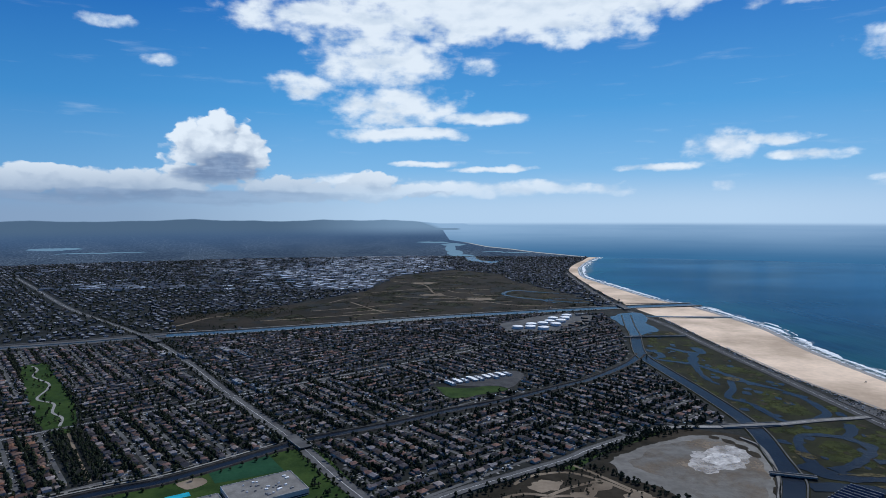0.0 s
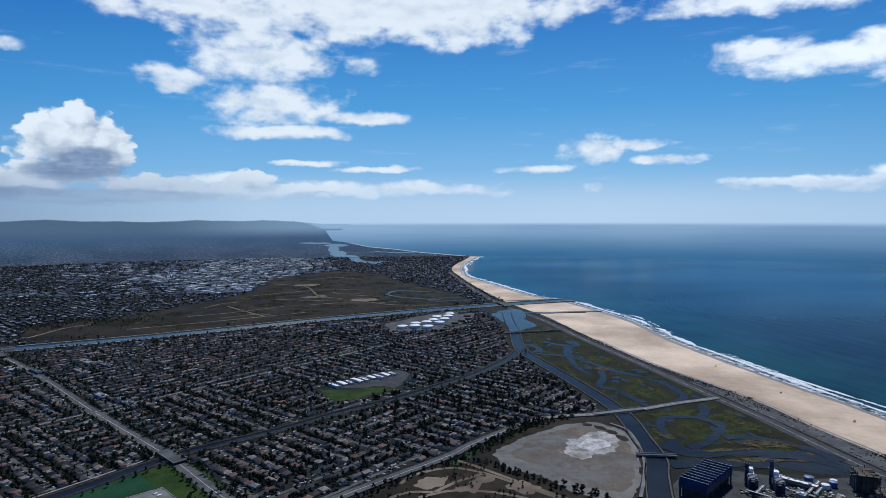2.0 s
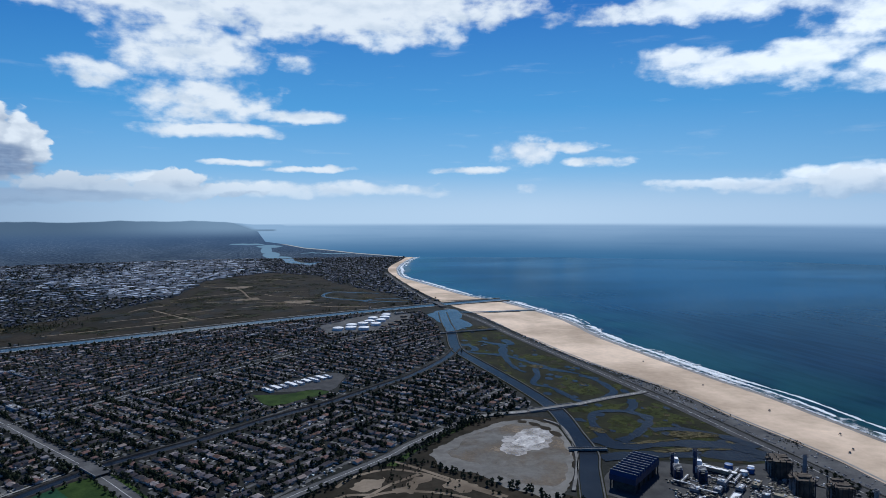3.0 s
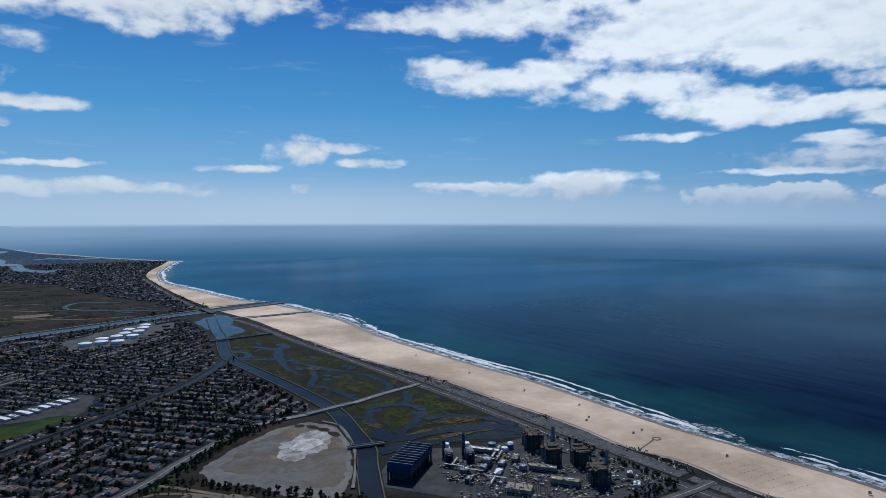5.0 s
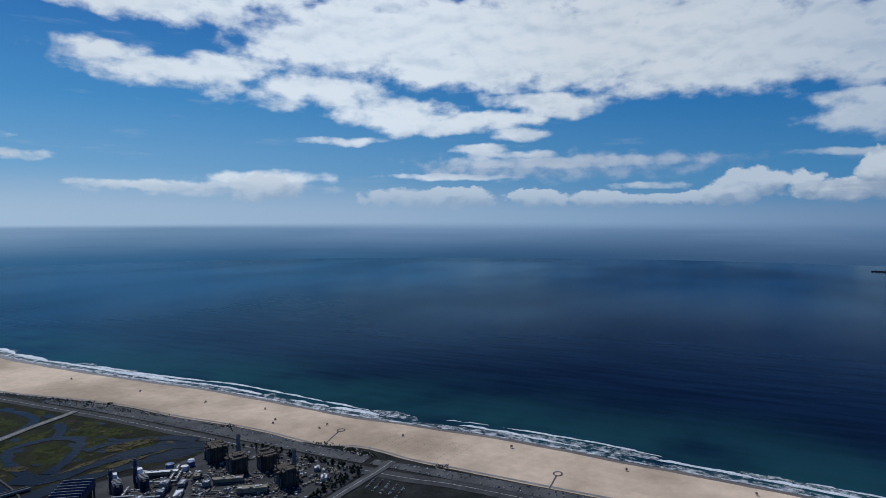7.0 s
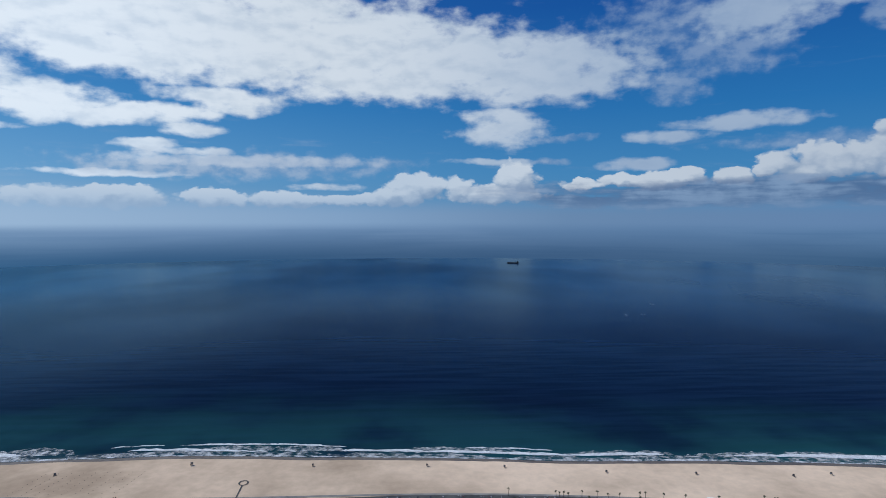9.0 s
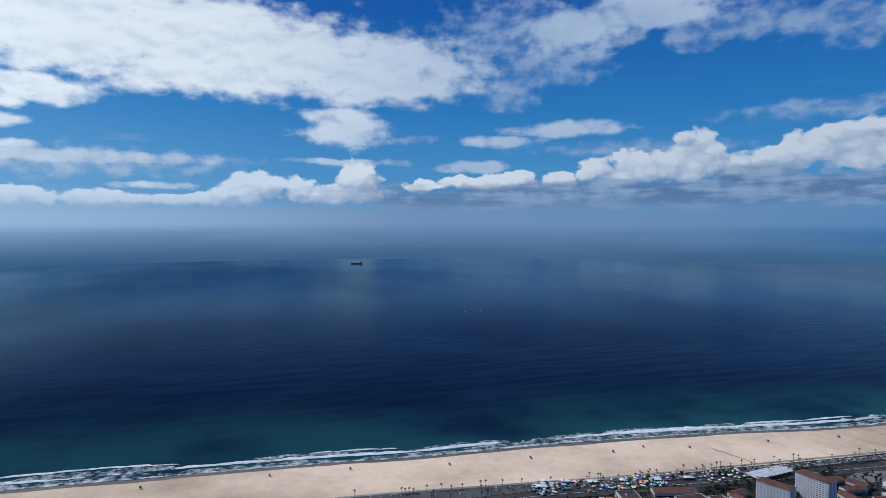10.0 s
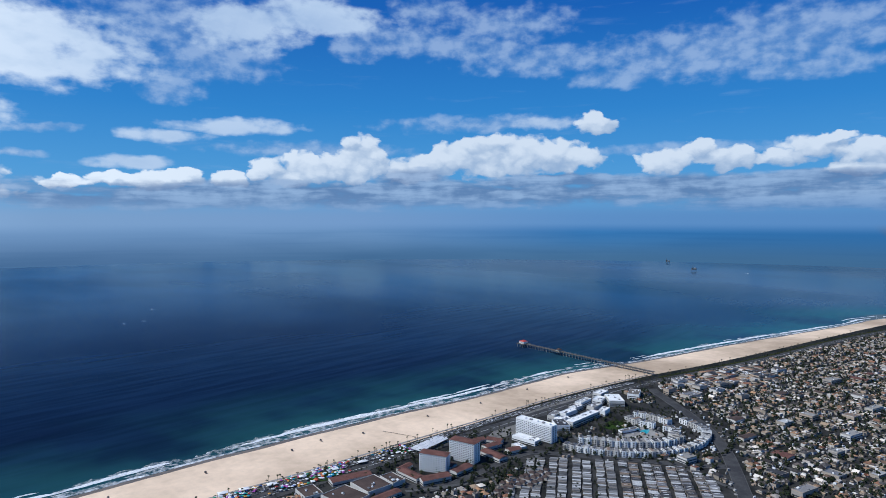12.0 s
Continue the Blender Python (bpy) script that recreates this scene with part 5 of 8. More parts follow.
ESTATE = [(-1700, 300), (-1700, 1180), (-1081, 1455), (-457, 1712), (28, 1918), (412, 2045), (520, 2020), (505, 1800), (482, 1660), (440, 1500), (428, 1400), (432, 1300), (440, 1099), (442, 950), (354, 942), (307, 930), (200, 858), (80, 766), (-80, 640), (-300, 450)]
TANK_YARD = [(170, 1700), (290, 1705), (440, 1860), (480, 1990), (420, 2030), (330, 2000), (170, 1850)]
SCHOOL = [(-30, 1165), (15, 1070), (70, 1095), (130, 1130), (175, 1250), (140, 1295), (50, 1250), (0, 1190)]
PARK = [(-910, 1322), (-862, 1358), (-552, 945), (-602, 912)]
ORCHARD = [(-592, 915), (-552, 938), (-408, 748), (-442, 722)]
FIELDS = [(-470, 620), (-330, 770), (-195, 862), (-135, 800), (-80, 680), (-200, 560)]
WATERWAYS = [(RIVER_LINE, 46), (CHANNEL_LINE, 21), (LAGOON_LINE, 24)]
ROADS = [(AVENUE, 15), (CROSS, 11), (CAUSEWAY, 13), (COAST_ROAD, 22), (WEST_ROAD, 18), (PARK_ROAD, 12)]
rng = np.random.default_rng(7)


def free(x, y, extra=2.0):
    ok = np.ones(np.shape(x), bool)
    for line, wide in WATERWAYS + ROADS:
        ok &= near(line[::2], x, y) > wide + extra - 4
    for poly in (TANK_YARD, SCHOOL, PARK, FIELDS, ORCHARD):
        ok &= ~inside(poly, x, y)
    return ok


def estate(u0, u1, v0, v1, period, lot, cell):
    """Rows of houses along streets; every cell of the grid has its own direction of streets."""
    houses, streets, trees, drives = [], [], [], []
    for cu in np.arange(u0, u1, cell[0]):
        for cv in np.arange(v0, v1, cell[1]):
            flip = rng.random() < 0.5
            across, along = (cell[1], cell[0]) if flip else (cell[0], cell[1])
            rows = max(int(across // period), 1)
            step = across / rows
            for k in range(rows):
                c = (k + 0.5) * step
                streets.append((cu, cv, flip, c, along))
                for side in (-1, 1):
                    n = int((along - 14) // lot)
                    t = 7 + (np.arange(n) + 0.5) * (along - 14) / n + rng.normal(0, 1.0, n)
                    o = c + side * (step * 0.285 + rng.normal(0, 1.3, n))
                    keep = rng.random(n) > 0.03
                    houses.append(np.stack([np.where(flip, t, o) + cu, np.where(flip, o, t) + cv, np.full(n, (0 if flip else math.pi / 2) + (0 if side > 0 else math.pi))], -1)[keep])
                    d = c + side * (3.2 + 2.2)
                    drives.append(np.stack([np.where(flip, t + lot * 0.25, d) + cu, np.where(flip, d, t + lot * 0.25) + cv, np.full(n, 0.0 if flip else math.pi / 2)], -1))
                    m = int(n * 3.8)
                    tt, pick = rng.random(m) * along, rng.random(m)
                    oo = np.where(pick < 0.24, c + side * (5.0 + rng.random(m) * 1.5), c + side * (step * 0.41 + rng.normal(0, 1.6, m)))
                    trees.append(np.stack([np.where(flip, tt, oo) + cu, np.where(flip, oo, tt) + cv], -1))
    return np.concatenate(houses), streets, np.concatenate(trees), np.concatenate(drives)


hs, sts, trs, drs = estate(-1500, 1900, -1800, 700, 47.0, 11.6, (141.0, 236.0))
hx, hy = from_grid(hs[:, 0], hs[:, 1])
grid_turn = math.atan2(AX[1], AX[0])
ok = inside(ESTATE, hx, hy) & (np.hypot(hx, hy) > 600) & (np.arctan2(hx, hy) > radians(-41)) & free(hx, hy, 7)
hx, hy, hturn = hx[ok], hy[ok], hs[ok, 2] + grid_turn + rng.normal(0, 0.05, ok.sum())
kind_of = rng.integers(0, len(HOUSES), len(hx))
scale_of = rng.uniform(0.80, 1.08, len(hx))
# one stretch beside the causeway and the avenue is made of single houses
dist = np.hypot(hx, hy)
TILED = [(-1090, 1060), (-600, 935), (-505, 800), (-460, 700), (-640, 560), (-1000, 600)]
tiled = inside(TILED, hx, hy) & (np.arctan2(hx, hy) < radians(-29.5))
order = np.argsort(np.where(tiled, 1e6, dist))
single = np.zeros(len(hx), bool)
single[order[:260]] = True
sets = [scatter(HOUSES[k], hx[m], hy[m], 0.0, hturn[m], scale_of[m], scale_of[m], scale_of[m]) for k in range(len(HOUSES)) for m in [(kind_of == k) & ~single & ~tiled]]
tile_sets = [scatter(HOUSES[k], hx[m], hy[m], 0.0, hturn[m], scale_of[m], scale_of[m], scale_of[m]) for k in range(len(HOUSES)) for m in [(kind_of == k) & tiled]]
setting("tile_houses", merge(tile_sets), [WALL, TILE_ROOF], "rows of houses with orange-brown tile roofs", "stuff", "houses")
setting("houses", merge(sets), [WALL, ROOF], "dense rows of small houses with grey and brown roofs", "stuff", "houses")

first_houses = []
for k, t in enumerate(HOUSES):
    root = thing("house", "single-family stucco house under a shingle roof in a dense row", "house", group="houses of the estate")
    for name, slot, m in (("wall", 0, WALL_EACH), ("roof", 1, ROOF_EACH)):
        pick = t[2] == slot
        used = np.unique(t[1][pick])
        back_to = np.zeros(len(t[0]), int)
        back_to[used] = np.arange(len(used))
        part(name, (t[0][used], back_to[t[1][pick]], np.zeros(pick.sum(), int)), m, root)
    first_houses.append(root)
seen_kind = set()
for i in np.nonzero(single)[0]:
    k, at = kind_of[i], pose(hx[i], hy[i], 0, 0, 0, math.degrees(hturn[i]))
    if k not in seen_kind:
        seen_kind.add(k)
        first_houses[k].matrix_basis = at
    else:
        copy_thing(first_houses[k], at)

# streets and driveways between them
quads = []
for cu, cv, flip, c, along in sts:
    n = int(along // 12)
    t = (np.arange(n) + 0.5) * along / n
    gu, gv = (cu + t, np.full(n, cv + c)) if flip else (np.full(n, cu + c), cv + t)
    x, y = from_grid(gu, gv)
    keep = inside(ESTATE, x, y) & free(x, y, -6) & (np.hypot(x, y) > 560) & (np.arctan2(x, y) > radians(-41))
    turn = grid_turn if flip else grid_turn + math.pi / 2
    quads.append(np.stack([x[keep], y[keep], np.full(keep.sum(), turn), np.full(keep.sum(), along / n)], -1))
quads = np.concatenate(quads)
PLATE = template([(-0.5, -0.5, 0), (0.5, -0.5, 0), (0.5, 0.5, 0), (-0.5, 0.5, 0)], [(0, 1, 2, 3)], [0])
setting("streets", scatter(PLATE, quads[:, 0], quads[:, 1], 0.16, quads[:, 2], quads[:, 3], 5.6, 1.0), STREET, "narrow grey residential streets", "stuff", "streets")
dx, dy = from_grid(drs[:, 0], drs[:, 1])
ok = inside(ESTATE, dx, dy) & free(dx, dy, 0) & (np.hypot(dx, dy) > 600) & (np.arctan2(dx, dy) > radians(-41)) & (rng.random(len(dx)) < 0.5)
setting("driveways", scatter(PLATE, dx[ok], dy[ok], 0.2, drs[ok, 2] + grid_turn + math.pi / 2, 4.4, rng.uniform(2.6, 4.4, ok.sum()), 1.0), CONCRETE, "pale concrete driveways in front of the houses", "stuff", "driveways")


yx_, yy_ = from_grid(rng.uniform(-1500, 1900, 30000), rng.uniform(-1800, 700, 30000))
ok = inside(ESTATE, yx_, yy_) & free(yx_, yy_, 4) & (np.hypot(yx_, yy_) > 600) & (np.arctan2(yx_, yy_) > radians(-41))
yx_, yy_ = yx_[ok], yy_[ok]
n = len(yx_)
setting("yard_clutter", scatter(box_template(-0.5, -0.5, 0, 0.5, 0.5, 1, 0), yx_, yy_, 0.1, grid_turn + rng.integers(0, 2, n) * math.pi / 2, rng.uniform(1.6, 5.0, n), rng.uniform(0.8, 2.2, n), rng.uniform(0.8, 2.6, n)), BITS, "sheds, patio roofs, walls and parked cars between the houses", "stuff", "yard clutter")


def plant(x, y, name, label, low=0.55, high=1.35, z=0.0):
    """Many trees as one set: trunks and crowns of leafy clumps."""
    k = rng.integers(0, len(CROWNS), len(x))
    s, turn = rng.uniform(low, high, len(x)), rng.random(len(x)) * 6.28
    parts = [scatter(CROWNS[j], x[k == j], y[k == j], z, turn[k == j], s[k == j], s[k == j], s[k == j] * rng.uniform(0.8, 1.25, (k == j).sum())) for j in range(len(CROWNS))]
    t = scatter(ROUND_TRUNK, x, y, z, turn, s, s, s)
    v, f, q = merge(parts + [(t[0], t[1], t[2] + 1)])
    setting(name, (v, f, q), [LEAF, BARK], label, "stuff", "trees")


tx, ty = from_grid(trs[:, 0], trs[:, 1])
ok = inside(ESTATE, tx, ty) & free(tx, ty, 1) & (np.hypot(tx, ty) > 600) & (np.arctan2(tx, ty) > radians(-41))
ok &= (np.hypot(tx, ty) < 1250) | (rng.random(len(tx)) < 0.55)
tx, ty = tx[ok], ty[ok]
plant(tx, ty, "street_trees", "dark leafy yard and street trees among the houses", 0.5, 1.5)


def along_line(line, gap, off, jitter):
    p = even(line, max(int(np.sum(np.hypot(*np.diff(line, axis=0).T)) / gap), 2))
    n = normals(p)
    return p + n * (off + rng.normal(0, jitter, len(p)))[:, None] + rng.normal(0, jitter, p.shape)


rows = [along_line(CAUSEWAY[52:], 5, 15, 3), along_line(smooth([(195, 806), (258, 866), (322, 920), (380, 922)]), 2.5, 0, 4), along_line(smooth([(160, 790), (200, 772), (240, 720), (290, 668), (340, 610)]), 3, 0, 4),
        along_line(AVENUE[20:], 10, 12, 1), along_line(AVENUE[20:], 10, -12, 1), along_line(RIVER_LINE[8:60], 7, -45, 3), along_line(CHANNEL_LINE, 16, 18, 2), *[along_line(smooth([(-586 + q, 915 + q * 0.6), (-438 + q, 730 + q * 0.6)]), 4.5, 0, 1.2) for q in (0, 6, 12, 22, 28, 34)],
        along_line(smooth([(-230, 1692), (-30, 1690), (180, 1692), (310, 1695), (455, 1690)]), 4, 0, 3), along_line(smooth([(664, 560), (662, 470), (655, 425), (600, 425), (540, 425)]), 3, 0, 3), along_line(smooth([(640, 640), (668, 600), (664, 560)]), 5, 0, 2), rng.normal((-135, 715), (14, 22), (22, 2)), rng.normal((300, 905), (25, 8), (40, 2)), rng.normal((-860, 1990), (90, 40), (160, 2)), rng.normal((-700, 2080), (120, 40), (160, 2))]
rows += [along_line(smooth([(-905, 1318), (-745, 1095), (-598, 916)]), 5, 0, 4), along_line(smooth([(-864, 1354), (-700, 1154), (-556, 945)]), 6, 0, 4), along_line(smooth([(-860, 1300), (-720, 1110), (-600, 950)]), 14, 0, 7)]
pts = np.concatenate(rows)
pts = pts[np.hypot(*pts.T) > 560]
plant(pts[:, 0], pts[:, 1], "row_trees", "dark trees lining roads, levees and the pond", 0.6, 1.3)

clumps = np.concatenate([rng.normal(c, (5, 12), (26, 2)) for c in ((716, 520), (713, 470), (708, 440), (704, 955), (700, 990), (712, 690), (706, 905), (694, 1060), (712, 845))])
plant(clumps[:, 0], clumps[:, 1], "dune_shrubs", "low dark shrubs at the back of the beach", 0.25, 0.5, 0.5)
# brush on the mesa and the waste land
bx, by = rng.uniform(-860, 560, 5200), rng.uniform(1760, 3700, 5200)
clump = np.array([noise.noise(Vector((a * 0.006, b * 0.006, 3))) + 0.5 * noise.noise(Vector((a * 0.02, b * 0.02, 3))) for a, b in zip(bx, by)])
ok = inside(MESA, bx, by) & (clump > 0.05) & (near(RIVER_LINE, bx, by) > 50)
wx, wy = rng.uniform(0, 330, 900), rng.uniform(560, 800, 900)
clump = np.array([noise.noise(Vector((a * 0.02, b * 0.02, 8))) for a, b in zip(wx, wy)])
okw = inside([(10, 680), (150, 780), (200, 760), (245, 710), (290, 664), (320, 600), (0, 570)], wx, wy) & (clump > 0.0)
bx, by = np.r_[bx[ok], wx[okw]], np.r_[by[ok], wy[okw]]
plant(bx, by, "brush", "low dark brush on dry ground", 0.35, 0.8)

# ---- the far town, block by block ----
FAR = 30000
fr, fa = np.sqrt(rng.uniform(1500 ** 2, 4930 ** 2, FAR)), rng.uniform(radians(-44), radians(24), FAR)
fx, fy = fr * np.sin(fa), fr * np.cos(fa)
gu, gv = to_grid(fx, fy)
gu, gv = np.round(gu / 23) * 23 + rng.normal(0, 2, FAR), np.round(gv / 15) * 15 + rng.normal(0, 2, FAR)
fx, fy = from_grid(gu, gv)
back_x = np.interp(fy, BACK[150:, 1], BACK[150:, 0])
river_y = np.interp(fx, RIVER_LINE[:, 0], RIVER_LINE[:, 1])
ok = (fy > river_y + 55) & ~inside(MESA, fx, fy) & (fx < back_x - 12) & (np.hypot(fx, fy) < 4930) & (near(AVENUE[::2], fx, fy) > 22)
HARBOUR = [(160, 4900), (176, 4440), (324, 4160), (460, 4480), (330, 4430), (250, 4900)]
ok &= (near(COAST_ROAD[::2], fx, fy) > 14) & ~inside(HARBOUR, fx, fy)
fx, fy = fx[ok], fy[ok]
quarter = np.array([noise.noise(Vector((a * 0.0013, b * 0.0013, 11))) for a, b in zip(fx, fy)])
bearing = np.degrees(np.arctan2(fx, fy))
works = (quarter + 0.25 * rng.normal(0, 1, len(fx)) > 0.42 - 0.55 * np.exp(-((bearing + 8) / 8) ** 2)) & (fy > 2700) & (fx < 60)
size = np.where(works, rng.uniform(10, 26, len(fx)), rng.uniform(8, 13, len(fx)))
thin_out = ~works | (rng.random(len(fx)) < 0.6)
fx, fy, works, size = fx[thin_out], fy[thin_out], works[thin_out], size[thin_out]
k = works
SHED = merge([box_template(-0.5, -0.5, 0, 0.5, 0.5, 0.94, 0), template([(-0.5, -0.5, 0.94), (0.5, -0.5, 0.94), (0.5, 0.5, 0.94), (-0.5, 0.5, 0.94), (-0.5, 0, 1.0), (0.5, 0, 1.0)], [(0, 1, 5, 4), (2, 3, 4, 5), (3, 0, 4), (1, 2, 5)], [1] * 4)])
# bluish grey hues put distance haze into the colours of the far buildings
FAR_ROOF = surface("hazed_roofs", (0.8, 0.8, 0.8), (1.0, 1.0, 1.0), 0.3, 0.8, 5.0, 0.3, pick="island", hues=((0.045, 0.052, 0.068), (0.055, 0.062, 0.08), (0.36, 0.40, 0.45), (0.06, 0.07, 0.09), (0.24, 0.28, 0.35), (0.07, 0.08, 0.10), (0.12, 0.14, 0.17), (0.40, 0.43, 0.47), (0.05, 0.058, 0.075), (0.09, 0.10, 0.125)))
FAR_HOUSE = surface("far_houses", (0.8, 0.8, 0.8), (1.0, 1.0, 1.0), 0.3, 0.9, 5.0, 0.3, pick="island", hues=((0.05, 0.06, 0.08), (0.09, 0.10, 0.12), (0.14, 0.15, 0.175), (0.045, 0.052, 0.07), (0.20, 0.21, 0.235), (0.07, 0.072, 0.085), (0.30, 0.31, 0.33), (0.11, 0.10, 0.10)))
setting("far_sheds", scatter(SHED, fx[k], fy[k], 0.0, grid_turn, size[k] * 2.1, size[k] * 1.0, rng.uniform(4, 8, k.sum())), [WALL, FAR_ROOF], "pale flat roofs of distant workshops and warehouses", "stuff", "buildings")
k = ~works
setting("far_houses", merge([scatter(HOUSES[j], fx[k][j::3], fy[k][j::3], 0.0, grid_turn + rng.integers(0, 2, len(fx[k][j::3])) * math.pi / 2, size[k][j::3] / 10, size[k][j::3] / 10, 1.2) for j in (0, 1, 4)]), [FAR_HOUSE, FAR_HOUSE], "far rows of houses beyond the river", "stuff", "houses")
n = 20000
r, a = np.sqrt(rng.uniform(1500 ** 2, 4900 ** 2, n)), rng.uniform(radians(-44), radians(22), n)
qx, qy = r * np.sin(a), r * np.cos(a)
river_y = np.interp(qx, RIVER_LINE[:, 0], RIVER_LINE[:, 1])
back_x = np.interp(qy, BACK[150:, 1], BACK[150:, 0])
ok = (qy > river_y + 50) & ~inside(MESA, qx, qy) & (qx < back_x - 10) & ~inside(HARBOUR, qx, qy) & (near(AVENUE[::2], qx, qy) > 14) & (near(COAST_ROAD[::2], qx, qy) > 12)
plant(qx[ok], qy[ok], "far_trees", "dark trees of the distant town", 0.8, 1.9)

# ---- the town behind the pier ----
HOTEL_GROUND = [(645, -400), (560, -420), (495, -500), (470, -600), (440, -740), (470, -790), (560, -800), (625, -620)]
HORSESHOE = [(470, -730), (385, -770), (290, -845), (300, -985), (395, -1060), (500, -1010), (545, -900), (520, -780)]
TRAILERS = [(468, -684), (464, -646), (421, -565), (300, -560), (205, -690), (247, -776), (301, -793), (378, -756), (440, -712)]
WHITE_BLOCKS = [(580, -820), (500, -800), (480, -900), (490, -1050), (555, -1060), (580, -930)]
c_turn = math.atan2(-0.955, -0.295)
BX, BY = (-0.955, 0.295), (-0.295, -0.955)


def city_grid(gap_u, gap_v, u1, v0, v1):
    u, v = np.meshgrid(np.arange(-330, u1, gap_u), np.arange(v0, v1, gap_v))
    u, v = u.ravel(), v.ravel()
    u, v = u + rng.normal(0, gap_u * 0.16, len(u)), v + rng.normal(0, gap_v * 0.16, len(v))
    streets = (np.round((u + 330) / gap_u) % 4 == 0) | (np.round((v - v0) / gap_v) % 9 == 0)
    u, v = u[~streets], v[~streets]
    return 560 + u * BX[0] + v * BY[0], -500 + u * BX[1] + v * BY[1]


def from_town(u, v):
    return 560 + u * BX[0] + v * BY[0], -500 + u * BX[1] + v * BY[1]


cx, cy = city_grid(9.8, 9.8, 1450, -150, 2600)
az_c = np.degrees(np.arctan2(cx, cy))
ok = (az_c > 120) & (az_c < 179) & (np.hypot(cx, cy) > 600) & (near(COAST_ROAD[::2], cx, cy) > 15) & (near(WEST_ROAD, cx, cy) > 17) & (near(PARK_ROAD, cx, cy) > 14)
for poly in (HOTEL_GROUND, HORSESHOE, TRAILERS, WHITE_BLOCKS):
    ok &= ~inside(poly, cx, cy)
sea_side = np.interp(-cy, -COAST_ROAD[::-1, 1][::-1], COAST_ROAD[::-1, 0][::-1])
ok &= cx < sea_side - 11
cx, cy = cx[ok], cy[ok]
inner = (np.hypot(cx - 450, cy + 1330) < 110)
k = rng.integers(0, len(HOUSES), len(cx))
s = rng.uniform(0.5, 0.98, len(cx))
turn = c_turn + rng.integers(0, 4, len(cx)) * math.pi / 2
tall = rng.random(len(cx)) < 0.35
quarter = np.array([noise.noise(Vector((a * 0.004, b * 0.004, 5))) for a, b in zip(cx, cy)])
# larger buildings among the houses
lots = []
for i_ in range(400):
    x_, y_ = from_town(rng.uniform(20, 900), rng.uniform(300, 1500))
    w_, d_ = rng.uniform(15, 36), rng.uniform(11, 20)
    clear_ = near(WEST_ROAD, np.array([x_]), np.array([y_]))[0] > 24 and near(COAST_ROAD[::2], np.array([x_]), np.array([y_]))[0] > 30
    clear_ = clear_ and 124 < math.degrees(math.atan2(x_, y_)) < 176 and not any(inside(q_, np.array([x_]), np.array([y_]))[0] for q_ in (HOTEL_GROUND, HORSESHOE, TRAILERS, WHITE_BLOCKS))
    if clear_ and all(math.hypot(x_ - a_, y_ - b_) > 46 for a_, b_, *_ in lots) and len(lots) < 46:
        lots.append((x_, y_, w_, d_))
taken = np.zeros(len(cx), bool)
for x_, y_, w_, d_ in lots:
    taken |= np.hypot(cx - x_, cy - y_) < w_ * 0.5 + 5
boxy = (rng.random(len(cx)) < 0.42 + 0.5 * quarter) & ~inner
gone = (rng.random(len(cx)) < 0.10) | taken
sets = [scatter(HOUSES[j], cx[m], cy[m], 0.0, turn[m], s[m], s[m], s[m] * np.where(tall[m], 1.7, 1.15)) for j in range(len(HOUSES)) for m in [(k == j) & ~inner & ~boxy & ~gone]]
setting("town_houses", merge(sets), [WALL, TOWN_ROOF], "packed houses and flats of the beach town", "stuff", "houses")
m = inner & (rng.random(len(cx)) < 0.7)
setting("town_blocks", scatter(SHED, cx[m], cy[m], 0.0, turn[m], rng.uniform(12, 19, m.sum()), rng.uniform(9, 13, m.sum()), rng.uniform(4, 8, m.sum())), [WALL, TOWN_ROOF], "mixed flat-roofed downtown blocks", "stuff", "buildings")
m = boxy & ~gone
FLAT_ROOF = merge([box_template(-0.5, -0.5, 0, 0.5, 0.5, 1.0, 1), box_template(-0.51, -0.51, 0, 0.51, 0.51, 0.93, 0), box_template(-0.2, 0.05, 1.0, 0.12, 0.3, 1.22, 0)])
setting("town_flats", scatter(FLAT_ROOF, cx[m], cy[m], 0.0, turn[m], rng.uniform(5, 13, m.sum()), rng.uniform(5, 9, m.sum()), rng.uniform(2.6, 6.0, m.sum())), [WALL, TOWN_ROOF], "small flat-roofed buildings of the beach town", "stuff", "buildings")
# brown-roofed terraces beside the trailers, and planting round the hotels
bx, by = np.meshgrid(np.arange(410, 490, 9.5), np.arange(-690, -545, 10.0))
bx, by = bx.ravel() + rng.normal(0, 1.2, bx.size), by.ravel() + rng.normal(0, 1.2, bx.size)
ok = inside([(452, -590), (425, -548), (412, -640), (432, -672)], bx, by) & (near(PARK_ROAD, bx, by) > 12)
setting("terraces", scatter(HOUSES[4], bx[ok], by[ok], 0.0, 0.3, 0.7, 0.72, 1.1), [WALL, BROWN_ROOF], "small terraced houses with mixed roofs", "stuff", "houses")
px_, py_ = rng.uniform(440, 640, 900), rng.uniform(-800, -400, 900)
ok = inside(HOTEL_GROUND, px_, py_) & (near(PARK_ROAD, px_, py_) > 8) & (near(COAST_ROAD[::2], px_, py_) > 14)
for line_ in (((513, -577), (558, -560)), ((505, -625), (553, -616)), ((480, -757), (543, -758)), ((522, -527), (508, -562)), ((575, -478), (530, -474)), ((576, -436), (530, -438)), ((604, -592), (598, -655)), ((562, -534), (526, -531)), ((552, -694), (530, -700)), ((527, -656), (490, -650)), ((500, -725), (530, -735))):
    ok &= near(np.array(line_, float), px_, py_) > 13
ok &= rng.random(900) < 0.8
yard_x, yard_y = rng.normal((462, -625), (12, 32), (110, 2)).T
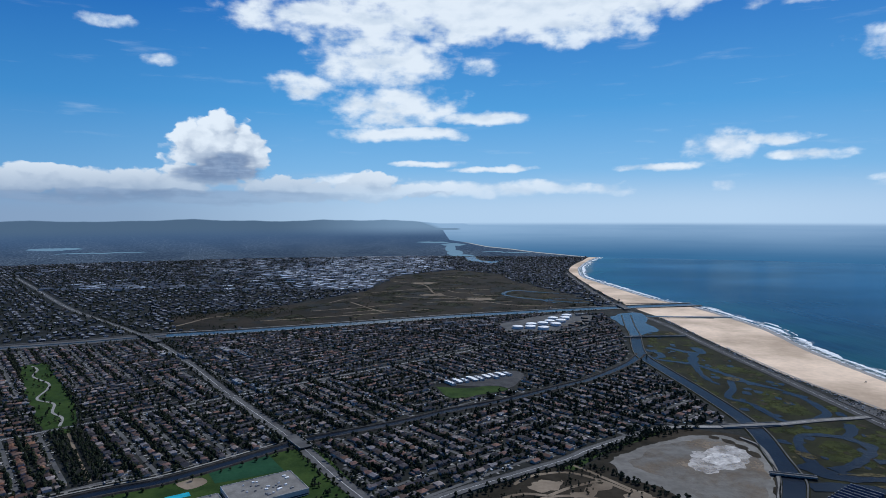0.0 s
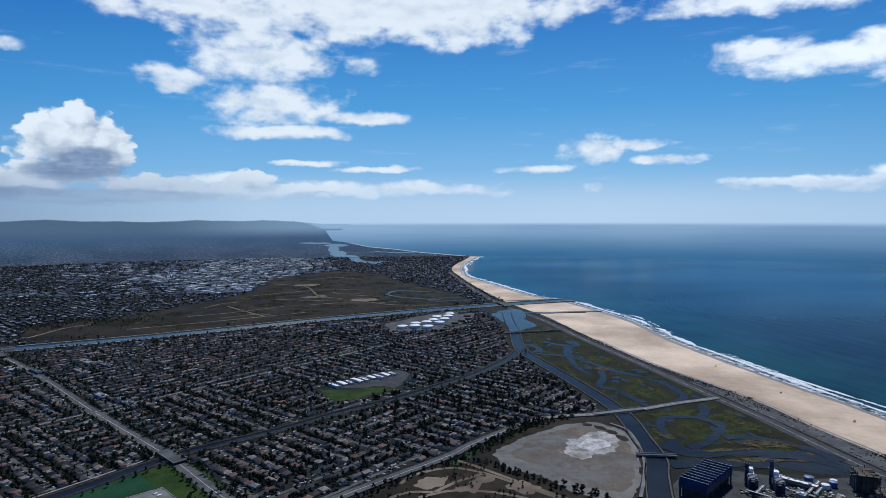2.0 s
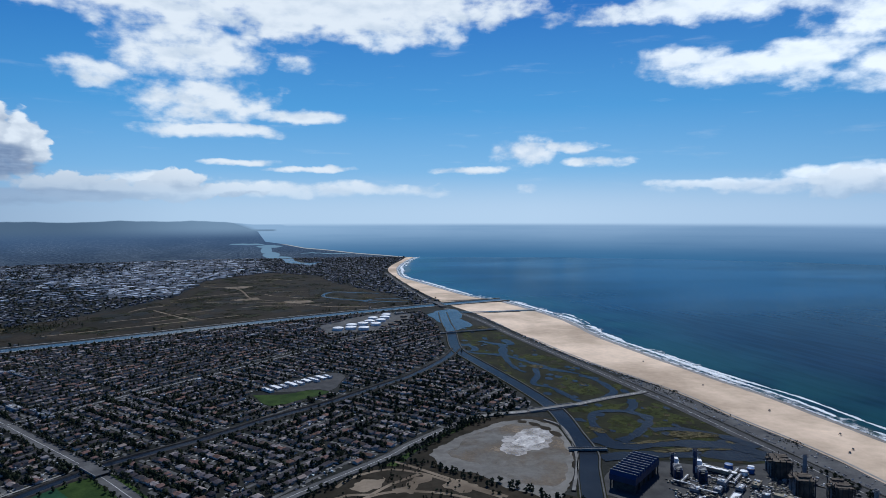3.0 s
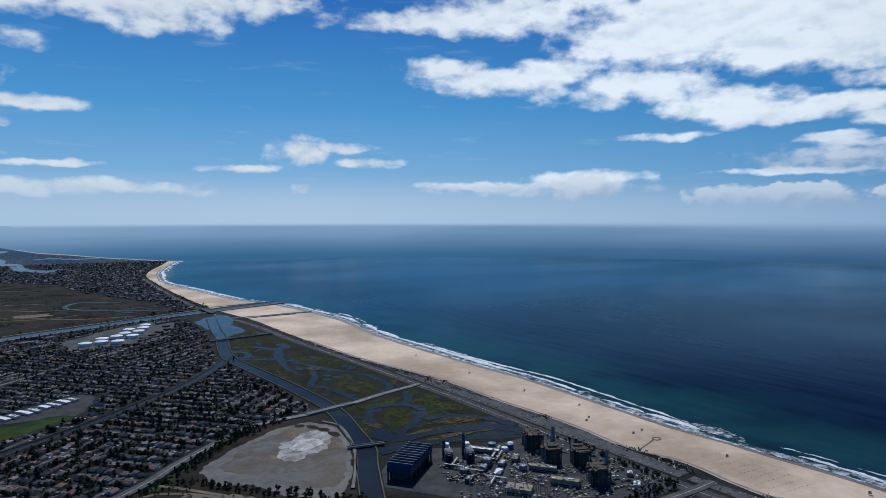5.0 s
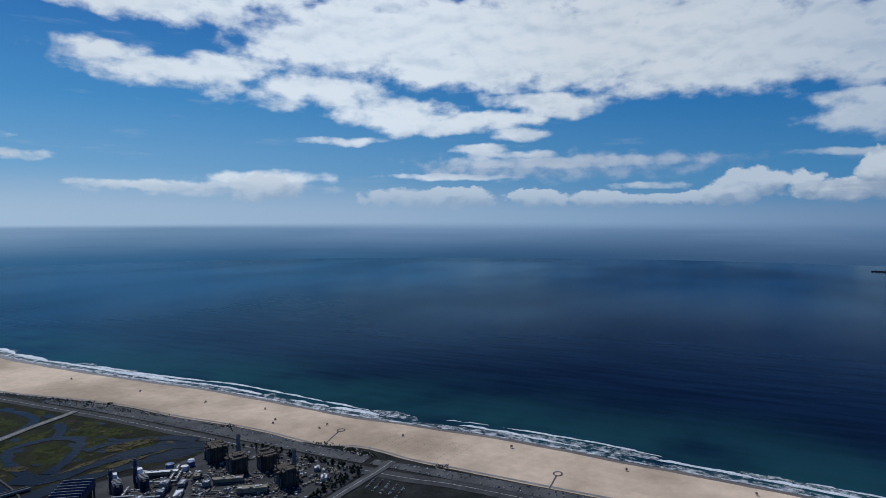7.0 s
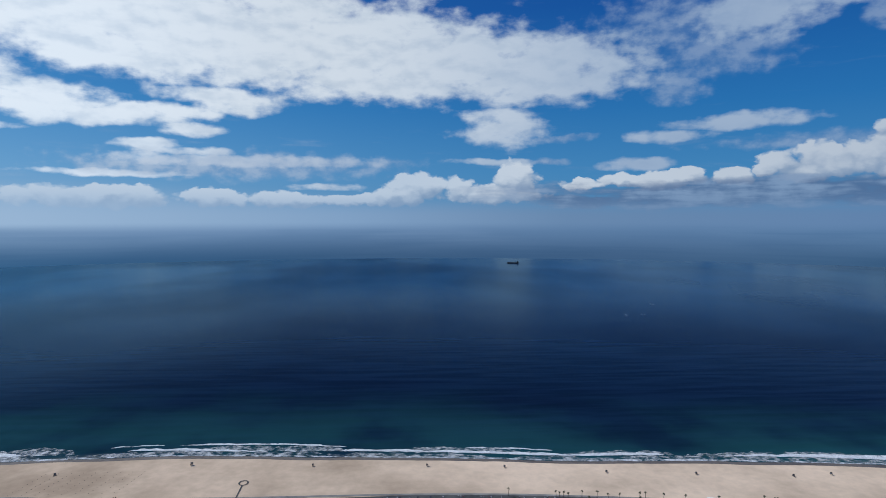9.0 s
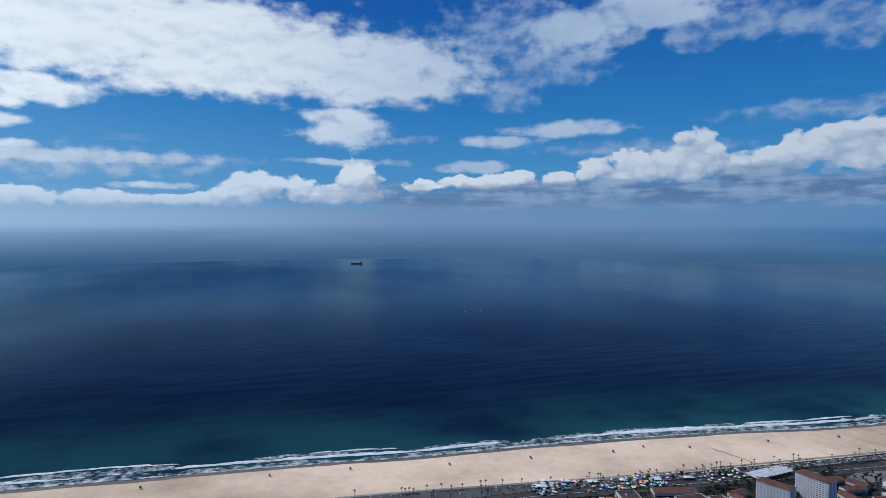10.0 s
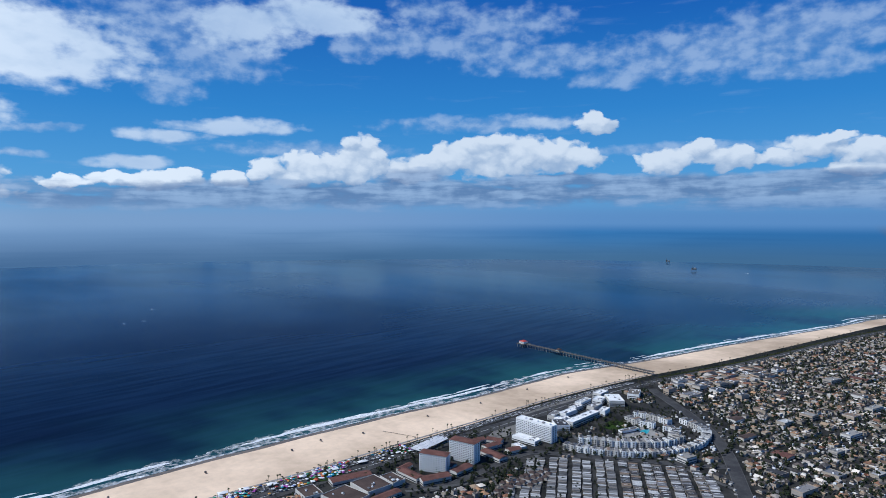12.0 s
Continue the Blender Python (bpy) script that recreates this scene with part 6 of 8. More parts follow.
plant(yard_x, yard_y, "lot_trees", "dark trees beside the hotel road", 0.5, 1.0)
plant(px_[ok], py_[ok], "hotel_trees", "dark trees and palms round the hotels", 0.5, 1.0)
ax_, ay_ = rng.uniform(270, 500, 1500), rng.uniform(-1060, -720, 1500)
SHOE = [smooth(q) for q in ([(459, -747), (433, -753), (405, -764), (374, -784), (347, -812), (329, -843), (321, -885), (327, -928), (348, -953), (382, -967)], [(456, -780), (429, -793), (402, -808), (372, -833), (354, -858), (349, -888)],
                            [(388, -912), (375, -918), (362, -902), (361, -880)], [(449, -914), (426, -910), (400, -913)], [(452, -946), (418, -953), (390, -944)])]
around = np.min([near(q, ax_, ay_) for q in SHOE], axis=0)
ok = inside(HORSESHOE, ax_, ay_) & (around > 9) & (near(WEST_ROAD, ax_, ay_) > 12) & (np.hypot(ax_ - 410, ay_ + 880) > 24) & (np.hypot(ax_ - 455, ay_ + 884) > 18)
plant(ax_[ok][:260], ay_[ok][:260], "garden_trees", "dark garden trees among the apartments", 0.5, 1.0)
n = len(cx)
pick = np.r_[np.nonzero(rng.random(n) < 0.9)[0], np.nonzero(rng.random(n) < 0.9)[0], np.nonzero(rng.random(n) < 0.7)[0]]
plant(cx[pick] + rng.normal(0, 6, len(pick)), cy[pick] + rng.normal(0, 6, len(pick)), "town_trees", "small dark trees between the town houses", 0.4, 1.2)
ux, uy = from_town(rng.uniform(-20, 1150, 16000), rng.uniform(-150, 1900, 16000))
az_u = np.degrees(np.arctan2(ux, uy))
ok = (az_u > 120) & (az_u < 178) & (np.hypot(ux, uy) > 600) & (ux < np.interp(-uy, -COAST_ROAD[:, 1], COAST_ROAD[:, 0]) - 13) & ~inside(HOTEL_GROUND, ux, uy) & ~inside(TRAILERS, ux, uy) & (near(PARK_ROAD, ux, uy) > 7) & (near(WEST_ROAD, ux, uy) > 8)
ux, uy = ux[ok], uy[ok]
n = len(ux)
setting("town_clutter", scatter(box_template(-0.5, -0.5, 0, 0.5, 0.5, 1, 0), ux, uy, 0.1, c_turn + rng.integers(0, 2, n) * math.pi / 2, rng.uniform(1.6, 5.0, n), rng.uniform(1.2, 3.0, n), rng.uniform(0.8, 3.4, n)), BITS, "garages, sheds, walls and parked vehicles between the houses", "stuff", "yard clutter")
bluff = COAST_ROAD[COAST_ROAD[:, 1] < -1180]
setting("bluff_green", strip(bluff, [(13, 0.5), (19, 0.62)], (0,)), REEDS, "dark green planted bluff between road and sand", category="lawn")
pts = np.concatenate([along_line(bluff, 9, 16, 2.0), along_line(COAST_ROAD[COAST_ROAD[:, 1] < -350], 14, -14, 2)])
plant(pts[:, 0], pts[:, 1], "bluff_trees", "shrubs and small trees along the coast road", 0.25, 0.55, 0.3)
for v in np.arange(-117, 2600, 117.0):
    a, b = (560 + 10 * BX[0] + v * BY[0], -500 + 10 * BX[1] + v * BY[1]), (560 + 1500 * BX[0] + v * BY[0], -500 + 1500 * BX[1] + v * BY[1])
    line = even(np.array([a, b]), 60)
    keep = ~inside(HORSESHOE, *line.T) & ~inside(HOTEL_GROUND, *line.T) & ~inside(TRAILERS, *line.T) & (near(COAST_ROAD[::2], *line.T) > 12)
    keep &= line[:, 0] < np.interp(-line[:, 1], -COAST_ROAD[:, 1], COAST_ROAD[:, 0])
    if keep.sum() > 12:
        run = line[np.nonzero(keep)[0][0]:]
        run = run[~inside(HORSESHOE, *run.T)]
        setting("side_street", strip(run, [(-3.2, 0.2), (3.2, 0.2)], (0,)), STREET, "grey street running up from the beach", category="road")


# ---- storage tanks, bridges, power plant ----
def strut(a, b, w, slot=0):
    """A square bar from point to point."""
    a, b = Vector(a), Vector(b)
    q = (b - a).to_track_quat("Z", "Y").to_matrix()
    v = [q @ Vector((x * w / 2, y * w / 2, 0)) + p for p in (a, b) for x, y in ((-1, -1), (1, -1), (1, 1), (-1, 1))]
    return template([tuple(p) for p in v], [(0, 1, 5, 4), (1, 2, 6, 5), (2, 3, 7, 6), (3, 0, 4, 7), (4, 5, 6, 7), (3, 2, 1, 0)], [slot] * 6)


def dome_template(r, z, rise, n=24, slot=0):
    rings = [(1.0, 0.0), (0.8, 0.42), (0.5, 0.78), (0.2, 0.97)]
    v = [(r * k * math.cos(2 * math.pi * i / n), r * k * math.sin(2 * math.pi * i / n), z + rise * q) for k, q in rings for i in range(n)] + [(0, 0, z + rise)]
    f = [(j * n + i, j * n + (i + 1) % n, (j + 1) * n + (i + 1) % n, (j + 1) * n + i) for j in range(3) for i in range(n)] + [(3 * n + i, 3 * n + (i + 1) % n, 4 * n) for i in range(n)]
    return template(v, f, [slot] * len(f))


def tank(x, y, r, h, wall, roof, label, group, rise=None):
    t = thing("storage_tank", label, "tank", pose(x, y, 0), group)
    part("shell", cyl_template(r, r, 0, h, 28, 0, False), wall, t)
    part("dome", dome_template(r * 1.01, h, rise or r * 0.16, 28), roof, t)
    part("rim", strip(np.array([(r * 1.02 * math.cos(a), r * 1.02 * math.sin(a)) for a in np.linspace(0, 2 * math.pi, 29)]), [(-0.25, h - 0.4), (-0.25, h + 0.2), (0.25, h + 0.2), (0.25, h - 0.4)], (0, 0, 0)), GREY, t)
    part("ladder", merge([strut((r + 0.2, -0.5, 0), (r + 0.2, -0.5, h + 0.6), 0.18), strut((r + 0.2, 0.5, 0), (r + 0.2, 0.5, h + 0.6), 0.18)] + [strut((r + 0.2, -0.5, q), (r + 0.2, 0.5, q), 0.12) for q in np.arange(0.6, h, 0.9)]), GREY, t)
    return t


setting("tank_yard", patch(TANK_YARD, 0.25, 4, 9), STREET, "grey paved ground of the storage tank yard", category="ground")
for x, y in ((212, 1765), (248, 1768), (283, 1752), (256, 1810), (292, 1826), (328, 1812), (318, 1860), (354, 1872), (338, 1916), (376, 1922), (390, 1966)):
    tank(x, y, 15.5, 7, WHITE, WHITE, "wide white storage tank with a shallow dome", "tank yard")
for x, y in ((430, 1880), (402, 1850), (376, 1812), (440, 1935), (348, 1778)):
    tank(x, y, 11, 4.5, RUST, RUST, "low dark weathered storage tank", "tank yard")


def hall(name, label, category, x, y, w, d, h, turn, wall, roof, units=4, group="", seed=0, pitched=0.0):
    """A flat or low-pitched building with a parapet and roof machines."""
    r = random.Random(seed * 97 + int(x) + int(y))
    t = thing(name, label, category, pose(x, y, 0, 0, 0, turn), group)
    part("wall", box_template(-w / 2, -d / 2, 0, w / 2, d / 2, h - 0.3, 0), wall, t)
    if pitched:
        v, f, s = gable_house(w, d, h - 0.3, pitched, 0.5)
        keep = s == 1
        part("roof", (v, f[keep], s[keep] * 0), roof, t)
    for k in range(int(h // 4.2)):
        z = 1.0 + k * 3.2
        for a, b, c, e in ((-w / 2 + 0.8, d / 2 - 0.02, w / 2 - 0.8, d / 2 + 0.1), (-w / 2 - 0.1, -d / 2 + 0.8, -w / 2 + 0.02, d / 2 - 0.8), (w / 2 - 0.02, -d / 2 + 0.8, w / 2 + 0.1, d / 2 - 0.8), (-w / 2 + 0.8, -d / 2 - 0.1, w / 2 - 0.8, -d / 2 + 0.02)):
            part("window_band", box_template(a, b, z, c, e, z + 1.4, 0, True), WINDOW, t)
    if not pitched:
        part("roof", box_template(-w / 2 + 0.4, -d / 2 + 0.4, h - 0.3, w / 2 - 0.4, d / 2 - 0.4, h, 0), roof, t)
        rail = [(-w / 2, -d / 2, w / 2, -d / 2 + 0.4), (-w / 2, d / 2 - 0.4, w / 2, d / 2), (-w / 2, -d / 2 + 0.4, -w / 2 + 0.4, d / 2 - 0.4), (w / 2 - 0.4, -d / 2 + 0.4, w / 2, d / 2 - 0.4)]
        part("parapet", merge([box_template(a, b, h - 0.3, c, e, h + 0.7) for a, b, c, e in rail]), wall, t)
        for i in range(units):
            u, v = r.uniform(-0.4, 0.4) * w, r.uniform(-0.38, 0.38) * d
            q = r.uniform(0.8, 2.2)
            part("roof_unit", merge([box_template(u - q, v - q * 0.7, h, u + q, v + q * 0.7, h + 1.1, 0, True), moved(cyl_template(q * 0.5, q * 0.5, 0, 0.25, 8), u, v, h + 1.1)]), GREY if i % 2 else WHITE, t)
    return t


TOWN_TURN = math.degrees(grid_turn)
# river-side workshops, shops and the school
for i, (x, y, w, d) in enumerate(((120, 1800, 40, 16), (60, 1775, 34, 14), (20, 1850, 36, 18), (100, 1880, 44, 18), (150, 1925, 36, 14), (-60, 1800, 50, 14), (-140, 1755, 40, 14), (-250, 1715, 60, 12), (440, 2000, 30, 14), (400, 2010, 26, 12), (-20, 1740, 22, 14))):
    hall("workshop", "low pale-roofed workshop beside the river levee", "building", x, y, w, d, 5, TOWN_TURN - 18, WALL_EACH, PALE_EACH, 3, "river workshops", i)
for i in range(9):
    hall("school_building", "long low school block with a white roof", "school", 12 + i * 14.5, 1180 + i * 8.2 + (i % 2) * 5, 8, 32 - (i % 3) * 5, 4, TOWN_TURN - 8, STUCCO, WHITE, 3, "school blocks", i, 0.8 if i % 2 else 0.0)
for i, (x, y, w, d) in enumerate(((-590, 1415, 55, 16), (-650, 1440, 40, 18), (-520, 1480, 50, 14), (-480, 1455, 50, 10), (-450, 1420, 50, 10), (-500, 1390, 50, 10), (-345, 1150, 46, 12), (-330, 1125, 40, 9), (-395, 1190, 34, 12))):
    hall("shop_block", "long low shop building with a pale flat roof", "building", x, y, w, d, 4.5, TOWN_TURN + 90, STUCCO, PALE_EACH, 4, "shops", i)
hall("sports_hall", "large flat-roofed grey school hall with white roof units", "school", -207, 708, 84, 62, 7, TOWN_TURN - 6, STUCCO, PALE_ROAD, 26, "", 3)
hall("sports_hall", "flat-roofed grey school wing beside the field", "school", -270, 676, 46, 22, 5, TOWN_TURN - 6, STUCCO, PALE_ROAD, 8, "", 4)
setting("swimming_pool", flat([(-318, 698), (-296, 712), (-290, 702), (-312, 688)], 0.45), POOL, "bright turquoise swimming pool", category="pool")


def bridge(label, a, b, half, z, spans, top=None):
    """A road bridge: deck, parapets and piers."""
    a, b = np.array(a, float), np.array(b, float)
    length, turn = np.hypot(*(b - a)), math.degrees(math.atan2(b[1] - a[1], b[0] - a[0]))
    t = thing("bridge", label, "bridge", pose(*((a + b) / 2), 0, 0, 0, turn))
    part("deck", box_template(-length / 2, -half, z - 1.1, length / 2, half, z, 0, True), top or STREET, t, "grey road deck")
    for s in (-1, 1):
        part("parapet", box_template(-length / 2, s * half - 0.35 + s * 0.36, z - 1.3, length / 2, s * half + 0.35 + s * 0.36, z + 1.0, 0, True), CONCRETE, t)
    for i in range(1, spans):
        u = -length / 2 + i * length / spans
        part("pier", merge([box_template(u - 0.7, -half * 0.9, z - 2.0, u + 0.7, half * 0.9, z - 1.1, 0, True)] + [moved(cyl_template(0.7, 0.7, 0.2, z - 2.0, 8), u, q * half * 0.65) for q in (-1, 0, 1)]), CONCRETE, t)
    return t


bridge("concrete road bridge over the wide river", (-810, 1672), (-722, 1570), 9.5, 4.6, 5)
bridge("coast highway bridge over the river mouth", (622, 2230), (622, 2095), 10, 4.6, 6)
bridge("low pale bridge across the lagoon", (470, 1626), (640, 1640), 5, 3.0, 9)
bridge("pale causeway bridge over the tidal channel", (420, 929.5), (510, 940), 6.2, 2.2, 4, PALE_ROAD)
bridge("narrow service bridge over the tidal channel", (402, 757), (452, 742), 3, 3.0, 3)
bridge("avenue bridge over the flood channel", (-222, 893), (-188, 846), 9.5, 3.2, 2)
jet = [np.array([(660, 2250), (760, 2255), (850, 2270)], float), np.array([(650, 1938), (740, 1936), (840, 1934)], float)]
for line in jet:
    setting("jetty", strip(smooth(line), [(-6, -1.0), (-2, 1.6), (2, 1.6), (6, -1.0)], (0, 0, 0)), ROCK, "dark rock jetty beside the river mouth", category="jetty")

PLANT_TURN = 35.5
setting("plant_yard", patch([(395, 600), (380, 640), (460, 702), (560, 652), (640, 640), (668, 600), (664, 430), (560, 425), (480, 480)], 0.22, 2, 4), ASPHALT, "dark paved yard of the power plant", category="paving")
cooler = thing("cooling_hall", "navy-clad power plant hall with a ridged roof", "power plant", pose(433, 648, 0, 0, 0, PLANT_TURN))
part("hall", box_template(-39, -16, 10.5, 39, 16, 17, 0, True), BLUE, cooler)
for i in range(6):
    for s in (-1, 1):
        part("column", box_template(-38 + i * 15.2 - 0.8, s * 14.5 - 0.8, 0, -38 + i * 15.2 + 0.8, s * 14.5 + 0.8, 10.5), DARK, cooler)
part("plinth", box_template(-36, -13, 0, 36, 13, 10.4), DARK, cooler)
for i in range(10):
    u = -39 + 3.9 + i * 7.8
    part("ridge", template([(u - 3.6, -16, 17), (u + 3.6, -16, 17), (u + 3.6, 16, 17), (u - 3.6, 16, 17), (u, -16, 21.5), (u, 16, 21.5)], [(0, 1, 4), (2, 3, 5), (1, 2, 5, 4), (3, 0, 4, 5)], [0] * 4), BLUE, cooler)
    part("ridge_pipe", strut((u, -16.5, 21.7), (u, 16.5, 21.7), 0.7), GREY, cooler, "pale steam duct along the ridge")


def stack(x, y, r, h, mat, label):
    t = thing("chimney_stack", label, "chimney", pose(x, y, 0), "plant stacks")
    part("shaft", cyl_template(r, r * 0.86, 0, h, 18, 0, False), mat, t)
    part("liner", cyl_template(r * 0.72, r * 0.72, h - 2, h - 0.5, 18), DARK, t)
    for q in (0.62, 0.93):
        part("gallery", strip(np.array([(r * 1.25 * math.cos(a), r * 1.25 * math.sin(a)) for a in np.linspace(0, 2 * math.pi, 19)]), [(-0.5, h * q), (-0.5, h * q + 1.0), (-0.35, h * q + 1.0), (-0.3, h * q + 0.2), (0.6, h * q + 0.2), (0.6, h * q)], (0,) * 5), GREY, t)
    return t


stack(495, 660, 2.4, 23, BLUE, "short navy steel chimney above the new plant")
stack(519, 648, 2.6, 29.5, BLUE, "navy steel chimney above the new plant")
stack(622, 582, 2.6, 35, GREY, "tall grey concrete chimney beside the old boilers")
stack(614, 485, 2.7, 34, GREY, "tall grey concrete chimney beside the old boilers")


def boiler(x, y, w, d, h, turn, seed):
    """An open steel boiler house: columns, decks, bracing, drums and ducts."""
    r = random.Random(seed)
    t = thing("boiler_house", "weathered open steel boiler house full of pipes", "power plant", pose(x, y, 0, 0, 0, turn), "boilers")
    us, vs = np.linspace(-w / 2, w / 2, 5), np.linspace(-d / 2, d / 2, 4)
    for u in us:
        for v in vs:
            part("column", box_template(u - 0.45, v - 0.45, 0, u + 0.45, v + 0.45, h * r.uniform(0.86, 1.0)), DARK, t)
    for k in range(1, 7):
        z = h * k / 7
        part("deck", box_template(-w / 2 + r.uniform(0, 3), -d / 2 - 0.6, z, w / 2 - r.uniform(0, 3), d / 2 + 0.6, z + 0.4, 0, True), RUST, t)
    for k in range(6):
        z0, z1 = h * k / 7, h * (k + 1) / 7
        for v in (vs[0], vs[-1]):
            part("brace", strut((us[k % 4], v, z0), (us[k % 4 + 1], v, z1), 0.5), DARK, t)
    for k in range(4):
        u = us[k] + w / 8
        part("furnace", box_template(u - w * 0.1, -d * 0.34, 1, u + w * 0.1, d * 0.34, h * r.uniform(0.75, 0.97), 0), RUST, t, "rust-stained furnace casing")
    for k in range(7):
        u, v = r.uniform(-w / 2, w / 2), r.choice((-1, 1)) * d * 0.55
        part("pipe", merge([moved(cyl_template(0.7, 0.7, 0, h * r.uniform(0.4, 0.9), 8), u, v), strut((u, v, h * 0.4), (u, 0, h * 0.4), 1.2)]), GREY, t)
    for k in range(3):
        u = r.uniform(-w * 0.4, w * 0.4)
        part("duct", strut((u, -d / 2, h * 0.9), (u + 3, d / 2 + 4, h * 0.72), 2.6), RUST, t)
    return t


boiler(612, 610, 30, 20, 25, 62, 1)
boiler(596, 560, 26, 18, 23, 62, 2)
boiler(618, 530, 26, 18, 24, 62, 3)
boiler(590, 478, 28, 18, 24, 62, 4)


def generator(x, y, turn):
    """A heat-recovery unit: casing, inlet duct, pipe rack and stair tower."""
    t = thing("heat_boiler", "dark blue-grey boiler casing under a chimney", "power plant", pose(x, y, 0, 0, 0, turn), "new plant units")
    part("casing", box_template(-9, -5, 0, 9, 5, 13), BLUE, t)
    part("inlet", template([(-20, -2.5, 0), (-20, 2.5, 0), (-20, 2.5, 6), (-20, -2.5, 6), (-9, -5, 0), (-9, 5, 0), (-9, 5, 12), (-9, -5, 12)], [(0, 1, 2, 3), (0, 3, 7, 4), (2, 1, 5, 6), (3, 2, 6, 7)], [0] * 4), GREY, t)
    part("turbine_hall", box_template(-32, -5, 0, -20, 5, 8), WHITE, t, "white turbine enclosure")
    part("filter_house", box_template(-34, -4, 8, -26, 4, 13, 0, True), WHITE, t)
    for u in (-6, -2, 2, 6):
        part("drum", strut((u, -4.5, 14), (u, 4.5, 14), 1.8), GREY, t)
    part("stair_tower", merge([strut((10 + a, -3 + b, 0), (10 + a, -3 + b, 15), 0.3) for a in (0, 3) for b in (0, 4)] + [box_template(9.8, -3.2, z, 13.2, 1.2, z + 0.2, 0, True) for z in (3, 6, 9, 12, 15)]), DARK, t)
    return t


generator(488, 640, 240)
generator(512, 626, 240)
tank(563, 640, 5, 8, BRIGHT_BLUE, BRIGHT_BLUE, "blue water tank beside the plant sheds", "plant tanks")
tank(584, 626, 4.4, 6, BRIGHT_BLUE, BRIGHT_BLUE, "blue water tank beside the plant sheds", "plant tanks")
tank(570, 622, 4.6, 5.5, WHITE, WHITE, "small white tank beside the plant sheds", "plant tanks")
tank(592, 634, 4.0, 4, WHITE, WHITE, "small white tank beside the plant sheds", "plant tanks")
for i, (x, y, w, d, h, m, rf) in enumerate(((545, 634, 40, 9, 6, TAN, WHITE), (536, 655, 12, 8, 4, STUCCO, WHITE), (520, 600, 14, 10, 9, GREY, GREY), (505, 590, 12, 8, 6, GREY, GREY), (535, 588, 16, 8, 5, GREY, GREY), (512, 570, 20, 9, 4, GREY, WHITE),
                                              (482, 600, 12, 10, 5, GREY, GREY), (499, 519, 30, 20, 6, TAN, TAN), (470, 575, 14, 8, 5, DARK, GREY), (545, 560, 10, 8, 7, GREY, GREY), (560, 590, 18, 8, 5, TAN, TAN), (556, 500, 34, 12, 7, TAN, TAN), (565, 545, 34, 10, 6, TAN, TAN), (620, 445, 14, 8, 4, STUCCO, WHITE), (640, 470, 10, 7, 4, GREY, WHITE))):
    hall("plant_shed", "pale-roofed shed in the power plant yard", "building", x, y, w, d, h, -55 if w > 20 else 35, m, rf, 5, "plant sheds", i)
for i in range(9):
    a = random.Random(i)
    x, y = 505 + a.uniform(-40, 60), 590 + a.uniform(-45, 40)
    rack = thing("pipe_rack", "grey steel pipe rack in the plant yard", "pipe rack", pose(x, y, 0, 0, 0, 35 + 90 * (i % 2)), "pipe racks")
    for u in (-12, -4, 4, 12):
        part("frame", merge([strut((u, -2, 0), (u, -2, 5), 0.4), strut((u, 2, 0), (u, 2, 5), 0.4), strut((u, -2, 4.6), (u, 2, 4.6), 0.35)]), DARK, rack)
    for v in (-1.3, 0, 1.3):
        part("pipe", strut((-13, v, 5.0), (13, v, 5.0), 0.7), GREY if v else WHITE, rack)
pylon = thing("switch_mast", "slim steel switchyard mast", "mast", pose(470, 520, 0), "switchyard masts")
part("leg", merge([strut((sx * 1.2, sy * 1.2, 0), (sx * 0.2, sy * 0.2, 15), 0.22) for sx in (-1, 1) for sy in (-1, 1)]), GREY, pylon)
part("arm", merge([strut((-4, 0, 13), (4, 0, 13), 0.25), strut((-3, 0, 10), (3, 0, 10), 0.25)]), GREY, pylon)
for i in range(1, 26):
    copy_thing(pylon, pose(455 + (i % 6) * 13, 500 + (i // 6) * 14 - (i % 6) * 7, 0, 0, 0, 35))


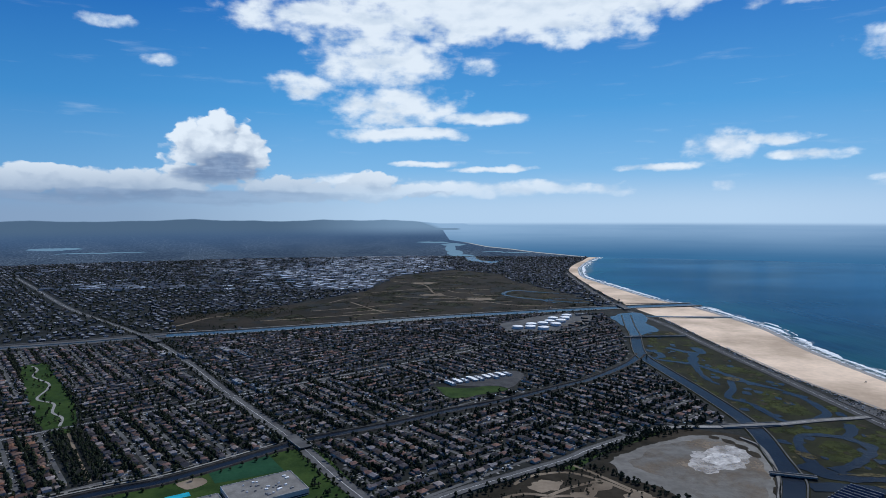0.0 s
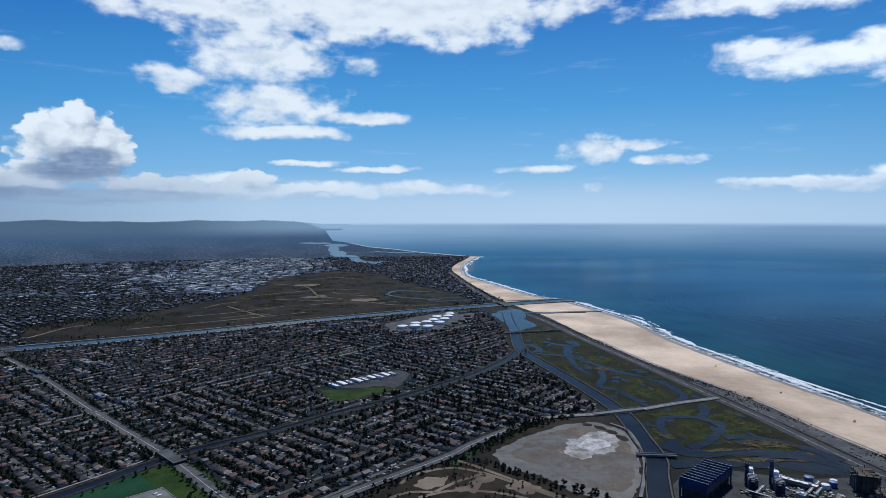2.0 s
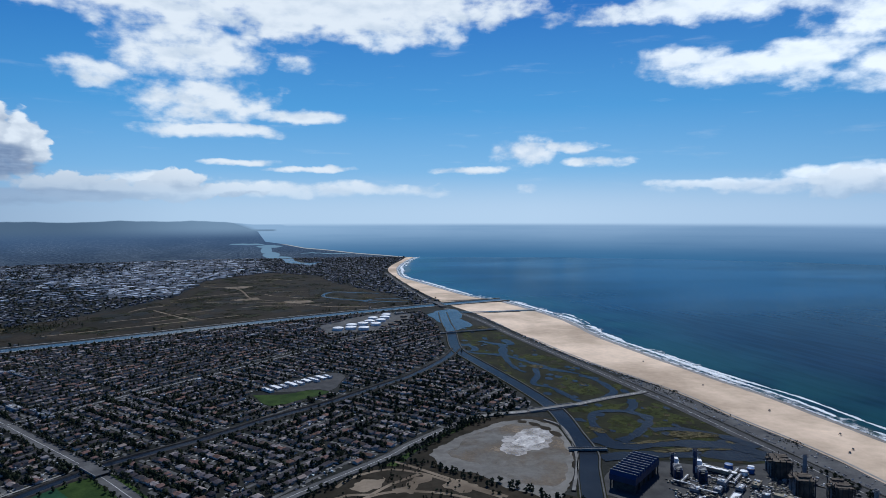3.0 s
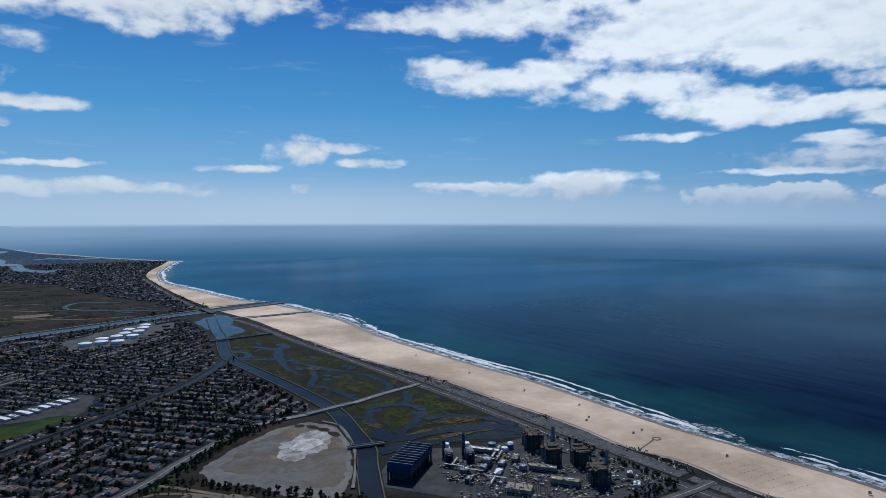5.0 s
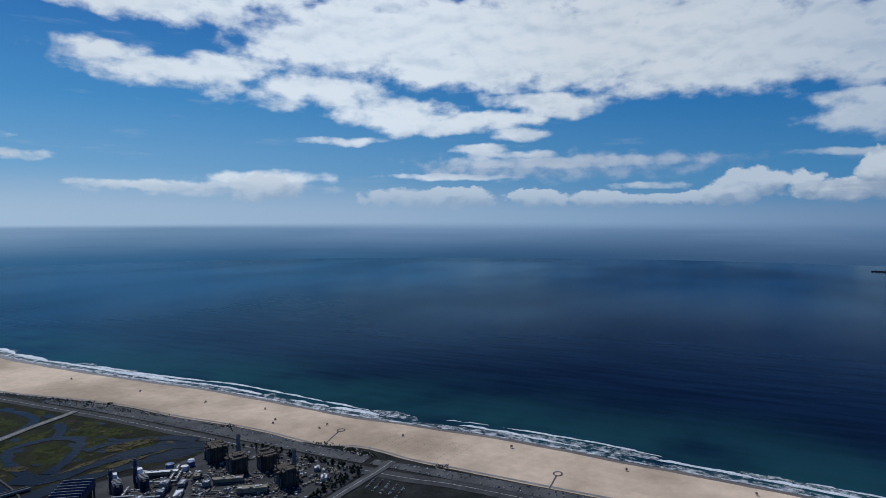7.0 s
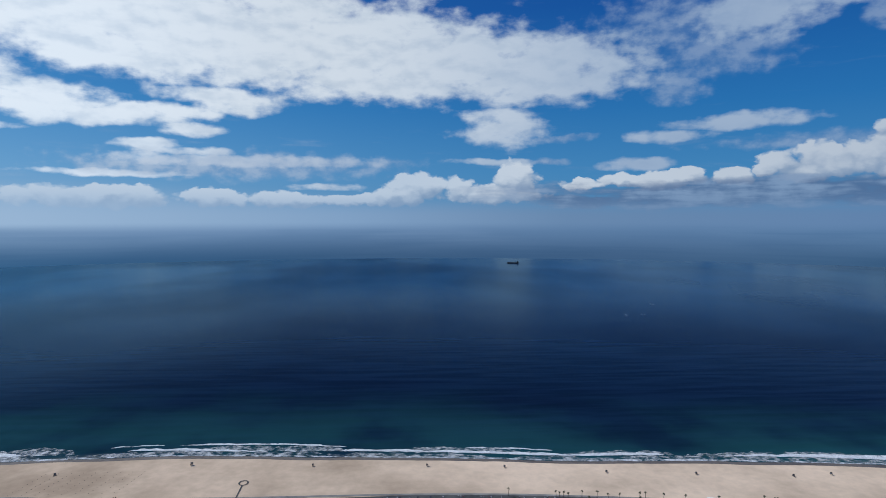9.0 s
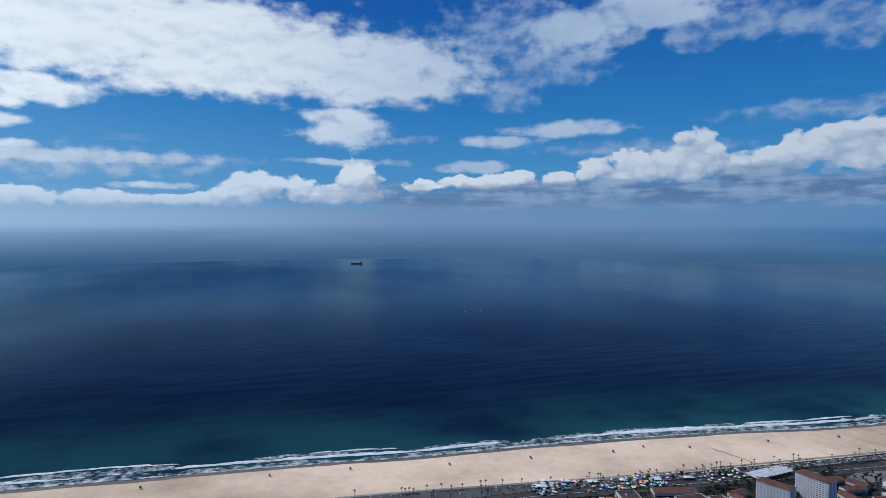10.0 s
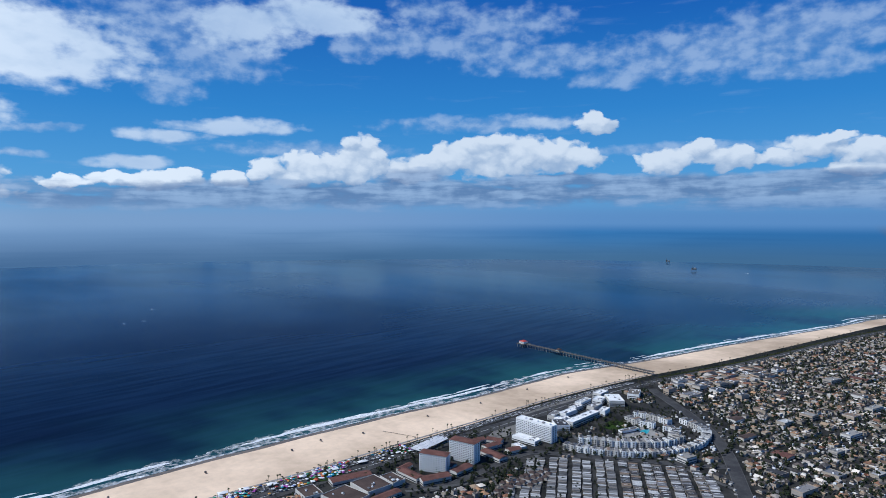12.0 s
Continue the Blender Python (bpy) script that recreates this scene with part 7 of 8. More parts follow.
# ---- hotels and the town by the pier ----
def hotel(name, label, x0, y0, x1, y1, depth, h, floors, bays, wall, roof, roof_h=2.2):
    """A slab block with a grid of recessed windows and balcony slabs; the long side from (x0, y0) to (x1, y1) faces inland."""
    w, turn = math.hypot(x1 - x0, y1 - y0), math.degrees(math.atan2(y1 - y0, x1 - x0))
    t = thing(name, label, "hotel", pose((x0 + x1) / 2, (y0 + y1) / 2, 0, 0, 0, turn), "beach hotels")
    part("wall", box_template(-w / 2, -depth, 0, w / 2, 0, h), wall, t)
    if roof_h:
        v, f, s = hip_house(w, depth, h, roof_h, 1.0)
        keep = s == 1
        part("roof", (v + np.array((0, -depth / 2, 0.2)), f[keep], s[keep] * 0), roof, t)
    else:
        part("roof", box_template(-w / 2 + 0.5, -depth + 0.5, h, w / 2 - 0.5, -0.5, h + 0.15), roof, t)
        part("parapet", merge([box_template(-w / 2, -0.5, h, w / 2, 0, h + 1.1), box_template(-w / 2, -depth, h, w / 2, -depth + 0.5, h + 1.1), box_template(-w / 2, -depth + 0.5, h, -w / 2 + 0.5, -0.5, h + 1.1), box_template(w / 2 - 0.5, -depth + 0.5, h, w / 2, -0.5, h + 1.1)]), wall, t)
        for k in range(5):
            part("roof_unit", box_template(-w * 0.4 + k * w * 0.17, -depth * 0.65, h + 0.15, -w * 0.4 + k * w * 0.17 + 3.4, -depth * 0.35, h + 1.9), GREY if k % 2 else wall, t)
    fh, bw = (h - 1.5) / floors, (w - 1.2) / bays
    pane = mesh_from("window", *box_template(-bw * 0.30, -0.02, 0, bw * 0.30, 0.1, fh * 0.52, 0, True)[:2], [WINDOW])
    edge_line = [(0, -0.18), (0.95, -0.18), (0.95, fh * 0.34), (0.83, fh * 0.34), (0.83, 0), (0, 0)]
    ends = [(s * (w / 2 - 0.6), p, q) for s in (-1, 1) for p, q in edge_line]
    slab = template(ends, [(k, (k + 1) % 6, 6 + (k + 1) % 6, 6 + k) for k in range(6)] + [(5, 4, 1, 0), (4, 3, 2, 1), (6, 7, 10, 11), (7, 8, 9, 10)], [0] * 10)
    for i in range(floors):
        for j in range(bays):
            ob = new("window", pane)
            ob.parent, ob.location = t, (-w / 2 + 0.6 + (j + 0.5) * bw, 0.0, 1.3 + i * fh)
        part("balcony", moved(slab, 0.0, 0.0, 1.3 + i * fh), wall, t)
        for s in (-1, 1):
            for q in (0.3, 0.7):
                ob = new("window", pane)
                ob.parent = t
                ob.matrix_basis = pose(s * w / 2, -depth * q, 1.3 + i * fh, 0, 0, -90 * s)
    return t


hotel("hotel", "cream hotel tower with balconies and a red tile roof", 518, -568, 552, -555, 15, 23, 9, 10, WHITE, RED_TILE)
hotel("hotel", "taller cream hotel tower with balconies and red tile roof", 512, -616, 549, -609, 16, 27, 11, 11, WHITE, RED_TILE)
hotel("hotel", "white slab hotel with a flat roof and dark windows", 480, -749, 543, -750, 14, 24, 9, 18, WHITE, WHITE, 0)
def wing(name, label, category, a, b, wide, h, wall, roof, group, seed, rise=0.0, units=0):
    """A long low building whose middle line runs from a to b."""
    turn = math.degrees(math.atan2(b[1] - a[1], b[0] - a[0]))
    return hall(name, label, category, (a[0] + b[0]) / 2, (a[1] + b[1]) / 2, math.dist(a, b), wide, h, turn, wall, roof, units, group, seed, rise)


for i, (a, b, wide) in enumerate((((562, -534), (526, -531), 13), ((522, -527), (508, -562), 15), ((510, -572), (509, -602), 14), ((541, -582), (520, -586), 14), ((527, -656), (490, -650), 15), ((552, -694), (530, -700), 13), ((503, -676), (497, -694), 13),
                                  ((534, -664), (528, -690), 12), ((566, -664), (556, -690), 12), ((563, -530), (566, -552), 10))):
    wing("hotel_wing", "low hotel wing with a red tile roof", "hotel", a, b, wide, 6 + (i % 2) * 0.4, STUCCO, RED_TILE, "hotel wings", i, 2.2)
wing("hotel_wing", "low white-roofed hotel wing", "hotel", (512, -705), (494, -700), 12, 5, STUCCO, WHITE, "hotel wings", 3, 0.0, 3)
hall("hotel_podium", "white flat-roofed podium in front of the slab hotel", "hotel", 512, -733, 40, 16, 6, 0, WHITE, WHITE, 6, "", 2)
# conference centre with wide brown roofs
for i, (a, b, wide, h) in enumerate((((572, -478), (535, -474), 34, 8), ((574, -436), (532, -438), 36, 7), ((600, -452), (584, -500), 16, 6), ((562, -507), (534, -503), 18, 7.4), ((608, -420), (580, -414), 22, 6), ((524, -446), (522, -490), 12, 5.6))):
    wing("conference_hall", "broad conference hall with flat brown roof and pale parapets", "building", a, b, wide, h, STUCCO, BROWN_ROOF if i % 3 != 2 else RED_TILE, "conference centre", i, 0.0 if i % 3 != 2 else 1.8, 4)


def flats(x, y, w, d, h, turn, label, group, seed=0):
    """A block of flats: stepped wings, window bays, balconies and roof parapets."""
    r = random.Random(seed)
    t = thing("apartment_block", label, "apartments", pose(x, y, 0, 0, 0, turn), group)
    part("wall", merge([box_template(-w / 2, -d / 2, 0, w / 2, d / 2, h - 1.5), box_template(-w / 2 + w * 0.1, -d / 2 - 1.2, 0, -w / 2 + w * 0.35, d / 2 + 1.2, h - 0.4), box_template(w / 2 - w * 0.35, -d / 2 - 1.2, 0, w / 2 - w * 0.1, d / 2 + 1.2, h - 0.4)]), WHITE if seed % 3 else STUCCO, t)
    part("roof", box_template(-w / 2 + 0.5, -d / 2 + 0.5, h - 1.5, w / 2 - 0.5, d / 2 - 0.5, h - 1.2), CONCRETE, t)
    for q in (-w * 0.275, w * 0.275):
        part("roof", box_template(q - w * 0.115, -d / 2 - 0.8, h - 0.4, q + w * 0.115, d / 2 + 0.8, h - 0.2), PALE_EACH, t)
    for k in range(3):
        u = r.uniform(-0.4, 0.4) * w
        part("roof_unit", box_template(u, -1, h - 1.2, u + 1.8, 0.8, h + 0.3), GREY, t)
    pane = mesh_from("window", *box_template(-w * 0.045, -0.05, 0, w * 0.045, 0.12, 1.5, 0, True)[:2], [WINDOW])
    for s in (-1, 1):
        for k in range(4):
            for j in range(3):
                ob = new("window", pane)
                ob.parent = t
                u = -w / 2 + w * (0.05, 0.225, 0.5, 0.775)[k]
                deep = d / 2 + (1.2 if k in (1, 3) else 0)
                ob.matrix_basis = pose(u, s * deep, 0.9 + j * (h - 2) / 3, 0, 0, 0 if s > 0 else 180)
    return t


for k, line in enumerate(SHOE):
    n = max(int(np.sum(np.hypot(*np.diff(line, axis=0).T)) / 19), 1)
    p = even(line, n + 1)
    for i in range(n):
        c, dlt = (p[i] + p[i + 1]) / 2, p[i + 1] - p[i]
        flats(c[0], c[1], np.hypot(*dlt) * 0.95, 10.5, 9 if k % 2 == 0 else 10, math.degrees(math.atan2(dlt[1], dlt[0])), "white curved-row apartment block with balconies", "horseshoe apartments", i + 20 * k)
setting("courtyard_lawn", patch([(467, -872), (464, -902), (442, -906), (430, -884), (450, -860)], 0.3, 4, 3), GRASS, "green courtyard lawn among the apartments", category="lawn")
setting("courtyard", patch([(430, -846), (428, -896), (402, -904), (376, -894), (384, -862), (405, -838)], 0.34, 2, 3), CONCRETE, "pale paved courtyard", category="paving")
setting("swimming_pool", patch([(408, -876), (398, -882), (404, -900), (411, -890)], 0.46, 2, 3), POOL, "turquoise courtyard pool", category="pool")
hall("club_house", "curved white club house beside the pool", "building", 421, -868, 34, 8, 5, 68, WHITE, PALE_EACH, 3)
for i, (x, y, w, d, h, a) in enumerate(((508, -818, 30, 20, 8, 138), (498, -866, 78, 15, 9, 88), (530, -876, 34, 13, 8, 88), (541, -852, 30, 12, 7, 100), (520, -842, 22, 12, 7, 60), (536, -910, 26, 12, 7, 88),
                                          (541, -942, 36, 12, 9, 92), (508, -990, 42, 26, 10, 130), (527, -972, 24, 16, 9, 100), (515, -934, 26, 14, 8, 88), (492, -924, 26, 12, 8, 100), (545, -1010, 30, 16, 9, 92), (500, -1050, 34, 20, 9, 110))):
    hall("white_block", "white flat-roofed resort building near the beach", "building", x, y, w, d, h, a, STUCCO if i % 2 else WHITE, WHITE if i % 3 else PALE_EACH, 7, "resort buildings", i)
r_ = random.Random(5)
for i in range(44):
    x, y = r_.uniform(350, 510), r_.uniform(-1480, -1110)
    if x < np.interp(-y, -COAST_ROAD[:, 1], COAST_ROAD[:, 0]) - 26 and near(WEST_ROAD, np.array([x]), np.array([y]))[0] > 18 and not inside(HORSESHOE, np.array([x]), np.array([y]))[0]:
        hall("downtown_block", "pale downtown building with a flat roof", "building", x, y, r_.uniform(18, 32), r_.uniform(12, 20), r_.uniform(5, 11), 72, WALL_EACH, PALE_EACH if i % 4 else BROWN_ROOF, 6, "downtown", i)

for i, (x, y, w, d) in enumerate(lots):
    hall("town_building", "larger flat-roofed building among the town houses", "building", x, y, w, d, 4 + (i * 7 % 5) * 1.1, 72 if i % 3 else 162, WALL_EACH, (PALE_EACH, BROWN_ROOF, CONCRETE, RED_TILE, PALE_EACH)[i % 5], 2, "town buildings", i, 1.6 if i % 5 in (1, 3) else 0.0)

# trailers in rows
TRAILER = merge([box_template(-5.4, -1.7, 0.0, 5.4, 1.7, 2.0, 0), template([(-5.6, -1.9, 2.0), (5.6, -1.9, 2.0), (5.6, 1.9, 2.0), (-5.6, 1.9, 2.0), (-5.6, 0, 2.5), (5.6, 0, 2.5)], [(0, 1, 5, 4), (2, 3, 4, 5), (3, 0, 4), (1, 2, 5)], [1] * 4)])
mobile = thing("mobile_home", "long pale mobile home parked in a tight row", "mobile home", group="mobile home park")
part("body", (TRAILER[0][:8], TRAILER[1][:10], TRAILER[2][:10]), WALL_EACH, mobile)
part("roof", (TRAILER[0][8:], TRAILER[1][10:] - 8, TRAILER[2][10:] * 0), PALE_EACH, mobile)
part("awning", merge([box_template(-3, 1.7, 1.75, 3, 3.2, 1.85, 0, True), strut((-2.8, 3.0, 0), (-2.8, 3.0, 1.75), 0.15), strut((2.8, 3.0, 0), (2.8, 3.0, 1.75), 0.15)]), WHITE, mobile)
placed, more_homes = 0, []
home_turn = math.atan2(0.51, 0.86)
for i in range(-16, 16):
    for j in range(-34, 34):
        u, v = i * 12.6 + (i // 2) * 4.2, j * 4.7 + (1.5 if i % 2 else 0)
        x, y = 350 + u * 0.86 - v * 0.51 + r_.uniform(-0.6, 0.6), -680 + u * 0.51 + v * 0.86 + r_.uniform(-0.6, 0.6)
        spot_x, spot_y = np.array([x]), np.array([y])
        if inside(TRAILERS, spot_x, spot_y)[0] and near(PARK_ROAD, spot_x, spot_y)[0] > 12 and near(WEST_ROAD, spot_x, spot_y)[0] > 17 and r_.random() > 0.05:
            at = pose(x, y, 0, 0, 0, math.degrees(home_turn) + r_.uniform(-3, 3) + r_.choice((0, 0, 180)))
            if placed == 0:
                mobile.matrix_basis = at
            elif placed < 250:
                copy_thing(mobile, at)
            else:
                more_homes.append((x, y, r_.uniform(0.8, 1.0)))
            placed += 1
more_homes = np.array(more_homes).reshape(-1, 3)
setting("mobile_homes", scatter(TRAILER, more_homes[:, 0], more_homes[:, 1], 0.0, home_turn, more_homes[:, 2], 1.0, 1.0), [WALL, PALE], "farther pale mobile homes in tight rows", "stuff", "mobile homes")
gx, gy = rng.uniform(200, 465, 500), rng.uniform(-810, -555, 500)
ok = inside(TRAILERS, gx, gy)
plant(gx[ok], gy[ok], "park_trees", "small dark trees between the mobile homes", 0.25, 0.6)

# yard clutter of the power plant: small plant, pipes and stacked goods
YARD = [(470, 640), (640, 625), (655, 560), (650, 440), (560, 430), (470, 450), (430, 540)]
n = 2000
yx, yy = rng.uniform(430, 655, n), rng.uniform(430, 640, n)
patchy = np.array([noise.noise(Vector((a * 0.03, b * 0.03, 17))) for a, b in zip(yx, yy)])
ok = inside(YARD, yx, yy) & (patchy > -0.14)
yx, yy = yx[ok], yy[ok]
n = len(yx)
long_ = rng.random(n) < 0.35
JUNK = surface("yard_plant", (0.8, 0.8, 0.8), (1.0, 1.0, 1.0), 0.3, 0.7, 5.0, 0.4, pick="island", hues=((0.05, 0.05, 0.052), (0.18, 0.15, 0.115), (0.30, 0.28, 0.25), (0.26, 0.22, 0.15), (0.13, 0.10, 0.075), (0.10, 0.09, 0.08), (0.55, 0.55, 0.55), (0.22, 0.19, 0.13), (0.07, 0.068, 0.065)))
setting("yard_plant", scatter(box_template(-0.5, -0.5, 0, 0.5, 0.5, 1, 0), yx, yy, 0.1, rng.choice((0.42, 0.42 + math.pi / 2), n), np.where(long_, rng.uniform(5, 14, n), rng.uniform(1.0, 3.6, n)), np.where(long_, rng.uniform(0.5, 1.1, n), rng.uniform(1.2, 3.5, n)), np.where(long_, rng.uniform(0.6, 1.6, n), rng.uniform(0.8, 3.0, n))), JUNK, "pipes, skids and small plant scattered over the yard", "stuff", "plant equipment")

# ---- pier ----
pier = thing("pier", "long concrete pier with a red-roofed diner at its end", "pier", pose(550, -1225, 0, 0, 0, math.degrees(math.atan2(-1284 + 1225, 898 - 550))))
P_LEN = math.hypot(348, 59)
part("deck", box_template(-10, -4, 6.2, P_LEN, 4, 7.2, 0, True), TIMBER, pier, "grey pier deck")
part("plaza", box_template(P_LEN - 2, -13, 6.1, P_LEN + 24, 13, 7.25, 0, True), TIMBER, pier, "wide platform at the pier's end")
part("bay", box_template(P_LEN * 0.70 - 12, -10, 6.1, P_LEN * 0.70 + 12, 10, 7.22, 0, True), TIMBER, pier, "wider platform half-way out")
pile_mesh = mesh_from("pile", *cyl_template(0.5, 0.5, -6, 6.2, 8)[:2], [CONCRETE])
for u in np.arange(4, P_LEN + 24, 9.0):
    for v in ((-3, 3) if u < P_LEN - 2 else (-11, -4, 4, 11)):
        ob = new("pile", pile_mesh)
        ob.parent, ob.location = pier, (u, v, 0)
    part("cap_beam", box_template(u - 0.5, -3.8, 5.5, u + 0.5, 3.8, 6.2, 0, True), CONCRETE, pier)
for s in (-1, 1):
    part("railing", merge([box_template(-10, s * 3.8 - 0.1, 8.1, P_LEN, s * 3.8 + 0.1, 8.25, 0, True)] + [box_template(u - 0.1, s * 3.8 - 0.1, 7.2, u + 0.1, s * 3.8 + 0.1, 8.1) for u in np.arange(-9, P_LEN, 4.0)]), GREY, pier)
lamp_mesh = mesh_from("lamp_post", *merge([cyl_template(0.14, 0.1, 7.2, 12, 6), strut((0, -1, 11.9), (0, 1, 11.9), 0.2)])[:2], [GREY])
for u in np.arange(10, P_LEN, 22.0):
    ob = new("lamp_post", lamp_mesh)
    ob.parent, ob.location = pier, (u, 3.2, 0)
RED = surface("red_roof", (0.36, 0.05, 0.045), (0.46, 0.075, 0.06), 0.2, 0.7)
for nm, u, w, h, m in (("diner", P_LEN + 11, 15, 5.5, WHITE), ("kiosk", P_LEN * 0.70, 10, 3.5, STUCCO)):
    q = part(nm, box_template(u - w / 2, -w / 2, 7.25, u + w / 2, w / 2, 7.25 + h), m, pier, "white octagonal-style building on the pier")
    v, f, s = hip_house(w, w, 7.25 + h, 3.4, 1.0)
    part("roof", (v + np.array((u, 0, 0)), f[s == 1], s[s == 1] * 0), RED if nm == "diner" else BROWN_ROOF, q, "red hipped roof" if nm == "diner" else "brown hipped roof")
    for k in (-1, 0, 1):
        part("window", box_template(u + k * w / 3.4 - 1.2, w / 2 - 0.02, 8.4, u + k * w / 3.4 + 1.2, w / 2 + 0.1, 10.2, 0, True), WINDOW, q)


# ---- palms, cars, tents, towers, vessels ----
def palm_parts(seed, h):
    r = random.Random(seed)
    pts = [(math.sin(i / 5 * 1.1) * 0.25 * (seed % 3 - 1), 0.15 * math.sin(i), h * i / 5) for i in range(6)]
    trunk = merge([strut(a, b, 0.42 - 0.05 * i) for i, (a, b) in enumerate(zip(pts, pts[1:]))])
    top, fr = Vector(pts[-1]), []
    for i in range(15):
        a, up, l = i * 2.4, r.uniform(-0.5, 0.9), r.uniform(1.5, 2.2)
        way, side = Vector((math.cos(a), math.sin(a), 0)), Vector((-math.sin(a), math.cos(a), 0))
        p = [top + way * (l * t) + Vector((0, 0, l * (up * t - 0.9 * t * t))) for t in (0, 0.5, 1.0)]
        w = 0.42
        v = [p[0], p[1] + side * w, p[2], p[1] - side * w, p[1] + Vector((0, 0, 0.16))]
        fr.append(template([tuple(q) for q in v], [(0, 1, 4), (1, 2, 4), (2, 3, 4), (3, 0, 4)], [0] * 4))
    return trunk, merge(fr)


palms = []
for k, h in enumerate((8.5, 10.5, 7.0, 9.5)):
    p = thing("palm_tree", "slim fan palm with a small ragged crown beside the beach", "palm tree", group="beach palms")
    trunk, crown = palm_parts(k, h)
    part("trunk", trunk, BARK, p), part("crown", crown, PALM_LEAF, p)
    palms.append(p)
used_first = set()


def put(kinds, i, at, seen):
    if i in seen:
        return copy_thing(kinds[i], at)
    seen.add(i)
    kinds[i].matrix_basis = at
    return kinds[i]


front = even(BACK, 1800)
spots = []
for q in front:
    if -1180 < q[1] < -120 and r_.random() < 0.34:
        for o in (-2.5, -17, -30):
            if r_.random() < (0.85 if o > -10 else 0.4):
                spots.append((q[0] + o + r_.uniform(-2, 2), q[1] + r_.uniform(-5, 5)))
    elif 430 < q[1] < 1100 and r_.random() < 0.03:
        spots.append((q[0] - r_.uniform(1, 8), q[1]))
for x, y in spots[:250]:
    k = r_.randrange(4)
    put(palms, k, pose(x, y, 0.3, 0, 0, r_.uniform(0, 360)), used_first)

# single trees near the hotels, the courtyard and the pond
trees = []
for k in range(4):
    t = thing("tree", "dark leafy tree with an uneven crown", "tree", group="single trees")
    limbs = [strut((0, 0, 0), (0.1, 0.05, 2.2), 0.5)] + [strut((0.1, 0.05, 2.0), (1.3 * math.cos(a), 1.3 * math.sin(a), 3.6), 0.22) for a in (0.3, 2.2, 4.1, 5.3)]
    part("trunk", merge(limbs), BARK, t)
    part("crown", crown_template(40 + k, 26, 2.5, 5.6, 1.8, 0.95), LEAF, t)
    trees.append(t)
seen_t = set()
spots = [(r_.uniform(480, 600), r_.uniform(-720, -520)) for i in range(60)] + [(r_.gauss(450, 25), r_.gauss(-885, 22)) for i in range(34)] + [(q[0] + r_.uniform(-4, 4), q[1] + r_.uniform(-4, 4)) for q in even(smooth([(470, -725), (380, -775), (300, -840), (285, -900), (300, -960)]), 40)] + [(q[0], q[1]) for q in even(PARK_ROAD, 30) + 9]
for x, y in spots:
    put(trees, r_.randrange(4), pose(x, y, 0, 0, 0, r_.uniform(0, 360)) @ Matrix.Diagonal((1, 1, 1, 1)), seen_t)

car = thing("car", "small parked car seen from high above", "car", group="cars")
BODY = template([(-1.5, -0.62, 0.25), (1.5, -0.62, 0.25), (1.5, 0.62, 0.25), (-1.5, 0.62, 0.25), (-1.45, -0.6, 0.62), (1.5, -0.6, 0.58), (1.5, 0.6, 0.58), (-1.45, 0.6, 0.62)], [(0, 1, 5, 4), (1, 2, 6, 5), (2, 3, 7, 6), (3, 0, 4, 7), (4, 5, 6, 7)], [0] * 5)
BODY = (np.vstack([BODY[0][:4] * (1, 1, 0), BODY[0][4:]]), BODY[1], BODY[2])
part("body", BODY, CARS, car)
part("cabin", template([(-1.2, -0.56, 0.6), (0.75, -0.56, 0.6), (0.75, 0.56, 0.6), (-1.2, 0.56, 0.6), (-0.85, -0.46, 1.02), (0.2, -0.46, 1.02), (0.2, 0.46, 1.02), (-0.85, 0.46, 1.02)], [(0, 1, 5, 4), (1, 2, 6, 5), (2, 3, 7, 6), (3, 0, 4, 7)], [0] * 4), WINDOW, car)
part("roof", template([(-0.85, -0.46, 1.03), (0.2, -0.46, 1.03), (0.2, 0.46, 1.03), (-0.85, 0.46, 1.03)], [(0, 1, 2, 3)], [0]), CARS, car)
CAR_STUFF = merge([BODY, template([(-1.2, -0.56, 0.6), (0.75, -0.56, 0.6), (0.75, 0.56, 0.6), (-1.2, 0.56, 0.6), (-0.85, -0.46, 1.02), (0.2, -0.46, 1.02), (0.2, 0.46, 1.02), (-0.85, 0.46, 1.02)], [(0, 1, 5, 4), (1, 2, 6, 5), (2, 3, 7, 6), (3, 0, 4, 7), (4, 5, 6, 7)], [1, 1, 1, 1, 0])])
spots = []
for a, b, n, chance in ((lot_a, lot_b, 260, 0.30), (lot_c, lot_d, 400, 0.75), (lot_e, lot_f, 260, 0.26)):
    pa, pb = even(np.array(a), n), even(np.array(b), n)
    turn = np.degrees(np.arctan2(*(pb - pa).T[::-1]))
    for i in range(n):
        for t in (0.16, 0.84, 0.5):
            if r_.random() < chance * (0.5 if t == 0.5 else 1):
                q = pa[i] * (1 - t) + pb[i] * t
                spots.append((q[0], q[1], turn[i] + r_.uniform(-3, 3)))
for i in range(420):
    y = r_.uniform(1000, 1930)
    spots.append((np.interp(y, BACK[150:, 1], BACK[150:, 0]) - r_.choice((4, 9, 14)) + r_.uniform(-1, 1), y, r_.choice((5, 90, 95))))
road_pts = even(COAST_ROAD, 900)
tang = np.degrees(np.arctan2(*np.gradient(road_pts, axis=0).T[::-1]))
for i in range(0, 900):
    if -1200 < road_pts[i][1] < 1500 and r_.random() < 0.16:
        o = r_.choice((-6, -3, 3, 6))
        spots.append((road_pts[i][0] + o, road_pts[i][1], tang[i] + (180 if o > 0 else 0)))
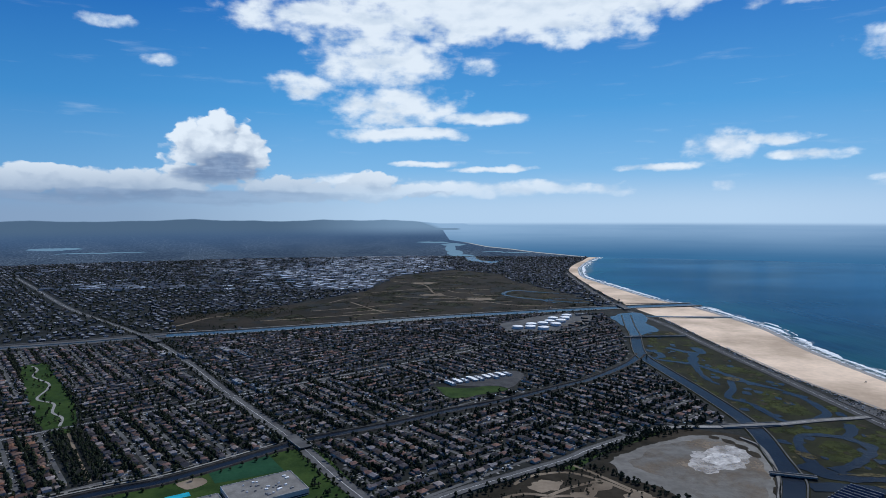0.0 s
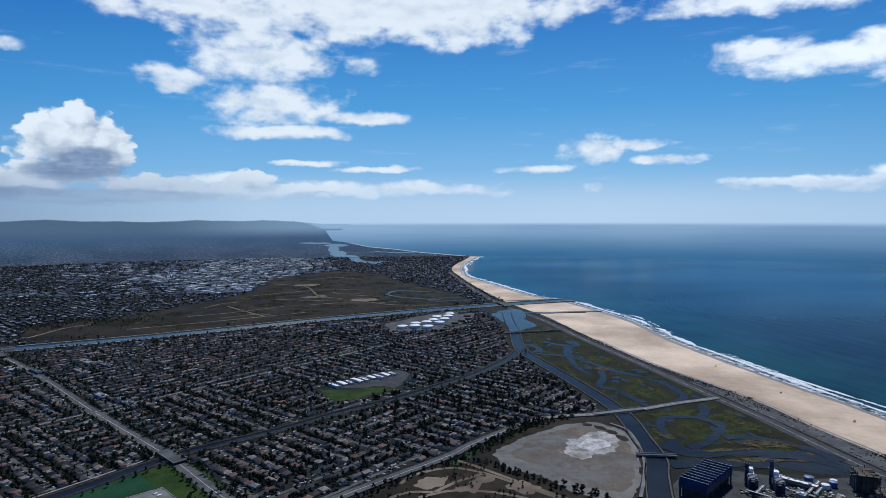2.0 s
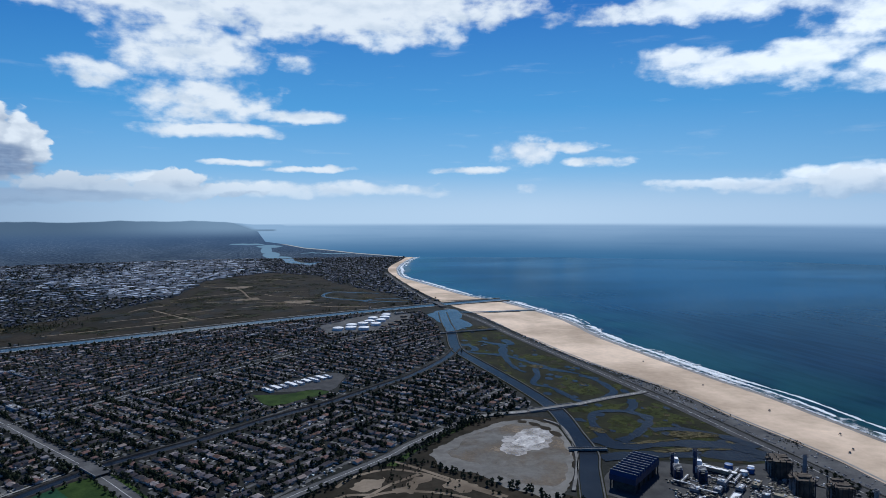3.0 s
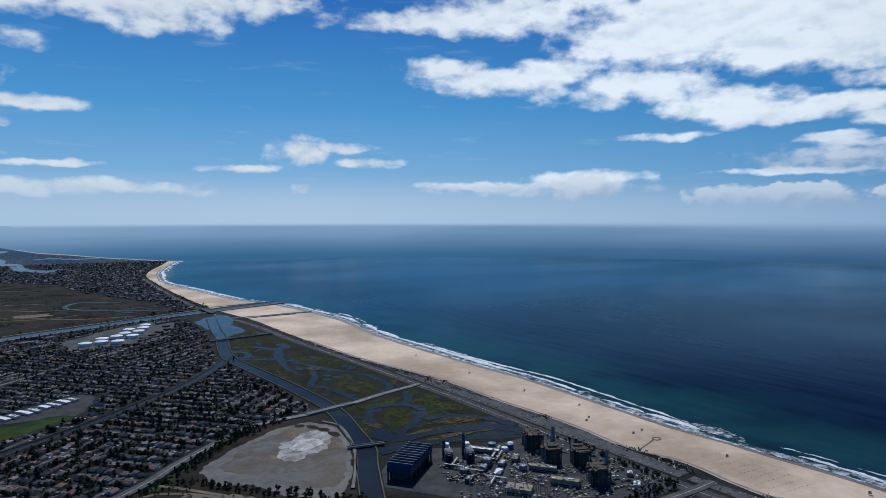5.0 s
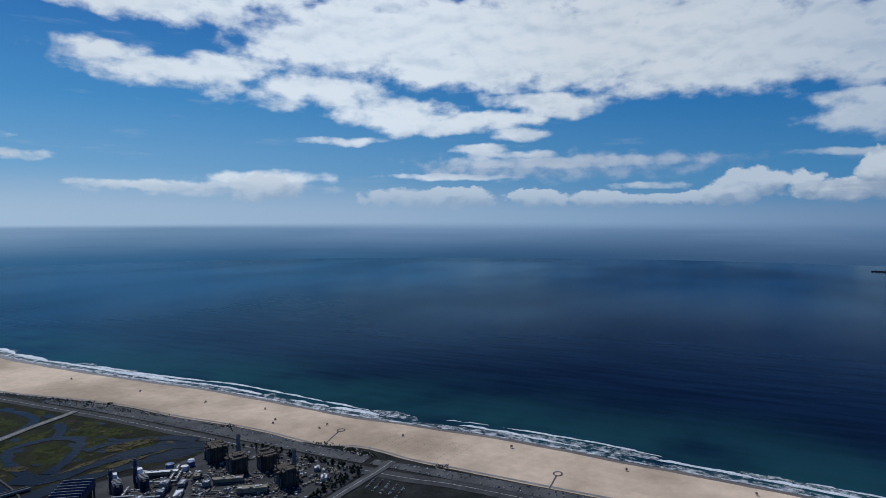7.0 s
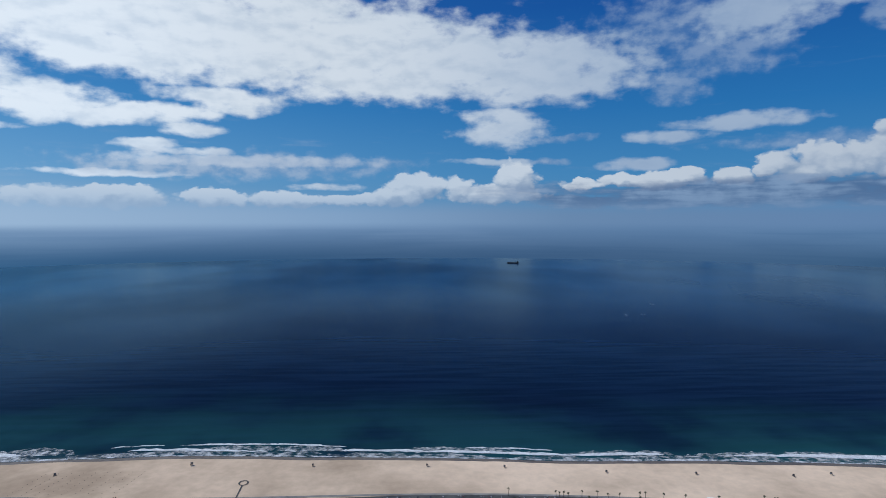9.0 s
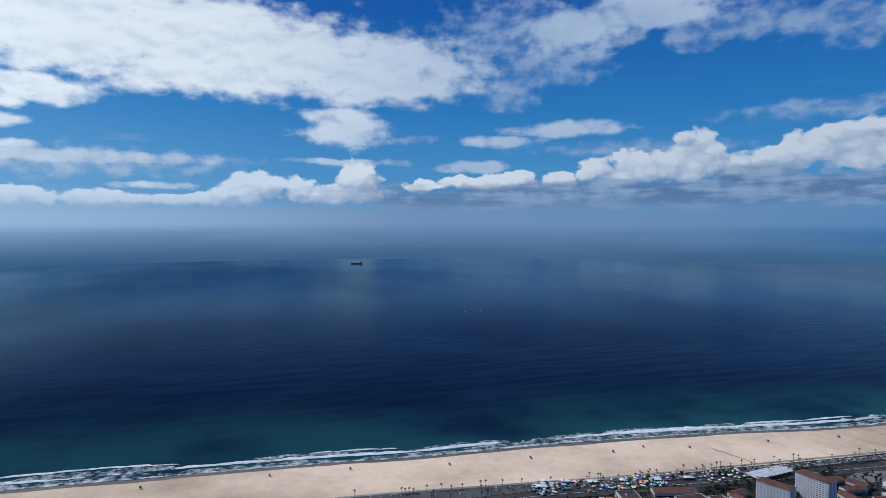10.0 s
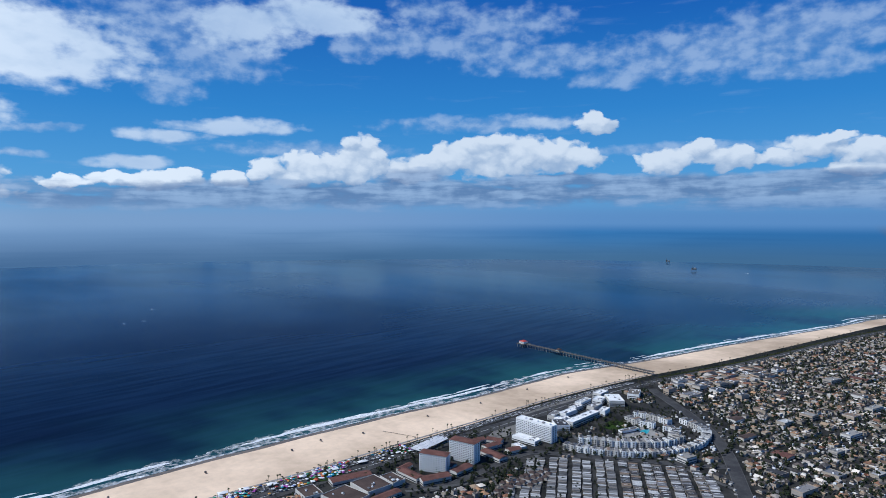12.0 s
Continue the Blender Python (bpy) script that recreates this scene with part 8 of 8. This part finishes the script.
for i in range(40):
    spots.append((618 + (i % 8) * 4.2 - (i // 8) * 1.5, 385 - (i // 8) * 11 + (i % 8) * 0.6, 95))
for i in range(36):
    spots.append((490 + (i % 12) * 3.6, 495 + (i // 12) * 9 - (i % 12) * 4.0, 40))
spots.sort(key=lambda q: math.hypot(q[0], q[1]))
rest = np.array(spots[230:])
CAR_SET = surface("car_colours", (0.85, 0.85, 0.85), (1.0, 1.0, 1.0), 0.3, 0.35, pick="island", hues=((0.60, 0.60, 0.60), (0.04, 0.04, 0.045), (0.28, 0.28, 0.29), (0.70, 0.70, 0.70), (0.10, 0.10, 0.11)))
setting("cars", scatter(CAR_STUFF, rest[:, 0], rest[:, 1], np.where((rest[:, 0] > 640) | (rest[:, 1] < 0), 0.62, 0.4), np.radians(rest[:, 2]), 1.0, 1.0, 1.0), [CAR_SET, WINDOW], "many small parked cars farther along the lots", "stuff", "cars")
for i, (x, y, a) in enumerate(spots[:230]):
    at = pose(x, y, 0.62 if x > 640 or y < 0 else 0.4, 0, 0, a)
    if i:
        copy_thing(car, at)
    else:
        car.matrix_basis = at

# festival by the beach: canopies, big white tents, lawns
setting("festival_lawn", patch([(655, -400), (640, -440), (618, -448), (612, -478), (634, -486), (648, -455)], 0.75, 3, 4), GRASS, "green lawn of the beach festival", category="lawn")
setting("festival_lawn", patch([(631, -572), (614, -576), (606, -600), (622, -612)], 0.75, 3, 4), GRASS, "green lawn of the beach festival", category="lawn")


def canopy(w, d, h, rise, mat, label, group):
    t = thing("canopy", label, "tent", group=group)
    part("cloth", merge([template([(-w / 2, -d / 2, h), (w / 2, -d / 2, h), (w / 2, d / 2, h), (-w / 2, d / 2, h), (0, 0, h + rise)], [(0, 1, 4), (1, 2, 4), (2, 3, 4), (3, 0, 4)], [0] * 4), template([(-w / 2, -d / 2, h - 0.35), (w / 2, -d / 2, h - 0.35), (w / 2, d / 2, h - 0.35), (-w / 2, d / 2, h - 0.35), (-w / 2, -d / 2, h), (w / 2, -d / 2, h), (w / 2, d / 2, h), (-w / 2, d / 2, h)], [(0, 1, 5, 4), (1, 2, 6, 5), (2, 3, 7, 6), (3, 0, 4, 7)], [0] * 4)]), mat, t)
    part("frame", merge([strut((a * w * 0.48, b * d * 0.48, 0), (a * w * 0.48, b * d * 0.48, h), 0.12) for a in (-1, 1) for b in (-1, 1)]), GREY, t)
    return t


small = canopy(3.2, 3.2, 1.9, 0.9, CANOPY, "small coloured pop-up canopy on the festival ground", "festival canopies")
count = 0
for i in range(900):
    y = r_.uniform(-600, -325)
    x = np.interp(-y, -lot_c[:, 1][np.argsort(-lot_c[:, 1])], lot_c[:, 0][np.argsort(-lot_c[:, 1])]) - r_.uniform(-4, 30)
    dense = noise.noise(Vector((x * 0.03, y * 0.02, 5))) + 0.25
    if r_.random() < dense * 1.5 and count < 280:
        at = pose(x, y, 0.65, 0, 0, 72 + r_.choice((0, 0, 20)))
        if count:
            copy_thing(small, at)
        else:
            small.matrix_basis = at
        count += 1
for x, y, w, d in ((668, -350, 12, 7), (660, -372, 11, 7), (648, -402, 12, 8), (640, -440, 9, 6), (630, -478, 15, 7), (622, -520, 12, 6), (655, -338, 14, 6)):
    big = canopy(w, d, 3.0, 1.6, WHITE, "large white festival tent with a peaked roof", "festival tents")
    big.matrix_basis = pose(x, y, 0.65, 0, 0, 72)
marquee = thing("marquee", "very long white ridged marquee behind the beach", "tent", pose(601, -624, 0.6, 0, 0, 96))
for k in range(3):
    v0 = -10.5 + 7 * k
    part("roof", template([(-31, v0, 4), (31, v0, 4), (31, v0 + 6.8, 4), (-31, v0 + 6.8, 4), (-31, v0 + 3.4, 6), (31, v0 + 3.4, 6)], [(0, 1, 5, 4), (2, 3, 4, 5), (3, 0, 4), (1, 2, 5)], [0] * 4), WHITE, marquee)
for u in np.arange(-30, 31, 10):
    for v in (-10.3, 10.1):
        part("pole", box_template(u - 0.2, v - 0.2, 0, u + 0.2, v + 0.2, 4), GREY, marquee)

# lifeguard towers on the sand
guard = thing("lifeguard_tower", "small grey lifeguard tower on legs in the sand", "lifeguard tower", group="lifeguard towers")
part("cabin", box_template(-1.5, -1.5, 1.5, 1.5, 1.5, 3.6, 0, True), GREY, guard)
part("roof", template([(-2, -2, 3.6), (2, -2, 3.6), (2, 2, 3.6), (-2, 2, 3.6), (0, 0, 4.4)], [(0, 1, 4), (1, 2, 4), (2, 3, 4), (3, 0, 4), (3, 2, 1, 0)], [0] * 5), DARK, guard)
part("deck", box_template(-2.1, -2.1, 1.3, 2.1, 2.1, 1.5, 0, True), TIMBER, guard)
for a in (-1, 1):
    for b in (-1, 1):
        part("leg", strut((a * 1.4, b * 1.4, -0.3), (a * 1.4, b * 1.4, 1.35), 0.25), TIMBER, guard)
part("ramp", strut((2.0, 0, 1.4), (5.0, 0, 0.0), 0.6), TIMBER, guard)
for i, (x, y) in enumerate(((817, 271), (803, 114), (793, -33), (782, -132), (757, -257), (744, -367), (729, -484), (731, -534), (710, -595), (695, -718), (677, -831), (668, -958), (660, -1088), (610, -1330), (790, 560), (812, 700), (800, 820), (770, 560), (800, 980), (795, 430), (806, 1180), (760, 640), (775, 648))):
    at = pose(x, y, 0.15, 0, 0, 180)
    if i:
        copy_thing(guard, at @ Matrix.Scale(0.8, 4))
    else:
        guard.matrix_basis = at @ Matrix.Scale(0.8, 4)


def loop(x, y, r, to):
    ring_line = np.array([(x + r * math.cos(a), y + r * 0.8 * math.sin(a)) for a in np.linspace(0, 2 * math.pi, 40)])
    setting("sand_loop", strip(ring_line, [(-0.9, 0.62), (0.9, 0.62)], (0,)), STREET, "grey looped walkway out on the sand", category="path")
    setting("sand_walk", strip(even(np.array([(x - r, y), to], float), 12), [(-0.9, 0.60), (0.9, 0.60)], (0,)), STREET, "grey walkway across the sand", category="path")


loop(777, 526, 6.5, (712, 512))
loop(755, 190, 6.5, (706, 188))
setting("rope_line", strip(even(np.array([(696, -622), (634, -640)], float), 20), [(-0.5, 0.6), (0.5, 0.6)], (0,)), TIMBER, "dark line of matting across the sand", category="path")

# vessels
ship = thing("tanker", "dark cargo ship lying at anchor offshore", "ship", pose(4349, -789, -1.5, 0, 0, 80))
part("hull", template([(-38, -5.5, 0), (30, -5.5, 0), (40, 0, 0), (30, 5.5, 0), (-38, 5.5, 0), (-39, -6, 6), (31, -6, 6), (43, 0, 7), (31, 6, 6), (-39, 6, 6)], [(0, 1, 6, 5), (1, 2, 7, 6), (2, 3, 8, 7), (3, 4, 9, 8), (4, 0, 5, 9), (5, 6, 7, 8, 9)], [0] * 6), DARK, ship)
part("bridge", box_template(-36, -5, 6, -26, 5, 15), RUST, ship)
part("funnel", moved(cyl_template(1.5, 1.3, 0, 5, 10), -33, 0, 15), DARK, ship)
for u in (-14, 2, 18):
    part("crane", merge([strut((u, 0, 6), (u, 0, 14), 1.0), strut((u, 0, 13), (u + 7, 0, 10), 0.7)]), RUST, ship)


def rig(x, y, s):
    t = thing("oil_platform", "dark steel oil platform standing in the sea", "oil platform", pose(x, y, -1.5, 0, 0, 20) @ Matrix.Scale(s, 4), "oil platforms")
    for a in (-1, 0, 1):
        for b in (-1, 1):
            part("leg", strut((a * 14, b * 9, -4), (a * 12, b * 8, 12), 1.5), DARK, t)
    for k, z in enumerate((11, 17)):
        part("deck", box_template(-18 + k * 2, -12, z, 18 - k * 2, 12, z + 1.5, 0, True), RUST, t)
    part("module", box_template(-14, -9, 18.5, 0, 9, 24), GREY, t)
    part("module", box_template(4, -7, 18.5, 14, 7, 22), DARK, t)
    part("derrick", merge([strut((8 + a * 3, b * 3, 22), (8, 0, 40), 0.6) for a in (-1, 1) for b in (-1, 1)]), DARK, t)


rig(1457, -3846, 0.9)
rig(1880, -4460, 0.8)
boat = thing("motor_boat", "small white motor boat trailing a short wake", "boat", pose(1153, -3859, -1.5, 0, 0, 200) @ Matrix.Scale(0.6, 4), "boats")
part("hull", template([(-7, -2, 0), (3, -2, 0), (8, 0, 0.5), (3, 2, 0), (-7, 2, 0), (-7, -2.4, 1.8), (3.5, -2.4, 1.9), (9.5, 0, 2.4), (3.5, 2.4, 1.9), (-7, 2.4, 1.8)], [(0, 1, 6, 5), (1, 2, 7, 6), (2, 3, 8, 7), (3, 4, 9, 8), (4, 0, 5, 9), (5, 6, 7, 8, 9)], [0] * 6), WHITE, boat)
part("cabin", box_template(-3, -1.5, 1.8, 2, 1.5, 4.2), WHITE, boat)
part("wake", template([(-7, -0.6, 0.12), (-7, 0.6, 0.12), (-40, 3.5, 0.12), (-40, -3.5, 0.12)], [(0, 1, 2, 3)], [0]), LACE, boat)
for x, y, a in ((1607, -3343, 30), (1397, -3350, 100), (2017, -798, 40), (2252, -923, 70), (2009, -739, 10)):
    copy_thing(boat, pose(x, y, -1.5, 0, 0, a) @ Matrix.Scale(0.6, 4))


# palms farther along the shore, and rows of low posts on the sand
FAR_PALM = merge([cyl_template(0.22, 0.16, 0, 6.2, 5, 0, False)] + [moved(template([(0, -0.12, 6.1), (1.0, -0.3, 6.5), (1.9, 0, 5.7), (1.0, 0.3, 6.5), (0, 0.12, 6.2)], [(0, 1, 2, 3, 4)], [1]), 0, 0, 0, a) for a in np.arange(0, 6.2, 0.7)])
palm_rows = [along_line(COAST_ROAD[COAST_ROAD[:, 1] < -250], 14, 14, 2.0), along_line(COAST_ROAD[COAST_ROAD[:, 1] < -330], 17, 26, 3.0), along_line(COAST_ROAD[COAST_ROAD[:, 1] < -330], 22, -12, 2.0), rng.normal((520, -1150), (22, 40), (60, 2)), rng.normal((480, -880), (40, 80), (70, 2)), rng.normal((560, -600), (30, 70), (60, 2))]
p = np.concatenate(palm_rows)
setting("palms", scatter(FAR_PALM, p[:, 0], p[:, 1], 0.3, rng.random(len(p)) * 6.28, 1.0, 1.0, rng.uniform(0.7, 1.3, len(p))), [BARK, PALM_LEAF], "tall thin palms along the shore road", "stuff", "palms")
rows = np.array([(738 + i * 7.5 + rng.normal(0, 0.4), 452 - k * 15 - i * 1.2 + rng.normal(0, 0.4)) for k in range(9) for i in range(9)])
setting("beach_posts", scatter(box_template(-0.3, -0.3, 0, 0.3, 0.3, 0.5), rows[:, 0], rows[:, 1], 0.2, 0.0, 1.0, 1.0, 1.0), TIMBER, "rows of low fire-ring posts on the sand", "stuff", "posts")

# planted loops in the paving behind the sand
for x_, y_, a_, b_ in ((716, 470, 9, 6), (712, 446, 8, 5), (722, 962, 10, 7), (716, 998, 9, 6), (714, 330, 8, 5), (722, 690, 7, 5)):
    ring_ = np.array([(x_ + a_ * math.cos(q), y_ + b_ * 1.6 * math.sin(q)) for q in np.linspace(0, 2 * math.pi, 36)])
    setting("planter_path", strip(ring_, [(-0.8, 0.74), (0.8, 0.74)], (0,)), CONCRETE, "pale curving path round a planted bed", category="path")
p = np.concatenate([rng.normal((x_, y_), (3, 5), (26, 2)) for x_, y_ in ((716, 470), (712, 446), (722, 962), (716, 998), (714, 330), (722, 690))])
plant(p[:, 0], p[:, 1], "planter_shrubs", "dark shrubs in the planted beds", 0.2, 0.45, 0.6)

# paved forecourts and drives round the hotels
for spot_ in ([(560, -700), (585, -770), (560, -790), (540, -770), (548, -715)], [(470, -770), (500, -790), (540, -780), (530, -765), (490, -762)], [(575, -620), (560, -650), (530, -650), (545, -625)], [(590, -830), (570, -830), (560, -1050), (578, -1040)]):
    setting("forecourt", patch(spot_, 0.3, 3, 5), PALE_ROAD, "pale paved forecourt beside the hotels", category="paving")
for line_ in ([(590, -800), (545, -808), (500, -815), (462, -790)], [(470, -700), (462, -640), (480, -570), (520, -500)]):
    setting("hotel_drive", strip(smooth(line_), [(-3, 0.45), (3, 0.45)], (0,)), STREET, "grey drive between the hotels", category="road")
